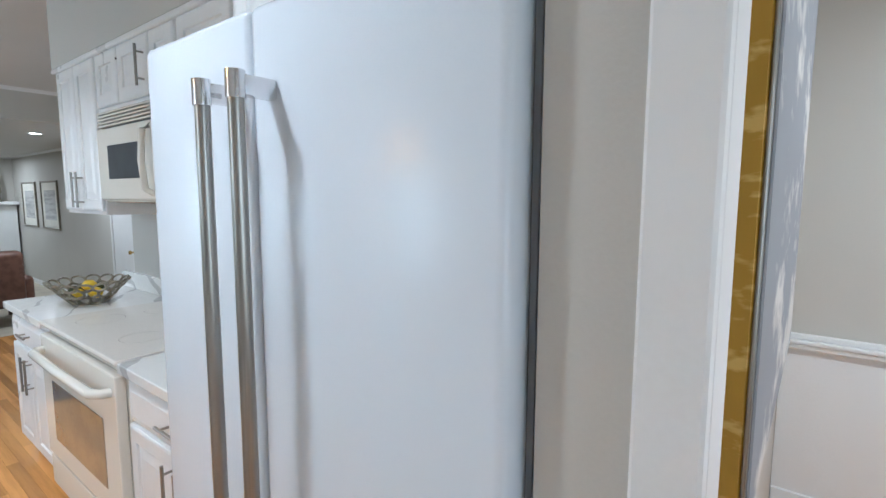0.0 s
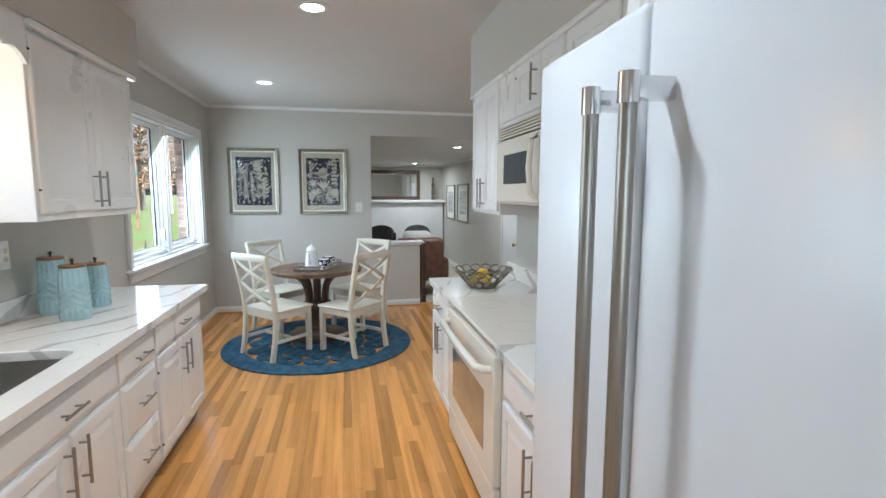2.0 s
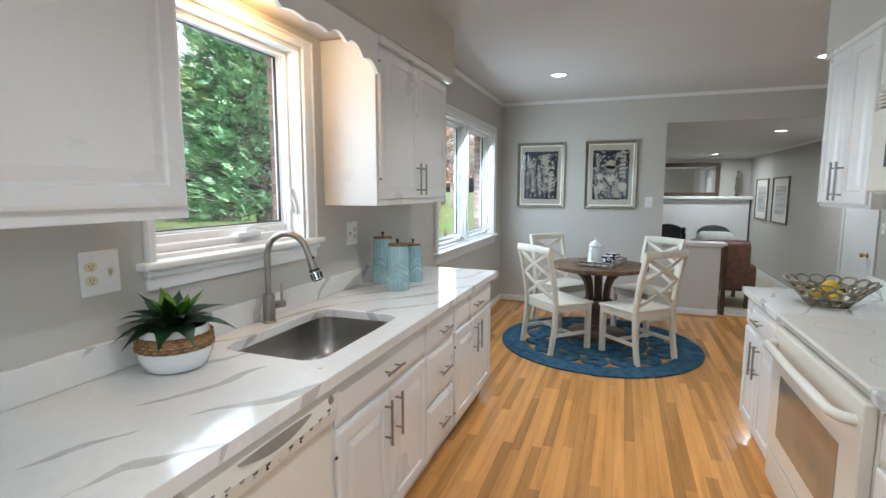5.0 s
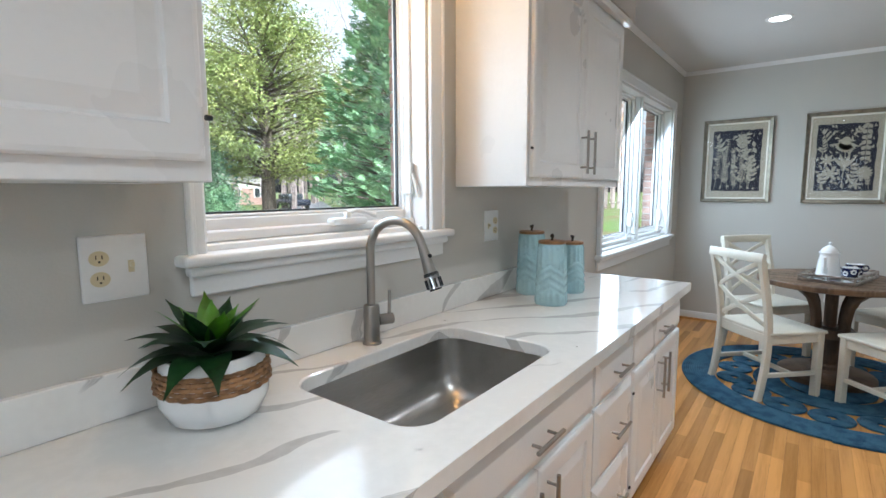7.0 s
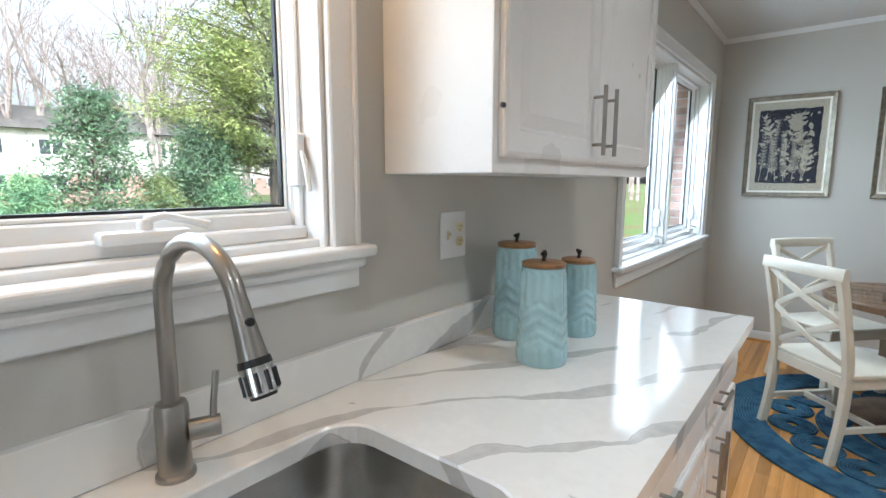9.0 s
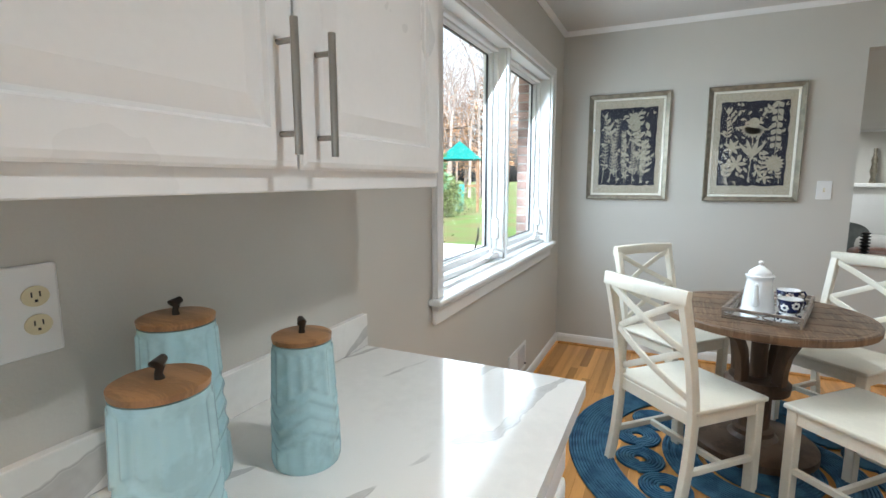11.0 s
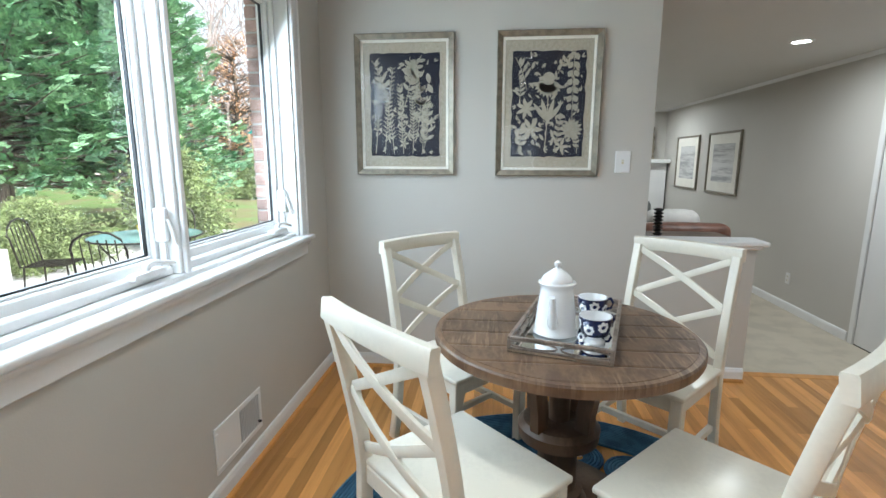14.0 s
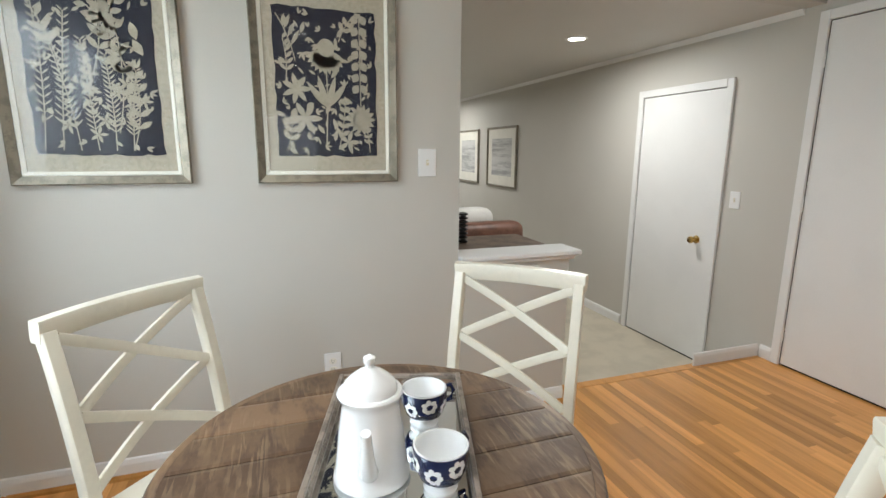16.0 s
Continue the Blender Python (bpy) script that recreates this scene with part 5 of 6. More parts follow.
# ---- switches and outlets ----
def wall_plate(m, w, h, items, label, category):
    p = thing(category.replace(" ", "_"), m, label, category, kind="")
    part("plate", cube(-w / 2, w / 2, -0.006, 0, -h / 2, h / 2, bevel=0.004, seg=2), WHITE, p)
    for kind, x, z in items:
        if kind == "switch":
            part("toggle_slot", cube(x - 0.006, x + 0.006, -0.0075, -0.005, z - 0.013, z + 0.013, bevel=0.001), OUTLETM, p)
            part("toggle", cube(x - 0.0035, x + 0.0035, -0.018, -0.006, z - 0.002, z + 0.009, bevel=0.0015), OUTLETM if "almond" in label else IVORY, p)
        else:
            bm = bmesh.new()
            lathe(bm, [(0.0185, 0), (0.0185, 0.003), (0.0, 0.0032)], 20, scale=(1, 0.86))
            bmesh.ops.transform(bm, matrix=pose(x, -0.0055, z, 90), verts=bm.verts)
            r = part("receptacle", bm, OUTLETM if "almond" in label else IVORY, p)
            for sx in (-0.0055, 0.0055):
                part("slot", cube(x + sx - 0.001, x + sx + 0.001, -0.0092, -0.008, z - 0.001, z + 0.007), BLACK, r)
            part("earth_hole", cube(x - 0.002, x + 0.002, -0.0092, -0.008, z - 0.009, z - 0.005), BLACK, r)
    return p


SOUTH = Matrix.Rotation(math.pi, 4, "Z")       # plates on the south wall face +y
WEST = Matrix.Rotation(math.pi / 2, 4, "Z")    # plates on the west wall face +x
wall_plate(Matrix.Translation((-0.757, -0.70, 1.243)) @ SOUTH, 0.128, 0.14, [("outlet", -0.03, 0.022), ("outlet", -0.03, -0.022), ("switch", 0.03, 0)], "almond double outlet with switch in a white plate", "wall outlet")
wall_plate(Matrix.Translation((-2.29, -0.70, 1.243)) @ SOUTH, 0.122, 0.14, [("outlet", 0.028, 0.022), ("outlet", 0.028, -0.022), ("switch", -0.028, 0)], "almond outlet and switch in a white plate", "wall outlet")
wall_plate(Matrix.Translation((-6.175, 1.135, 1.362)) @ WEST, 0.088, 0.13, [("switch", 0, 0)], "single white light switch on the dining wall", "light switch")
wall_plate(Matrix.Translation((-6.175, 0.66, 0.40)) @ WEST, 0.08, 0.125, [("outlet", 0, 0.022), ("outlet", 0, -0.022)], "white wall outlet behind the dining table", "wall outlet")
wall_plate(pose(-6.63, 3.64, 1.075), 0.085, 0.125, [("switch", 0, 0)], "single white light switch beside the door", "light switch")

# floor-level vent
vt = thing("wall_vent", Matrix.Translation((-4.955, -0.70, 0.233)) @ SOUTH, "white painted metal wall register with louvres", "vent")
bm = bmesh.new()
for q in ((-0.19, 0.19, -0.009, 0, 0.075, 0.1), (-0.19, 0.19, -0.009, 0, -0.1, -0.075), (-0.19, -0.165, -0.009, 0, -0.075, 0.075), (0.165, 0.19, -0.009, 0, -0.075, 0.075)):
    box(bm, *q, bevel=0.003)
part("frame", bm, WHITE, vt)
# no duct is cut; a dark sheet on the wall gives its shade
part("backing", cube(-0.165, 0.165, -0.002, 0, -0.075, 0.075), DARKGAP, vt, "dark sheet for the shaded duct")
part("damper_plate", cube(-0.165, 0.0, -0.006, -0.002, -0.075, 0.075), WHITE, vt)
for i in range(12):
    x = 0.012 + i * 0.0128
    part("louvre", cube(x - 0.0012, x + 0.0012, -0.007, -0.002, -0.074, 0.074), WHITE, vt)
part("lever", cube(0.15, 0.16, -0.022, -0.006, -0.06, -0.05, bevel=0.002), BLACK, vt, "small dark lever")


# ---- things on the sink worktop ----
def canister(x, y, h, r, label, turn):
    c = thing("canister", pose(x, y, 0.915, 0, 0, turn), label, "canister", "aqua canisters")
    bm = bmesh.new()
    N = 96
    zs = [0.0, 0.008] + [0.02 + (h - 0.03) * i / 84 for i in range(85)] + [h - 0.004, h]
    rings = []
    for z in zs:
        u = z / h
        rb = r * (1.02 - 0.17 * u) if z > 0.006 else r * 0.97
        ring = []
        for i in range(N):
            a = 2 * math.pi * i / N
            ph = (a * 3 / math.pi) % 2
            t = abs(ph - 1)
            relief = 0.0
            if 0.01 < z < h - 0.012:
                vz = u - 0.5 + 0.16 * (1 - t)
                if abs(vz) < 0.2:
                    relief = 0.0026 * max(-0.5, math.cos(vz * 50))
                else:
                    relief = 0.0026 * max(-0.5, math.cos(t * 15))
            ring.append(bm.verts.new(((rb + relief) * math.cos(a), (rb + relief) * math.sin(a), z)))
        rings.append(ring)
    for a, b in zip(rings, rings[1:]):
        for i in range(N):
            bm.faces.new((a[i], a[(i + 1) % N], b[(i + 1) % N], b[i]))
    bm.faces.new(rings[0][::-1])
    bm.faces.new(rings[-1])
    part("jar", bm, AQUA, c, "", 60)
    bm = bmesh.new()
    rl = r * 0.85
    lathe(bm, [(rl * 0.9, h), (rl, h + 0.002), (rl + 0.001, h + 0.011), (rl - 0.005, h + 0.014), (0.0, h + 0.0145)], 40)
    lid = part("lid", bm, ACACIA, c, "acacia wood lid", 40)
    bm = bmesh.new()
    tube(bm, [(0, 0, h + 0.012), (0.002, 0, h + 0.022), (0.0, 0.002, h + 0.03), (0.006, 0, h + 0.034), (-0.01, 0, h + 0.038)], [0.007, 0.005, 0.006, 0.009, 0.006], 10)
    part("knob", bm, BRONZE, lid, "dark twig-shaped knob", 60)


canister(-2.305, -0.4, 0.262, 0.068, "aqua embossed ceramic canister with acacia lid", 20)
canister(-2.6, -0.43, 0.232, 0.062, "shorter aqua embossed ceramic canister with acacia lid", 50)
canister(-2.46, -0.575, 0.285, 0.07, "tall aqua embossed ceramic canister with acacia lid", 5)

pp = thing("potted_plant", pose(-0.875, -0.535, 0.915), "green rosette plant in a white pot with wicker band", "potted plant")
bm = bmesh.new()
lathe(bm, [(0.07, 0), (0.095, 0.012), (0.112, 0.05), (0.114, 0.09), (0.106, 0.13), (0.1, 0.145), (0.094, 0.145), (0.094, 0.125), (0, 0.125)], 40)
pot = part("pot", bm, PORCELAIN, pp, "", 50)
for j in range(5):
    bm = bmesh.new()
    pts = []
    for i in range(96):
        a = 2 * math.pi * i / 96
        rr = 0.1135 + 0.0022 * math.sin(a * 24 + j * math.pi) - 0.0006 * j
        pts.append((rr * math.cos(a), rr * math.sin(a), 0.08 + j * 0.0098))
    tube(bm, pts, 0.005, 6, True)
    part("wicker_strand", bm, WICKER, pot, "woven wicker strand", 60)
bm = bmesh.new()
lathe(bm, [(0.0, 0.128), (0.093, 0.126)], 24)
part("soil", bm, SOIL, pp)
rp = random.Random(4)
count = 0
for ringi, (nl, ln, tilt, w) in enumerate(((10, 0.185, 14, 0.066), (9, 0.155, 32, 0.062), (8, 0.115, 54, 0.046), (6, 0.085, 72, 0.034))):
    for i in range(nl):
        bm = bmesh.new()
        a = 2 * math.pi * (i + 0.35 * ringi) / nl + rp.uniform(-0.15, 0.15)
        prev = None
        L = ln * rp.uniform(0.88, 1.08)
        for k in range(9):
            u = k / 8
            ww = w * (math.sin(math.pi * min(1, u * 0.82 + 0.2)) ** 0.9) * (1 - u ** 6) / 2 + 0.001
            el = radians(tilt + 30) - u * radians(62 if ringi < 2 else 28)
            rr_ = L * u * math.cos(radians(tilt) * 0.6)
            zz = 0.13 + 0.012 * ringi + L * u * math.sin(radians(tilt + 24)) - (0.125 if ringi == 0 else 0.075 if ringi == 1 else 0.01) * u * u
            d, s = Vector((math.cos(a), math.sin(a), 0)), Vector((-math.sin(a), math.cos(a), 0))
            c0 = d * (0.012 + rr_) + Vector((0, 0, zz))
            cur = [bm.verts.new(c0 - s * ww + Vector((0, 0, 0.008 * (1 - u)))), bm.verts.new(c0), bm.verts.new(c0 + s * ww + Vector((0, 0, 0.008 * (1 - u))))]
            if prev:
                bm.faces.new((prev[0], prev[1], cur[1], cur[0]))
                bm.faces.new((prev[1], prev[2], cur[2], cur[1]))
            prev = cur
        bmesh.ops.solidify(bm, geom=bm.faces[:], thickness=0.0012)
        part("leaf", bm, LEAFB if ringi >= 3 or (ringi == 2 and i % 2) else LEAF, pp, "", 60)

# ---- fruit bowl on the range side ----
fb = thing("fruit_bowl", pose(-2.72, 1.86, 0.915), "openwork pewter bowl with looped sides", "bowl")
bm = bmesh.new()
tube(bm, [(0.085 * math.cos(2 * math.pi * i / 32), 0.085 * math.sin(2 * math.pi * i / 32), 0.006) for i in range(32)], 0.006, 8, True)
lathe(bm, [(0.0, 0.004), (0.085, 0.004), (0.085, 0.008), (0.0, 0.008)], 24)
part("foot", bm, PEWTER, fb, "", 60)
for tier, (nl, z0, z1, r0, r1) in enumerate(((12, 0.008, 0.055, 0.088, 0.13), (14, 0.045, 0.095, 0.122, 0.165), (16, 0.085, 0.13, 0.158, 0.2))):
    for i in range(nl):
        bm = bmesh.new()
        a0 = 2 * math.pi * (i + 0.5 * (tier % 2)) / nl
        pts = []
        for k in range(14):
            b = 2 * math.pi * k / 14
            u = 0.5 + 0.5 * math.sin(b)
            a = a0 + math.cos(b) * math.pi / nl * 0.98
            rr_ = r0 + (r1 - r0) * u
            pts.append((rr_ * math.cos(a), rr_ * math.sin(a), z0 + (z1 - z0) * u))
        tube(bm, pts, 0.0062, 6, True)
        part("loop", bm, PEWTER, fb, "", 60)


def fruit(name, x, y, z, material, label, r, ang):
    bm = bmesh.new()
    lathe(bm, [(0.0, -1.32 * r), (0.22 * r, -1.22 * r), (0.6 * r, -0.9 * r), (0.95 * r, -0.3 * r), (r, 0.1 * r), (0.8 * r, 0.75 * r), (0.4 * r, 1.1 * r), (0.15 * r, 1.28 * r), (0, 1.34 * r)], 18)
    ob = solid(name, bm, material, label, "fruit", "", "fruit in the bowl", 70)
    ob.matrix_basis = pose(x, y, z, 80, 0, ang)


for i, (dx, dy, dz, ang) in enumerate(((0.03, -0.06, 0.06, 20), (0.075, 0.01, 0.065, 100), (-0.0, 0.02, 0.058, 60), (0.035, -0.01, 0.105, 140))):
    fruit("lemon", -2.72 + dx, 1.86 + dy, 0.915 + dz, LEMON, "ripe yellow lemon lying in the pewter bowl", 0.031, ang)
for dx, dy, dz, ang in ((-0.075, -0.04, 0.06, 10), (-0.06, 0.06, 0.065, 70)):
    fruit("avocado", -2.72 + dx, 1.86 + dy, 0.915 + dz, LIME, "dark green avocado lying in the pewter bowl", 0.034, ang)

# ---- tea tray on the table ----
TA = -16.0
tray_m = pose(-4.87, 0.665, TZ, 0, 0, TA)
tr = thing("tray", tray_m, "rectangular mirrored tray with fretwork sides", "tray")
tw, tl, thh = 0.165, 0.29, 0.055
part("mirror_base", cube(-tl, tl, -tw, tw, 0.004, 0.012), MIRROR, tr, "mirrored base")
bm = bmesh.new()
for q in ((-tl, tl, -tw, -tw + 0.012), (-tl, tl, tw - 0.012, tw), (-tl, -tl + 0.012, -tw + 0.012, tw - 0.012), (tl - 0.012, tl, -tw + 0.012, tw - 0.012)):
    for z0, z1 in ((0.0, 0.018), (thh - 0.012, thh)):
        box(bm, *q, z0, z1, bevel=0.002)
for sx in (-1, 1):
    for sy in (-1, 1):
        box(bm, sx * tl - 0.012 * (sx > 0), sx * tl + 0.012 * (sx < 0), sy * tw - 0.012 * (sy > 0), sy * tw + 0.012 * (sy < 0), 0.018, thh - 0.012)
part("rim", bm, TRAYM, tr, "aged wood rim")
for side in range(4):
    ln = tl if side % 2 == 0 else tw
    k = 4 if side % 2 == 0 else 2
    for i in range(k):
        bm = bmesh.new()
        cx = -ln + 2 * ln * (i + 0.5) / k
        pts = []
        for q in range(20):
            b = 2 * math.pi * q / 20
            pts.append((cx + ln / k * 0.93 * math.cos(b), 0, 0.0305 + 0.0125 * math.sin(b)))
        if side == 0:
            P = [(x, -tw + 0.006, z) for x, _, z in pts]
        elif side == 2:
            P = [(x, tw - 0.006, z) for x, _, z in pts]
        elif side == 1:
            P = [(tl - 0.006, x, z) for x, _, z in pts]
        else:
            P = [(-tl + 0.006, x, z) for x, _, z in pts]
        tube(bm, P, 0.0035, 6, True)
        part("fretwork", bm, TRAYM, tr, "", 60)

TT = TZ + 0.0125
tp = thing("coffee_pot", pose(-4.80, 0.60, TT, 0, 0, -15), "tall white enamel coffee pot with domed lid", "coffee pot")
bm = bmesh.new()
lathe(bm, [(0.072, 0), (0.08, 0.006), (0.079, 0.012), (0.075, 0.016), (0.073, 0.04), (0.066, 0.1), (0.058, 0.15), (0.057, 0.16), (0.064, 0.168), (0.067, 0.176), (0.064, 0.18), (0.056, 0.179)], 36)
part("body", bm, PORCELAIN, tp, "", 50)
bm = bmesh.new()
lathe(bm, [(0.055, 0.179), (0.055, 0.186), (0.05, 0.197), (0.034, 0.21), (0.016, 0.221), (0.009, 0.224), (0.008, 0.229), (0.013, 0.235), (0.012, 0.243), (0.0, 0.25)], 30)
part("lid", bm, PORCELAIN, tp, "", 50)
bm = bmesh.new()
tube(bm, [(0.058, 0, 0.045), (0.082, 0, 0.06), (0.094, 0, 0.095), (0.1, 0, 0.13), (0.108, 0, 0.15)], [0.02, 0.018, 0.014, 0.0105, 0.0095], 14)
part("spout", bm, PORCELAIN, tp, "", 60)
bm = bmesh.new()
tube(bm, [(-0.05, 0, 0.16), (-0.08, 0, 0.165), (-0.1, 0, 0.145), (-0.1, 0, 0.1), (-0.085, 0, 0.06), (-0.066, 0, 0.04)], 0.007, 10)
part("handle", bm, PORCELAIN, tp, "", 60)
tp.scale = (0.97, 0.97, 1.05)


def cup(x, y, turn):
    c = thing("cup", pose(x, y, TT, 0, 0, turn), "navy and white floral footed tea cup", "cup", "floral cups on the tray")
    bm = bmesh.new()
    lathe(bm, [(0.027, 0), (0.028, 0.006), (0.02, 0.012), (0.021, 0.018), (0.034, 0.026), (0.041, 0.045), (0.044, 0.078), (0.041, 0.078), (0.038, 0.046), (0.03, 0.03), (0.0, 0.026)], 32)
    part("bowl", bm, PORCELAIN, c, "", 50)
    bm = bmesh.new()
    lathe(bm, [(0.0305, 0.0235), (0.0352, 0.026), (0.0422, 0.045), (0.0452, 0.076), (0.044, 0.076)], 32, caps=False)
    part("glaze_band", bm, NAVY, c, "navy glazed band", 50)
    for k in range(7):
        a0, zc = 2 * math.pi * k / 7, 0.057 if k % 2 else 0.046
        bm = bmesh.new()
        for j in range(7):
            b = 2 * math.pi * j / 7
            pts = []
            for q in range(8):
                g = 2 * math.pi * q / 8
                u, v = 0.0105 * math.cos(b) + (0.0062 if j % 2 else 0.0048) * math.cos(g), 0.0105 * math.sin(b) + (0.0048 if j % 2 else 0.0062) * math.sin(g)
                z = zc + v
                rr_ = 0.0423 + (z - 0.045) * 0.097 + 0.0006 if z > 0.045 else 0.0355 + (z - 0.026) * 0.37 + 0.0006
                aa = a0 + u / 0.043
                pts.append(bm.verts.new((rr_ * math.cos(aa), rr_ * math.sin(aa), z)))
            bm.faces.new(pts)
        part("flower_motif", bm, PORCELAIN, c, "white painted flower")
    bm = bmesh.new()
    tube(bm, [(0.041, 0, 0.068), (0.058, 0, 0.07), (0.066, 0, 0.056), (0.06, 0, 0.04), (0.042, 0, 0.036)], 0.0045, 8)
    part("handle", bm, NAVY, c, "", 60)
    c.scale = (1.22, 1.22, 1.22)


cup(-4.72, 0.72, 120)
cup(-4.95, 0.755, 100)

# ---- picture beside the refrigerator ----
pt = thing("large_painting", pose(0.43, 2.28, 1.6), "abstract grey and white canvas in a gold leaf frame", "picture")
part("frame_side", cube(0.002, 0.046, -0.62, 0.62, -0.56, 0.56, bevel=0.003), GOLD, pt, "antique gold frame")
part("frame_lip", cube(0.046, 0.052, -0.62, -0.6, -0.56, 0.56, bevel=0.002), STEEL, pt, "dark silver inner lip")
part("canvas", cube(0.046, 0.056, -0.6, 0.605, -0.545, 0.545, bevel=0.003), PAINTING, pt, "grey and white brushed canvas")

# ---- living room ----
def small_print(x0, x1, z0, z1):
    f = thing("framed_print", pose((x0 + x1) / 2, 3.64, (z0 + z1) / 2), "silver framed misty landscape print with white mount", "picture", "landscape prints in the living room")
    w, h = x1 - x0, z1 - z0
    bm = bmesh.new()
    for q in ((-w / 2, w / 2, -0.03, 0, h / 2 - 0.03, h / 2), (-w / 2, w / 2, -0.03, 0, -h / 2, -h / 2 + 0.03), (-w / 2, -w / 2 + 0.03, -0.03, 0, -h / 2 + 0.03, h / 2 - 0.03), (w / 2 - 0.03, w / 2, -0.03, 0, -h / 2 + 0.03, h / 2 - 0.03)):
        box(bm, *q, bevel=0.004)
    part("frame", bm, FRAMEM, f)
    part("mat_board", cube(-w / 2 + 0.03, w / 2 - 0.03, -0.012, 0, -h / 2 + 0.03, h / 2 - 0.03), IVORY, f, "white mount")
    part("print", cube(-w / 2 + 0.17, w / 2 - 0.17, -0.014, -0.012, -h / 2 + 0.17, h / 2 - 0.17), GREYPRINT, f, "grey misty print")


small_print(-12.4, -11.45, 0.885, 1.76)
small_print(-11.1, -10.1, 0.885, 1.765)
# fireplace wall
fp = thing("fireplace", pose(-13.1, 2.0, LOWFLOOR), "white painted brick fireplace wall with mantel shelf", "fireplace", kind="structure")
part("breast", cube(0.0, 0.28, -2.2, 1.6, 0, 1.57), WHITE, fp)
part("mantel", cube(0.0, 0.38, -2.25, 1.64, 1.57, 1.64, bevel=0.01), WHITE, fp, "white mantel shelf")
part("firebox", cube(0.2, 0.285, -0.5, 0.3, 0.1, 0.75), BLACK, fp, "dark firebox")
mi = thing("wall_mirror", pose(-13.09, 1.95, 1.77), "wide dark framed mirror above the mantel", "mirror")
bm = bmesh.new()
for q in ((0, 0.04, -1.05, 1.05, 0.31, 0.4), (0, 0.04, -1.05, 1.05, -0.4, -0.31), (0, 0.04, -1.05, -0.96, -0.31, 0.31), (0, 0.04, 0.96, 1.05, -0.31, 0.31)):
    box(bm, *q, bevel=0.01)
part("frame", bm, TABLEDARK, mi, "dark wood frame")
part("glass", cube(0.005, 0.012, -0.96, 0.96, -0.31, 0.31), MIRROR, mi, "mirror glass")
vs_ = thing("vase", pose(-12.95, 3.35, LOWFLOOR + 1.64), "tall slender grey vase on the mantel", "vase")
bm = bmesh.new()
lathe(bm, [(0.05, 0), (0.055, 0.02), (0.03, 0.1), (0.06, 0.2), (0.035, 0.32), (0.05, 0.4), (0.02, 0.5), (0.03, 0.6), (0.0, 0.6)], 20)
part("body", bm, PEWTER, vs_, "", 60)


def arched_chair(x, y, material, label):
    c = thing("accent_chair", pose(x, y, LOWFLOOR), label, "armchair")
    bm = bmesh.new()
    pts = [(-0.32, 0.4), (-0.32, 0.85)] + [(0.32 * math.cos(radians(a)), 0.85 + 0.17 * math.sin(radians(a))) for a in range(165, 14, -15)] + [(0.32, 0.85), (0.32, 0.4)]
    a = [bm.verts.new((-0.05, u, v)) for u, v in pts]
    b = [bm.verts.new((0.07, u, v)) for u, v in pts]
    for i in range(len(pts)):
        j = (i + 1) % len(pts)
        bm.faces.new((a[i], a[j], b[j], b[i]))
    bm.faces.new(a[::-1]), bm.faces.new(b)
    part("backrest", bm, material, c)
    part("seat", cube(0.0, 0.6, -0.33, 0.33, 0.28, 0.45, bevel=0.04, seg=3), material, c, "", 50)
    for sx in (0.04, 0.55):
        for sy in (-0.28, 0.28):
            part("leg", cube(sx - 0.02, sx + 0.02, sy - 0.02, sy + 0.02, 0, 0.28), TABLEDARK, c)


arched_chair(-11.9, 1.83, BLACK, "black arched-back accent chair before the fireplace")
arched_chair(-11.9, 2.75, FABRICG, "grey arched-back accent chair before the fireplace")
cons = thing("console_table", pose(-6.95, 1.72, LOWFLOOR), "dark wood console table behind the half wall", "table")
part("top", cube(-0.22, 0.22, -0.75, 0.42, 1.04, 1.08, bevel=0.006), TABLEDARK, cons)
part("shelf", cube(-0.2, 0.2, -0.72, 0.39, 0.2, 0.23), TABLEDARK, cons)
for sx in (-0.19, 0.19):
    for sy in (-0.71, 0.38):
        part("leg", cube(sx - 0.025, sx + 0.025, sy - 0.025, sy + 0.025, 0, 1.04), TABLEDARK, cons)
sc = thing("spiral_sculpture", pose(-6.95, 1.62, LOWFLOOR + 1.08), "black stacked-disc candle holder on the console", "ornament")
bm = bmesh.new()
prof = []
for i in range(8):
    prof += [(0.018, i * 0.026), (0.036, i * 0.026 + 0.008), (0.036, i * 0.026 + 0.015), (0.018, i * 0.026 + 0.022)]
lathe(bm, prof, 18)
part("body", bm, BLACK, sc, "", 40)
bk = thing("book_stack", pose(-6.98, 1.2, LOWFLOOR + 1.08), "small stack of pale books on the console", "books")
for i, (w, d) in enumerate(((0.13, 0.1), (0.12, 0.09), (0.1, 0.08))):
    part("book", cube(-d, d, -w, w, i * 0.03, i * 0.03 + 0.028, bevel=0.003), IVORY, bk)
arm = thing("armchair", pose(-8.3, 2.25, LOWFLOOR, 0, 0, 0), "brown leather rolled-arm chair with white pillow", "armchair")
part("seat", cube(-0.75, 0.1, -0.4, 0.4, 0.26, 0.47, bevel=0.05, seg=3), LEATHER, arm, "", 50)
part("backrest", cube(0.05, 0.3, -0.42, 0.42, 0.26, 1.03, bevel=0.08, seg=4), LEATHER, arm, "", 50)
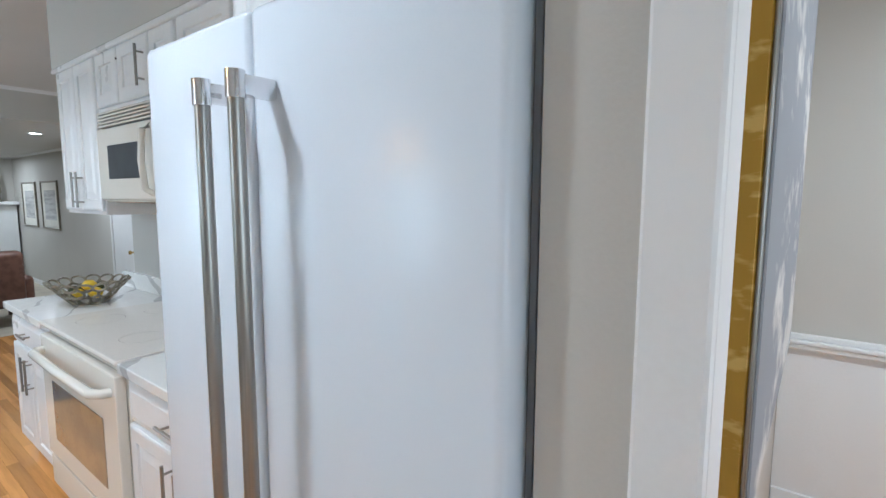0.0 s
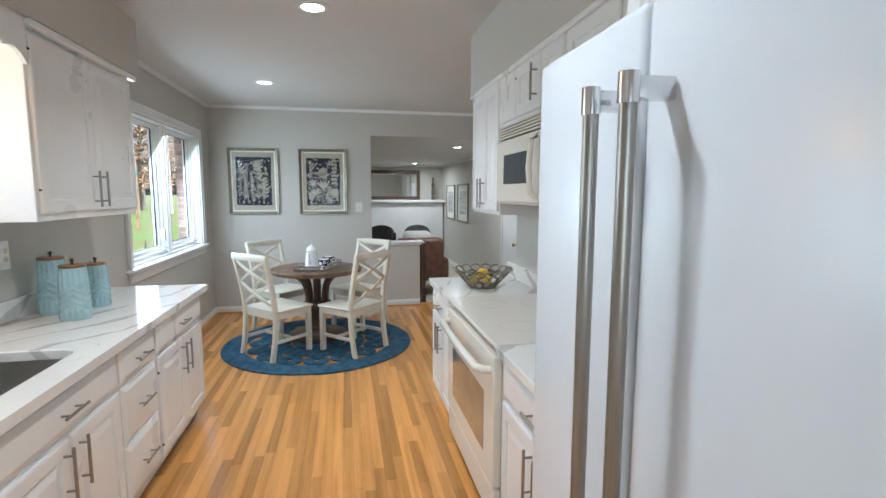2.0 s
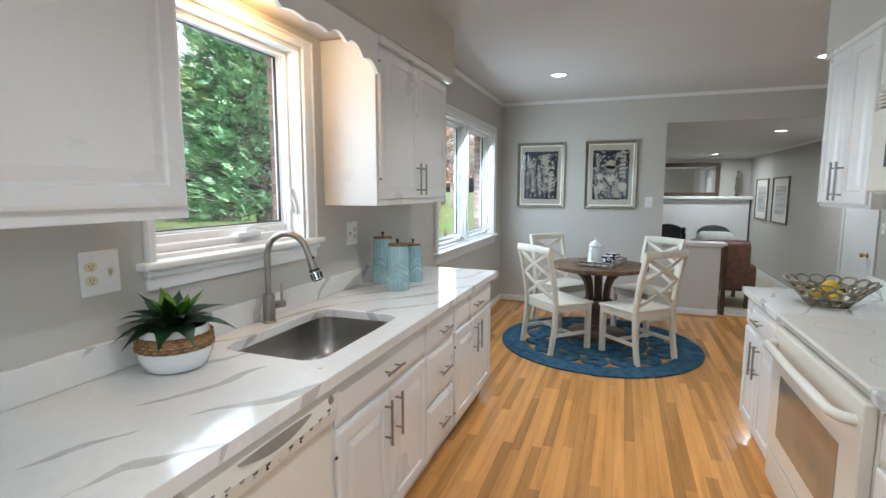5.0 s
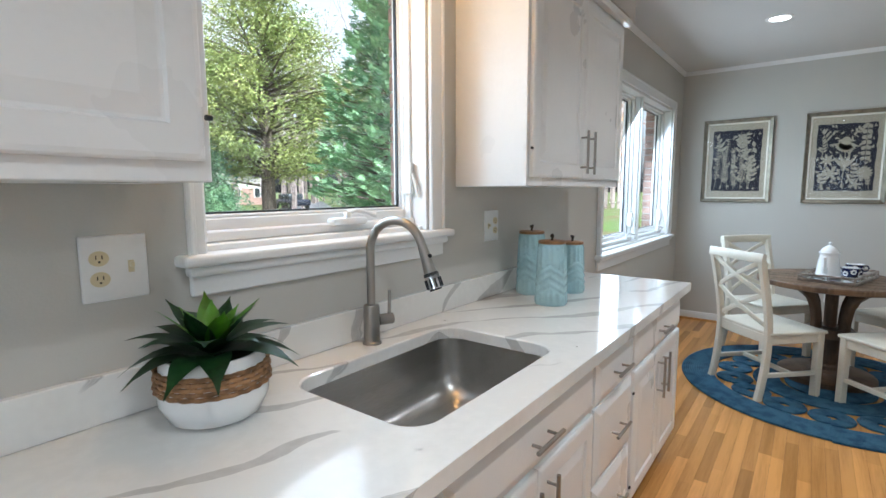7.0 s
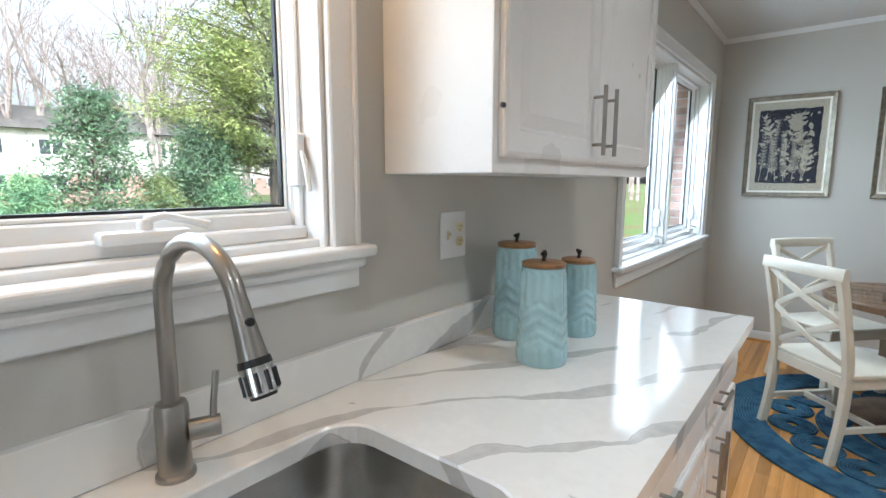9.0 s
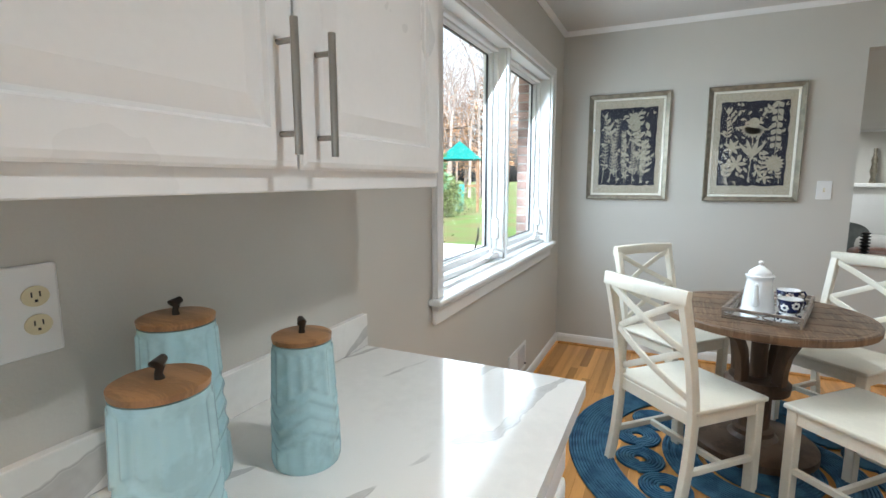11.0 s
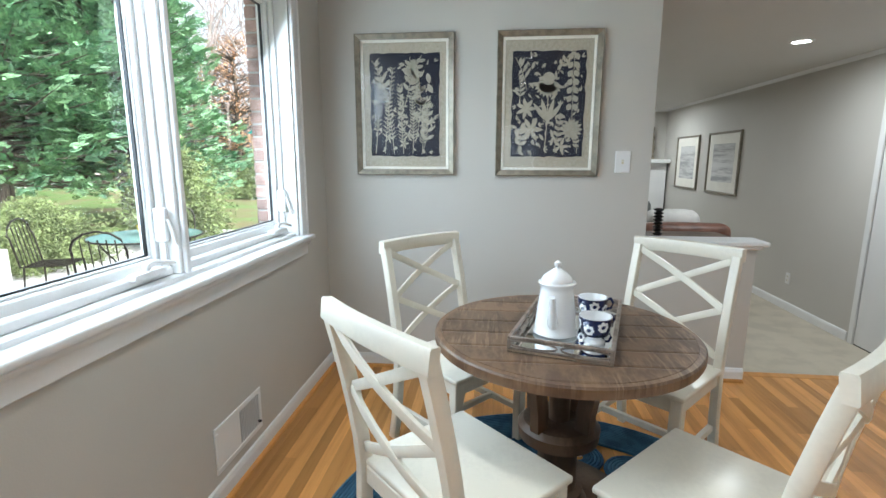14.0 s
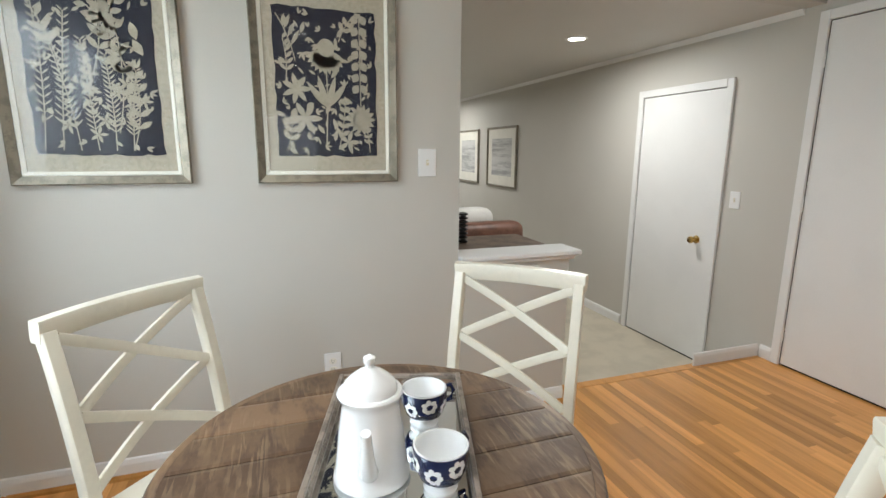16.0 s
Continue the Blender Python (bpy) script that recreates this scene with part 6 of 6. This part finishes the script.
for s in (-1, 1):
    bm = bmesh.new()
    box(bm, -0.75, 0.15, s * 0.46 - 0.08, s * 0.46 + 0.08, 0.26, 0.66, 0.07, 4)
    part("arm", bm, LEATHER, arm, "", 50)
    for sx in (-0.68, 0.22):
        part("leg", cube(sx - 0.025, sx + 0.025, s * 0.4 - 0.025, s * 0.4 + 0.025, 0, 0.27), TABLEDARK, arm)
pil = solid("pillow", cube(-8.6, -8.3, 1.98, 2.5, 0.62, 0.86, bevel=0.1, seg=4), FABRICW, "white throw pillow on the leather chair", "pillow", smooth=60)
pil.location.z = 0
wall_plate(pose(-8.75, 3.64, 0.08), 0.08, 0.125, [("outlet", 0, 0.022), ("outlet", 0, -0.022)], "white wall outlet in the living room", "wall outlet")


# ---- outside ----
GZ = -0.22
structure("ground", [(-400, 400, -500, -1.2, GZ - 0.5, GZ), (-400, -16, -1.2, 300, GZ - 0.5, GZ), (-16, 400, 4.2, 300, GZ - 0.5, GZ), (3.6, 400, -1.2, 4.2, GZ - 0.5, GZ)], GRASS, "lawn with fallen leaves", "ground")
structure("patio", [(-13.5, -2.5, -6.9, -1.2, GZ, GZ + 0.012)], PAVE, "pale concrete patio slab", "patio")
structure("road", [(-60, 60, -31.5, -25.0, GZ, GZ + 0.015)], ASPHALT, "grey asphalt street", "road")
drive = structure("driveway", [(-2.4, 2.4, 31.5, 80, 0, 0.012)], ASPHALT, "grey asphalt driveway", "road")
drive.matrix_basis = pose(-0.8, 0.3, GZ, 0, 0, 142.8)
structure("kerb", [(-60, 60, -25.0, -24.8, GZ, GZ + 0.13), (-60, 60, -31.7, -31.5, GZ, GZ + 0.13)], PAVE, "pale concrete kerb", "kerb")

# brick veneer beside the windows
bw = thing("brick_wall", pose(0, 0, 0), "weathered red brick outer wall", "brick wall", kind="structure")
bm = bmesh.new()
for x0, x1 in ((W1[0] - 0.62, W1[0] - 0.075), (W2[0] - 0.8, W2[0] - 0.055)):
    box(bm, x0, x1 - 0.006, -0.962, -0.861, 0.0, 2.75)
part("mortar", bm, MORTAR, bw)
bmesh_b = bmesh.new()
box(bmesh_b, -0.1, 0.1, -0.052, 0.052, -0.0285, 0.0285, 0.003)
bme = bpy.data.meshes.new("brick")
bmesh_b.to_mesh(bme)
bmesh_b.free()
bme.materials.append(BRICK)
for xe, z0, z1 in ((W1[0] - 0.075, 1.1, 2.4), (W2[0] - 0.055, 0.85, 2.4)):
    r_ = 0
    z = z0
    while z < z1:
        for k in range(2):
            o = new("brick", bme)
            o.location = (xe - (0.1 if r_ % 2 == 0 else 0.05) - 0.21 * k, -0.914, z)
            if r_ % 2 and k == 0:
                o.scale = (0.5, 1, 1)
            o.parent = bw
        z += 0.068
        r_ += 1


def clump_tree(name, x, y, h, layers, material, label, category, size, seed, bare=0.0, trunk_r=0.2, per=6, droop=0.5):
    """A trunk with limbs, and a crown of many small leaf sprays. layers: (height share, radius)."""
    r_ = random.Random(seed)
    t = thing(name, pose(x, y, GZ), label, category)
    bm = bmesh.new()
    tube(bm, [(0, 0, 0), (0.05, 0.03, h * 0.3), (-0.04, 0.05, h * 0.6), (0, 0, h * 0.95)], [trunk_r, trunk_r * 0.8, trunk_r * 0.5, trunk_r * 0.1], 10)
    tips = []
    for hs, rad, n in layers:
        for i in range(n):
            a = r_.uniform(0, 2 * math.pi)
            ln = rad * r_.uniform(0.55, 1.1)
            z = h * (hs + r_.uniform(-0.03, 0.03))
            b0 = Vector((0, 0, z - ln * 0.25))
            e = Vector((math.cos(a) * ln, math.sin(a) * ln, z + ln * r_.uniform(-0.2, 0.25) * (1 - droop)))
            tube(bm, [b0, b0.lerp(e, 0.5) + Vector((0, 0, 0.06 * ln)), e], [trunk_r * 0.22, trunk_r * 0.12, trunk_r * 0.04], 5)
            tips.append((b0, e))
    part("trunk", bm, BARK, t)
    V, F = [], []
    for b0, e in tips:
        d = (e - b0)
        for k in range(per):
            u = r_.uniform(0.35, 1.05)
            c = b0 + d * u + Vector((r_.gauss(0, 1), r_.gauss(0, 1), r_.gauss(0, 0.7))) * size * 1.6
            for q in range(3):
                p = c + Vector((r_.gauss(0, 1), r_.gauss(0, 1), r_.gauss(0, 1))) * size * 0.55
                out = Vector((d.x, d.y, 0)).normalized()
                ax = (out * r_.uniform(0.3, 1) + Vector((r_.uniform(-1, 1), r_.uniform(-1, 1), r_.uniform(-0.9, 0.8)))).normalized()
                sd = ax.cross(Vector((r_.uniform(-1, 1), r_.uniform(-1, 1), r_.uniform(-1, 1)))).normalized()
                L, w = size * r_.uniform(0.7, 1.3), size * r_.uniform(0.11, 0.24)
                nrm = ax.cross(sd) * w * 0.5
                i0 = len(V)
                V += [p, p + ax * L * 0.5 + sd * w + nrm, p + ax * L, p + ax * L * 0.5 - sd * w + nrm]
                F += [(i0, i0 + 1, i0 + 2), (i0, i0 + 2, i0 + 3)]
    me = bpy.data.meshes.new("crown")
    me.from_pydata([tuple(v) for v in V], [], F)
    me.materials.append(material)
    o = new("crown", me)
    o.parent = t
    o["kind"] = "stuff"
    return t


def conifer(name, x, y, h, radius, label, seed, limbs=300, tufts=30):
    """A cypress: limbs swept out in tiers, each carrying flat feathery fans of needles that thin towards its tip."""
    r_ = random.Random(seed)
    t = thing(name, pose(x, y, GZ), label, "tree")
    bm = bmesh.new()
    tube(bm, [(0, 0, 0), (0.06, 0.02, h * 0.3), (-0.03, 0.04, h * 0.65), (0, 0, h * 0.98)], [0.26, 0.2, 0.11, 0.02], 10)
    V, F = [], []
    for k in range(limbs):
        u = (k + r_.random()) / limbs
        a = k * 2.39996 + r_.uniform(-0.3, 0.3)
        z = h * (0.1 + 0.86 * u)
        ln = radius * (1 - 0.9 * u ** 1.3) * r_.uniform(0.68, 1.12)
        out, side = Vector((math.cos(a), math.sin(a), 0)), Vector((-math.sin(a), math.cos(a), 0))
        root = Vector((0, 0, z))
        lift = r_.uniform(-0.05, 0.28)
        tip = root + out * ln + Vector((0, 0, ln * lift))
        tube(bm, [root, root.lerp(tip, 0.5) + Vector((0, 0, -0.05 * ln)), tip], [0.045, 0.025, 0.006], 5)
        for q in range(tufts):
            w = 1 - 0.72 * r_.random() ** 1.6
            spread = ln * 0.34 * (1.15 - w)
            c = root.lerp(tip, w) + side * r_.gauss(0, 0.6) * spread + Vector((0, 0, r_.gauss(0, 0.11) - 0.1 * ln * w * (1 - w)))
            aim = (out * r_.uniform(0.7, 1.2) + side * r_.gauss(0, 0.55) + Vector((0, 0, r_.uniform(-0.1, 0.75)))).normalized()
            flat = aim.cross(Vector((r_.gauss(0, 0.7), r_.gauss(0, 0.7), 1))).normalized()
            L = r_.uniform(0.2, 0.36)
            for m in range(9):
                v = m / 8
                s_ = 1 if m % 2 else -1
                p = c + aim * L * v * 0.85
                ax = (aim + flat * s_ * (0.85 - 0.5 * v) + Vector((0, 0, r_.gauss(0, 0.14)))).normalized()
                n_ = ax.cross(flat).cross(ax).normalized() * (0.02 + 0.012 * (1 - v))
                ll = L * (0.52 - 0.24 * v)
                i0 = len(V)
                V += [p - n_ * 0.4, p + ax * ll * 0.55 + n_, p + ax * ll, p + ax * ll * 0.5 - n_]
                F.append((i0, i0 + 1, i0 + 2, i0 + 3))
    part("trunk", bm, BARK, t)
    me = bpy.data.meshes.new("crown")
    me.from_pydata([tuple(v) for v in V], [], F)
    me.materials.append(CONIFER)
    o = new("crown", me)
    o.parent = t
    o["kind"] = "stuff"
    return t


cypress = conifer("conifer", -12.2, -9.7, 10.5, 3.1, "broad green cypress with feathery swept fronds", 1, 430, 34)
c2 = copy_thing(cypress, pose(-14.3, -8.5, GZ, 0, 0, 130))
c2.scale = (0.85, 0.85, 0.9)
dec = [(0.24, 3.4, 22), (0.33, 5.0, 28), (0.45, 5.8, 32), (0.55, 5.6, 32), (0.65, 5.0, 28), (0.75, 3.8, 24), (0.85, 2.8, 18), (0.94, 1.5, 12)]
shade = clump_tree("shade_tree", -16.9, -24.6, 13.0, dec, DECID, "tall green deciduous tree turning yellow", "tree", 0.2, 2, trunk_r=0.34, per=85, droop=0.0)
shade.scale = (1.25, 1.25, 1.0)
ev = [(0.1 + 0.1 * i, 2.6 * (1 - 0.09 * i), 16) for i in range(9)]
clump_tree("evergreen_shrub", -12.2, -23.5, 4.2, ev, EVERGREEN, "large dark evergreen shrub on the lawn", "shrub", 0.22, 3, trunk_r=0.12, per=22)
clump_tree("spruce", -7.5, -22.0, 5.2, ev, EVERGREEN, "young green spruce on the lawn", "tree", 0.2, 4, trunk_r=0.12, per=16)
clump_tree("evergreen_shrub", -21.3, -20.5, 5.5, ev, EVERGREEN, "tall dark green cedar beside the street", "shrub", 0.22, 5, trunk_r=0.12, per=22)
sh = [(0.15 + 0.1 * i, 0.9 * math.sqrt(max(0.05, 1 - (i / 8.2) ** 2)), 18) for i in range(9)]
clump_tree("round_shrub", -9.5, -6.3, 0.9, sh, SHRUB, "clipped round green shrub", "shrub", 0.055, 6, trunk_r=0.04, per=75)
clump_tree("round_shrub", -11.6, -5.5, 1.6, sh, SHRUB, "loose yellow-green shrub by the patio", "shrub", 0.1, 7, trunk_r=0.05, per=26)
clump_tree("maple", -45, -22, 12, dec, ORANGE, "orange autumn maple across the lawn", "tree", 0.3, 8, trunk_r=0.3, per=9)
clump_tree("maple", -54, -19, 13, dec, ORANGE, "orange autumn maple across the lawn", "tree", 0.3, 9, trunk_r=0.3, per=9)
for i, (x, y, s) in enumerate(((-5, -20.5, 10), (-9.5, -21.5, 11), (-12.6, -22.0, 12), (-22, -22, 13), (-25, -13, 14), (-22, -9.0, 15))):
    clump_tree("hedge_shrub", x, y, 1.7, sh, SHRUB if i % 2 else CONIFER, "low loose garden shrub", "shrub", 0.12, s, trunk_r=0.05, per=14)

# bare woods
rb = random.Random(21)
V, F = [], []


def twig(p, d, ln, r, depth):
    q = p + d * ln
    s = d.cross(Vector((0.3, 0.9, 0.2))).normalized()
    t_ = s.cross(d)
    i0 = len(V)
    for c, rr_ in ((p, r), (q, r * 0.62)):
        for k in range(4):
            a = k * math.pi / 2
            V.append(tuple(c + (s * math.cos(a) + t_ * math.sin(a)) * rr_))
    for k in range(4):
        F.append((i0 + k, i0 + (k + 1) % 4, i0 + 4 + (k + 1) % 4, i0 + 4 + k))
    if depth:
        for _ in range(3 if depth > 1 else 2):
            nd = (d + Vector((rb.uniform(-1, 1), rb.uniform(-1, 1), rb.uniform(-0.3, 0.7))) * 0.65).normalized()
            twig(p.lerp(q, rb.uniform(0.55, 1.0)), nd, ln * rb.uniform(0.5, 0.72), r * 0.5, depth - 1)


for i in range(190):
    a = radians(rb.uniform(196, 292))
    dist = rb.uniform(42, 85)
    twig(Vector((math.cos(a) * dist, math.sin(a) * dist, GZ)), Vector((rb.uniform(-0.06, 0.06), rb.uniform(-0.06, 0.06), 1)).normalized(), rb.uniform(6, 10), rb.uniform(0.14, 0.3), 5)
me = bpy.data.meshes.new("bare_woods")
me.from_pydata(V, [], F)
me.materials.append(BAREBARK)
tagged(new("bare_woods", me), "leafless pale winter woods behind the houses", "woods", kind="stuff")


def house(x, y, w, d, h, turn, wallm, label):
    hs = thing("house", pose(x, y, GZ, 0, 0, turn), label, "house")
    part("wall", cube(-w / 2, w / 2, -d / 2, d / 2, 0, h), wallm, hs)
    part("brick_base", cube(-w / 2 - 0.05, w / 2 + 0.05, -d / 2 - 0.05, d / 2 + 0.05, 0, h * 0.4), BRICK, hs, "red brick lower storey")
    bm = bmesh.new()
    v = [bm.verts.new(c) for c in ((-w / 2 - 0.5, -d / 2 - 0.6, h), (w / 2 + 0.5, -d / 2 - 0.6, h), (w / 2 + 0.5, d / 2 + 0.6, h), (-w / 2 - 0.5, d / 2 + 0.6, h), (-w / 2 - 0.5, 0, h + 2), (w / 2 + 0.5, 0, h + 2))]
    for f in ((0, 1, 5, 4), (2, 3, 4, 5), (0, 4, 3), (1, 2, 5), (0, 3, 2, 1)):
        bm.faces.new([v[k] for k in f])
    part("roof", bm, ROOFM, hs, "dark shingle roof")
    for k in range(4):
        for z0 in (0.9, 3.4):
            xx = -w / 2 + w * (k + 0.5) / 4
            wn_ = part("window", cube(xx - 0.75, xx + 0.75, d / 2 + 0.02, d / 2 + 0.1, z0, z0 + 1.2), WHITE, hs, "white framed window")
            for s in (-1, 1):
                part("pane", cube(xx + s * 0.36 - 0.3, xx + s * 0.36 + 0.3, d / 2 + 0.09, d / 2 + 0.115, z0 + 0.08, z0 + 1.12), PANEDARK, wn_)


house(-13.5, -47, 13, 8, 5.2, -12, SIDING, "two-storey cream and brick house across the street")
house(-33, -60, 12, 8, 5.0, -25, SIDING, "distant brick house by the driveway")
cr = thing("car", pose(-28.4, -38.5, GZ + 0.012, 0, 0, 80), "dark parked saloon car on the driveway", "car")
part("body", cube(-2.2, 2.2, -0.88, 0.88, 0.3, 0.9, bevel=0.18, seg=3), CARP, cr, "", 50)
part("cabin", cube(-1.3, 1.0, -0.75, 0.75, 0.85, 1.42, bevel=0.22, seg=3), PANEDARK, cr, "dark glazed cabin", 50)
for sx in (-1.4, 1.4):
    for sy in (-0.85, 0.85):
        bm = bmesh.new()
        tube(bm, [(sx, sy - 0.1, 0.32), (sx, sy + 0.1, 0.32)], 0.32, 16)
        wh = part("wheel", bm, BLACK, cr, "", 40)
        bm = bmesh.new()
        tube(bm, [(sx, sy - 0.11, 0.32), (sx, sy + 0.11, 0.32)], 0.19, 12)
        part("rim", bm, STEEL, wh, "", 40)

# patio set
ptb = thing("patio_table", pose(-8.32, -3.6, GZ + 0.012), "round glass and iron patio table", "table")
bm = bmesh.new()
lathe(bm, [(0.0, 0.7), (0.58, 0.7), (0.58, 0.712), (0.0, 0.712)], 36)
part("glass_top", bm, mat("green_glass_top", (0.25, 0.42, 0.4), 0.06, var=0.03, bump=0.0), ptb, "pale green glass top")
bm = bmesh.new()
tube(bm, [(0.585 * math.cos(2 * math.pi * i / 36), 0.585 * math.sin(2 * math.pi * i / 36), 0.705) for i in range(36)], 0.012, 6, True)
part("rim", bm, BRONZE, ptb)
for a in (45, 135, 225, 315):
    bm = bmesh.new()
    c_, s_ = math.cos(radians(a)), math.sin(radians(a))
    tube(bm, [(0.5 * c_, 0.5 * s_, 0.7), (0.3 * c_, 0.3 * s_, 0.4), (0.45 * c_, 0.45 * s_, 0)], 0.013, 6)
    part("leg", bm, BRONZE, ptb)
for a, dist in ((20, 1.0), (110, 0.95), (200, 1.0), (290, 0.95)):
    c_, s_ = math.cos(radians(a)), math.sin(radians(a))
    ch = thing("patio_chair", pose(-8.32 + dist * c_, -3.6 + dist * s_, GZ + 0.012, 0, 0, a - 90), "black wrought iron patio chair", "chair", "chairs round the patio table")
    bm = bmesh.new()
    for i in range(8):
        box(bm, -0.22 + i * 0.057, -0.2 + i * 0.057, -0.22, 0.22, 0.43, 0.44)
    part("seat", bm, BRONZE, ch)
    bm = bmesh.new()
    tube(bm, [(-0.22, 0.22, 0.43), (-0.22, 0.28, 0.75)] + [(0.22 * math.cos(radians(q)), 0.3, 0.78 + 0.16 * math.sin(radians(q))) for q in range(180, -1, -30)] + [(0.22, 0.28, 0.75), (0.22, 0.22, 0.43)], 0.011, 6)
    for i in range(-2, 3):
        tube(bm, [(i * 0.07, 0.22, 0.43), (i * 0.07, 0.295, 0.86)], 0.006, 5)
    part("backrest", bm, BRONZE, ch)
    for sx in (-0.2, 0.2):
        for sy in (-0.2, 0.2):
            bm = bmesh.new()
            tube(bm, [(sx, sy, 0.43), (sx * 1.12, sy * 1.12, 0)], 0.011, 6)
            part("leg", bm, BRONZE, ch)
pfl = thing("flower_pot", pose(-8.32, -3.6, GZ + 0.724), "small planter of yellow-green leaves on the patio table", "potted plant")
bm = bmesh.new()
lathe(bm, [(0.07, 0), (0.1, 0.12), (0.09, 0.12)], 16)
part("pot", bm, LEMON, pfl, "orange-yellow pot")
bm = bmesh.new()
rf = random.Random(9)
for i in range(60):
    a, e = rf.uniform(0, 6.3), rf.uniform(0.2, 1.4)
    d = Vector((math.cos(a) * math.cos(e), math.sin(a) * math.cos(e), math.sin(e)))
    s = d.cross(Vector((0, 0, 1))).normalized() * 0.025
    b0 = Vector((0, 0, 0.11))
    v = [bm.verts.new(p) for p in (b0, b0 + d * 0.1 + s, b0 + d * 0.2, b0 + d * 0.1 - s)]
    bm.faces.new(v)
part("leaves", bm, SHRUB, pfl)
# low timber fence
fe = thing("fence", pose(-7.3, -4.4, GZ), "low pale timber rail fence by the patio", "fence")
for i in range(6):
    part("post", cube(i * -0.0 - 0.06, 0.06, -0.06 - i * 1.2, 0.06 - i * 1.2, 0, 0.72, bevel=0.01), SIDING, fe)
    if i < 5:
        for z in (0.3, 0.55):
            part("rail", cube(-0.03, 0.03, -1.14 - i * 1.2, -0.06 - i * 1.2, z, z + 0.1, bevel=0.005), SIDING, fe)
# play set
ps = thing("play_set", pose(-26, -10.0, GZ, 0, 0, 20), "timber play set with green canopy and slide", "play set")
for sx in (-0.9, 0.9):
    for sy in (-0.9, 0.9):
        part("post", cube(sx - 0.06, sx + 0.06, sy - 0.06, sy + 0.06, 0, 2.9), PLAYWOOD, ps)
part("deck", cube(-1, 1, -1, 1, 1.3, 1.4), PLAYWOOD, ps)
bm = bmesh.new()
v = [bm.verts.new(c) for c in ((-1.1, -1.1, 2.7), (1.1, -1.1, 2.7), (1.1, 1.1, 2.7), (-1.1, 1.1, 2.7), (-1.1, 0, 3.6), (1.1, 0, 3.6))]
for q in ((0, 1, 5, 4), (2, 3, 4, 5), (0, 4, 3), (1, 2, 5)):
    bm.faces.new([v[k] for k in q])
part("canopy", bm, TEAL, ps, "teal canopy")
bm = bmesh.new()
curve_bar(bm, [(1.0, 0, 1.4), (1.6, 0, 1.0), (2.4, 0, 0.45), (3.0, 0, 0.2)], 0.5, 0.08, (0.5, 0, 0.87))
part("slide", bm, TEAL, ps, "teal slide")
part("swing_beam", cube(-4.5, -1, -0.06, 0.06, 2.3, 2.42), PLAYWOOD, ps)


# ---- oak strip floor ----
floor_ob = thing("floor", pose(0, 0, 0), "honey oak strip floor with satin finish", "floor", kind="structure")
rnd = random.Random(7)
PW = 0.0572
near, rest = [], []
row = 0
y = -0.69
while y < 3.7:
    x = -6.26 + rnd.random() * -0.6
    x = max(x, -6.26)
    while x < 3.0:
        ln = rnd.choice((0.45, 0.6, 0.75, 0.9, 1.1, 1.35, 1.6)) if x > -6.2 else rnd.uniform(0.3, 1.2)
        x1 = min(x + ln, 3.0)
        if x1 - x > 0.02:
            (near if (-0.1 < y < 1.66 and -4.3 < x < -0.4) else rest).append((x, x1, y))
        x = x1
    y += PW
unit = {}


def plank_mesh(ln):
    key = round(ln, 3)
    if key not in unit:
        bm = bmesh.new()
        box(bm, 0.0004, ln - 0.0004, 0.0004, PW - 0.0004, -0.012, 0.0)
        for v in bm.verts:
            if v.co.z > -0.001:
                v.co.z = 0.0
        me = bpy.data.meshes.new("floor_board")
        bm.to_mesh(me)
        bm.free()
        me.materials.append(OAK)
        unit[key] = me
    return unit[key]


for x, x1, y in near[:300]:
    o = new("floor_board", plank_mesh(x1 - x))
    o.location = (x, y, 0)
    o.parent = floor_ob
verts, faces = [], []
for x, x1, y in rest + near[300:]:
    b = len(verts)
    for zz in (-0.012, 0.0):
        verts += [(x + 0.0004, y + 0.0004, zz), (x1 - 0.0004, y + 0.0004, zz), (x1 - 0.0004, y + PW - 0.0004, zz), (x + 0.0004, y + PW - 0.0004, zz)]
    faces += [(b + 4, b + 5, b + 6, b + 7), (b, b + 1, b + 5, b + 4), (b + 1, b + 2, b + 6, b + 5), (b + 2, b + 3, b + 7, b + 6), (b + 3, b, b + 4, b + 7)]
me = bpy.data.meshes.new("floor_boards")
me.from_pydata(verts, [], faces)
me.materials.append(OAK)
o = new("floor_boards", me)
o.parent = floor_ob
o["kind"] = "stuff"
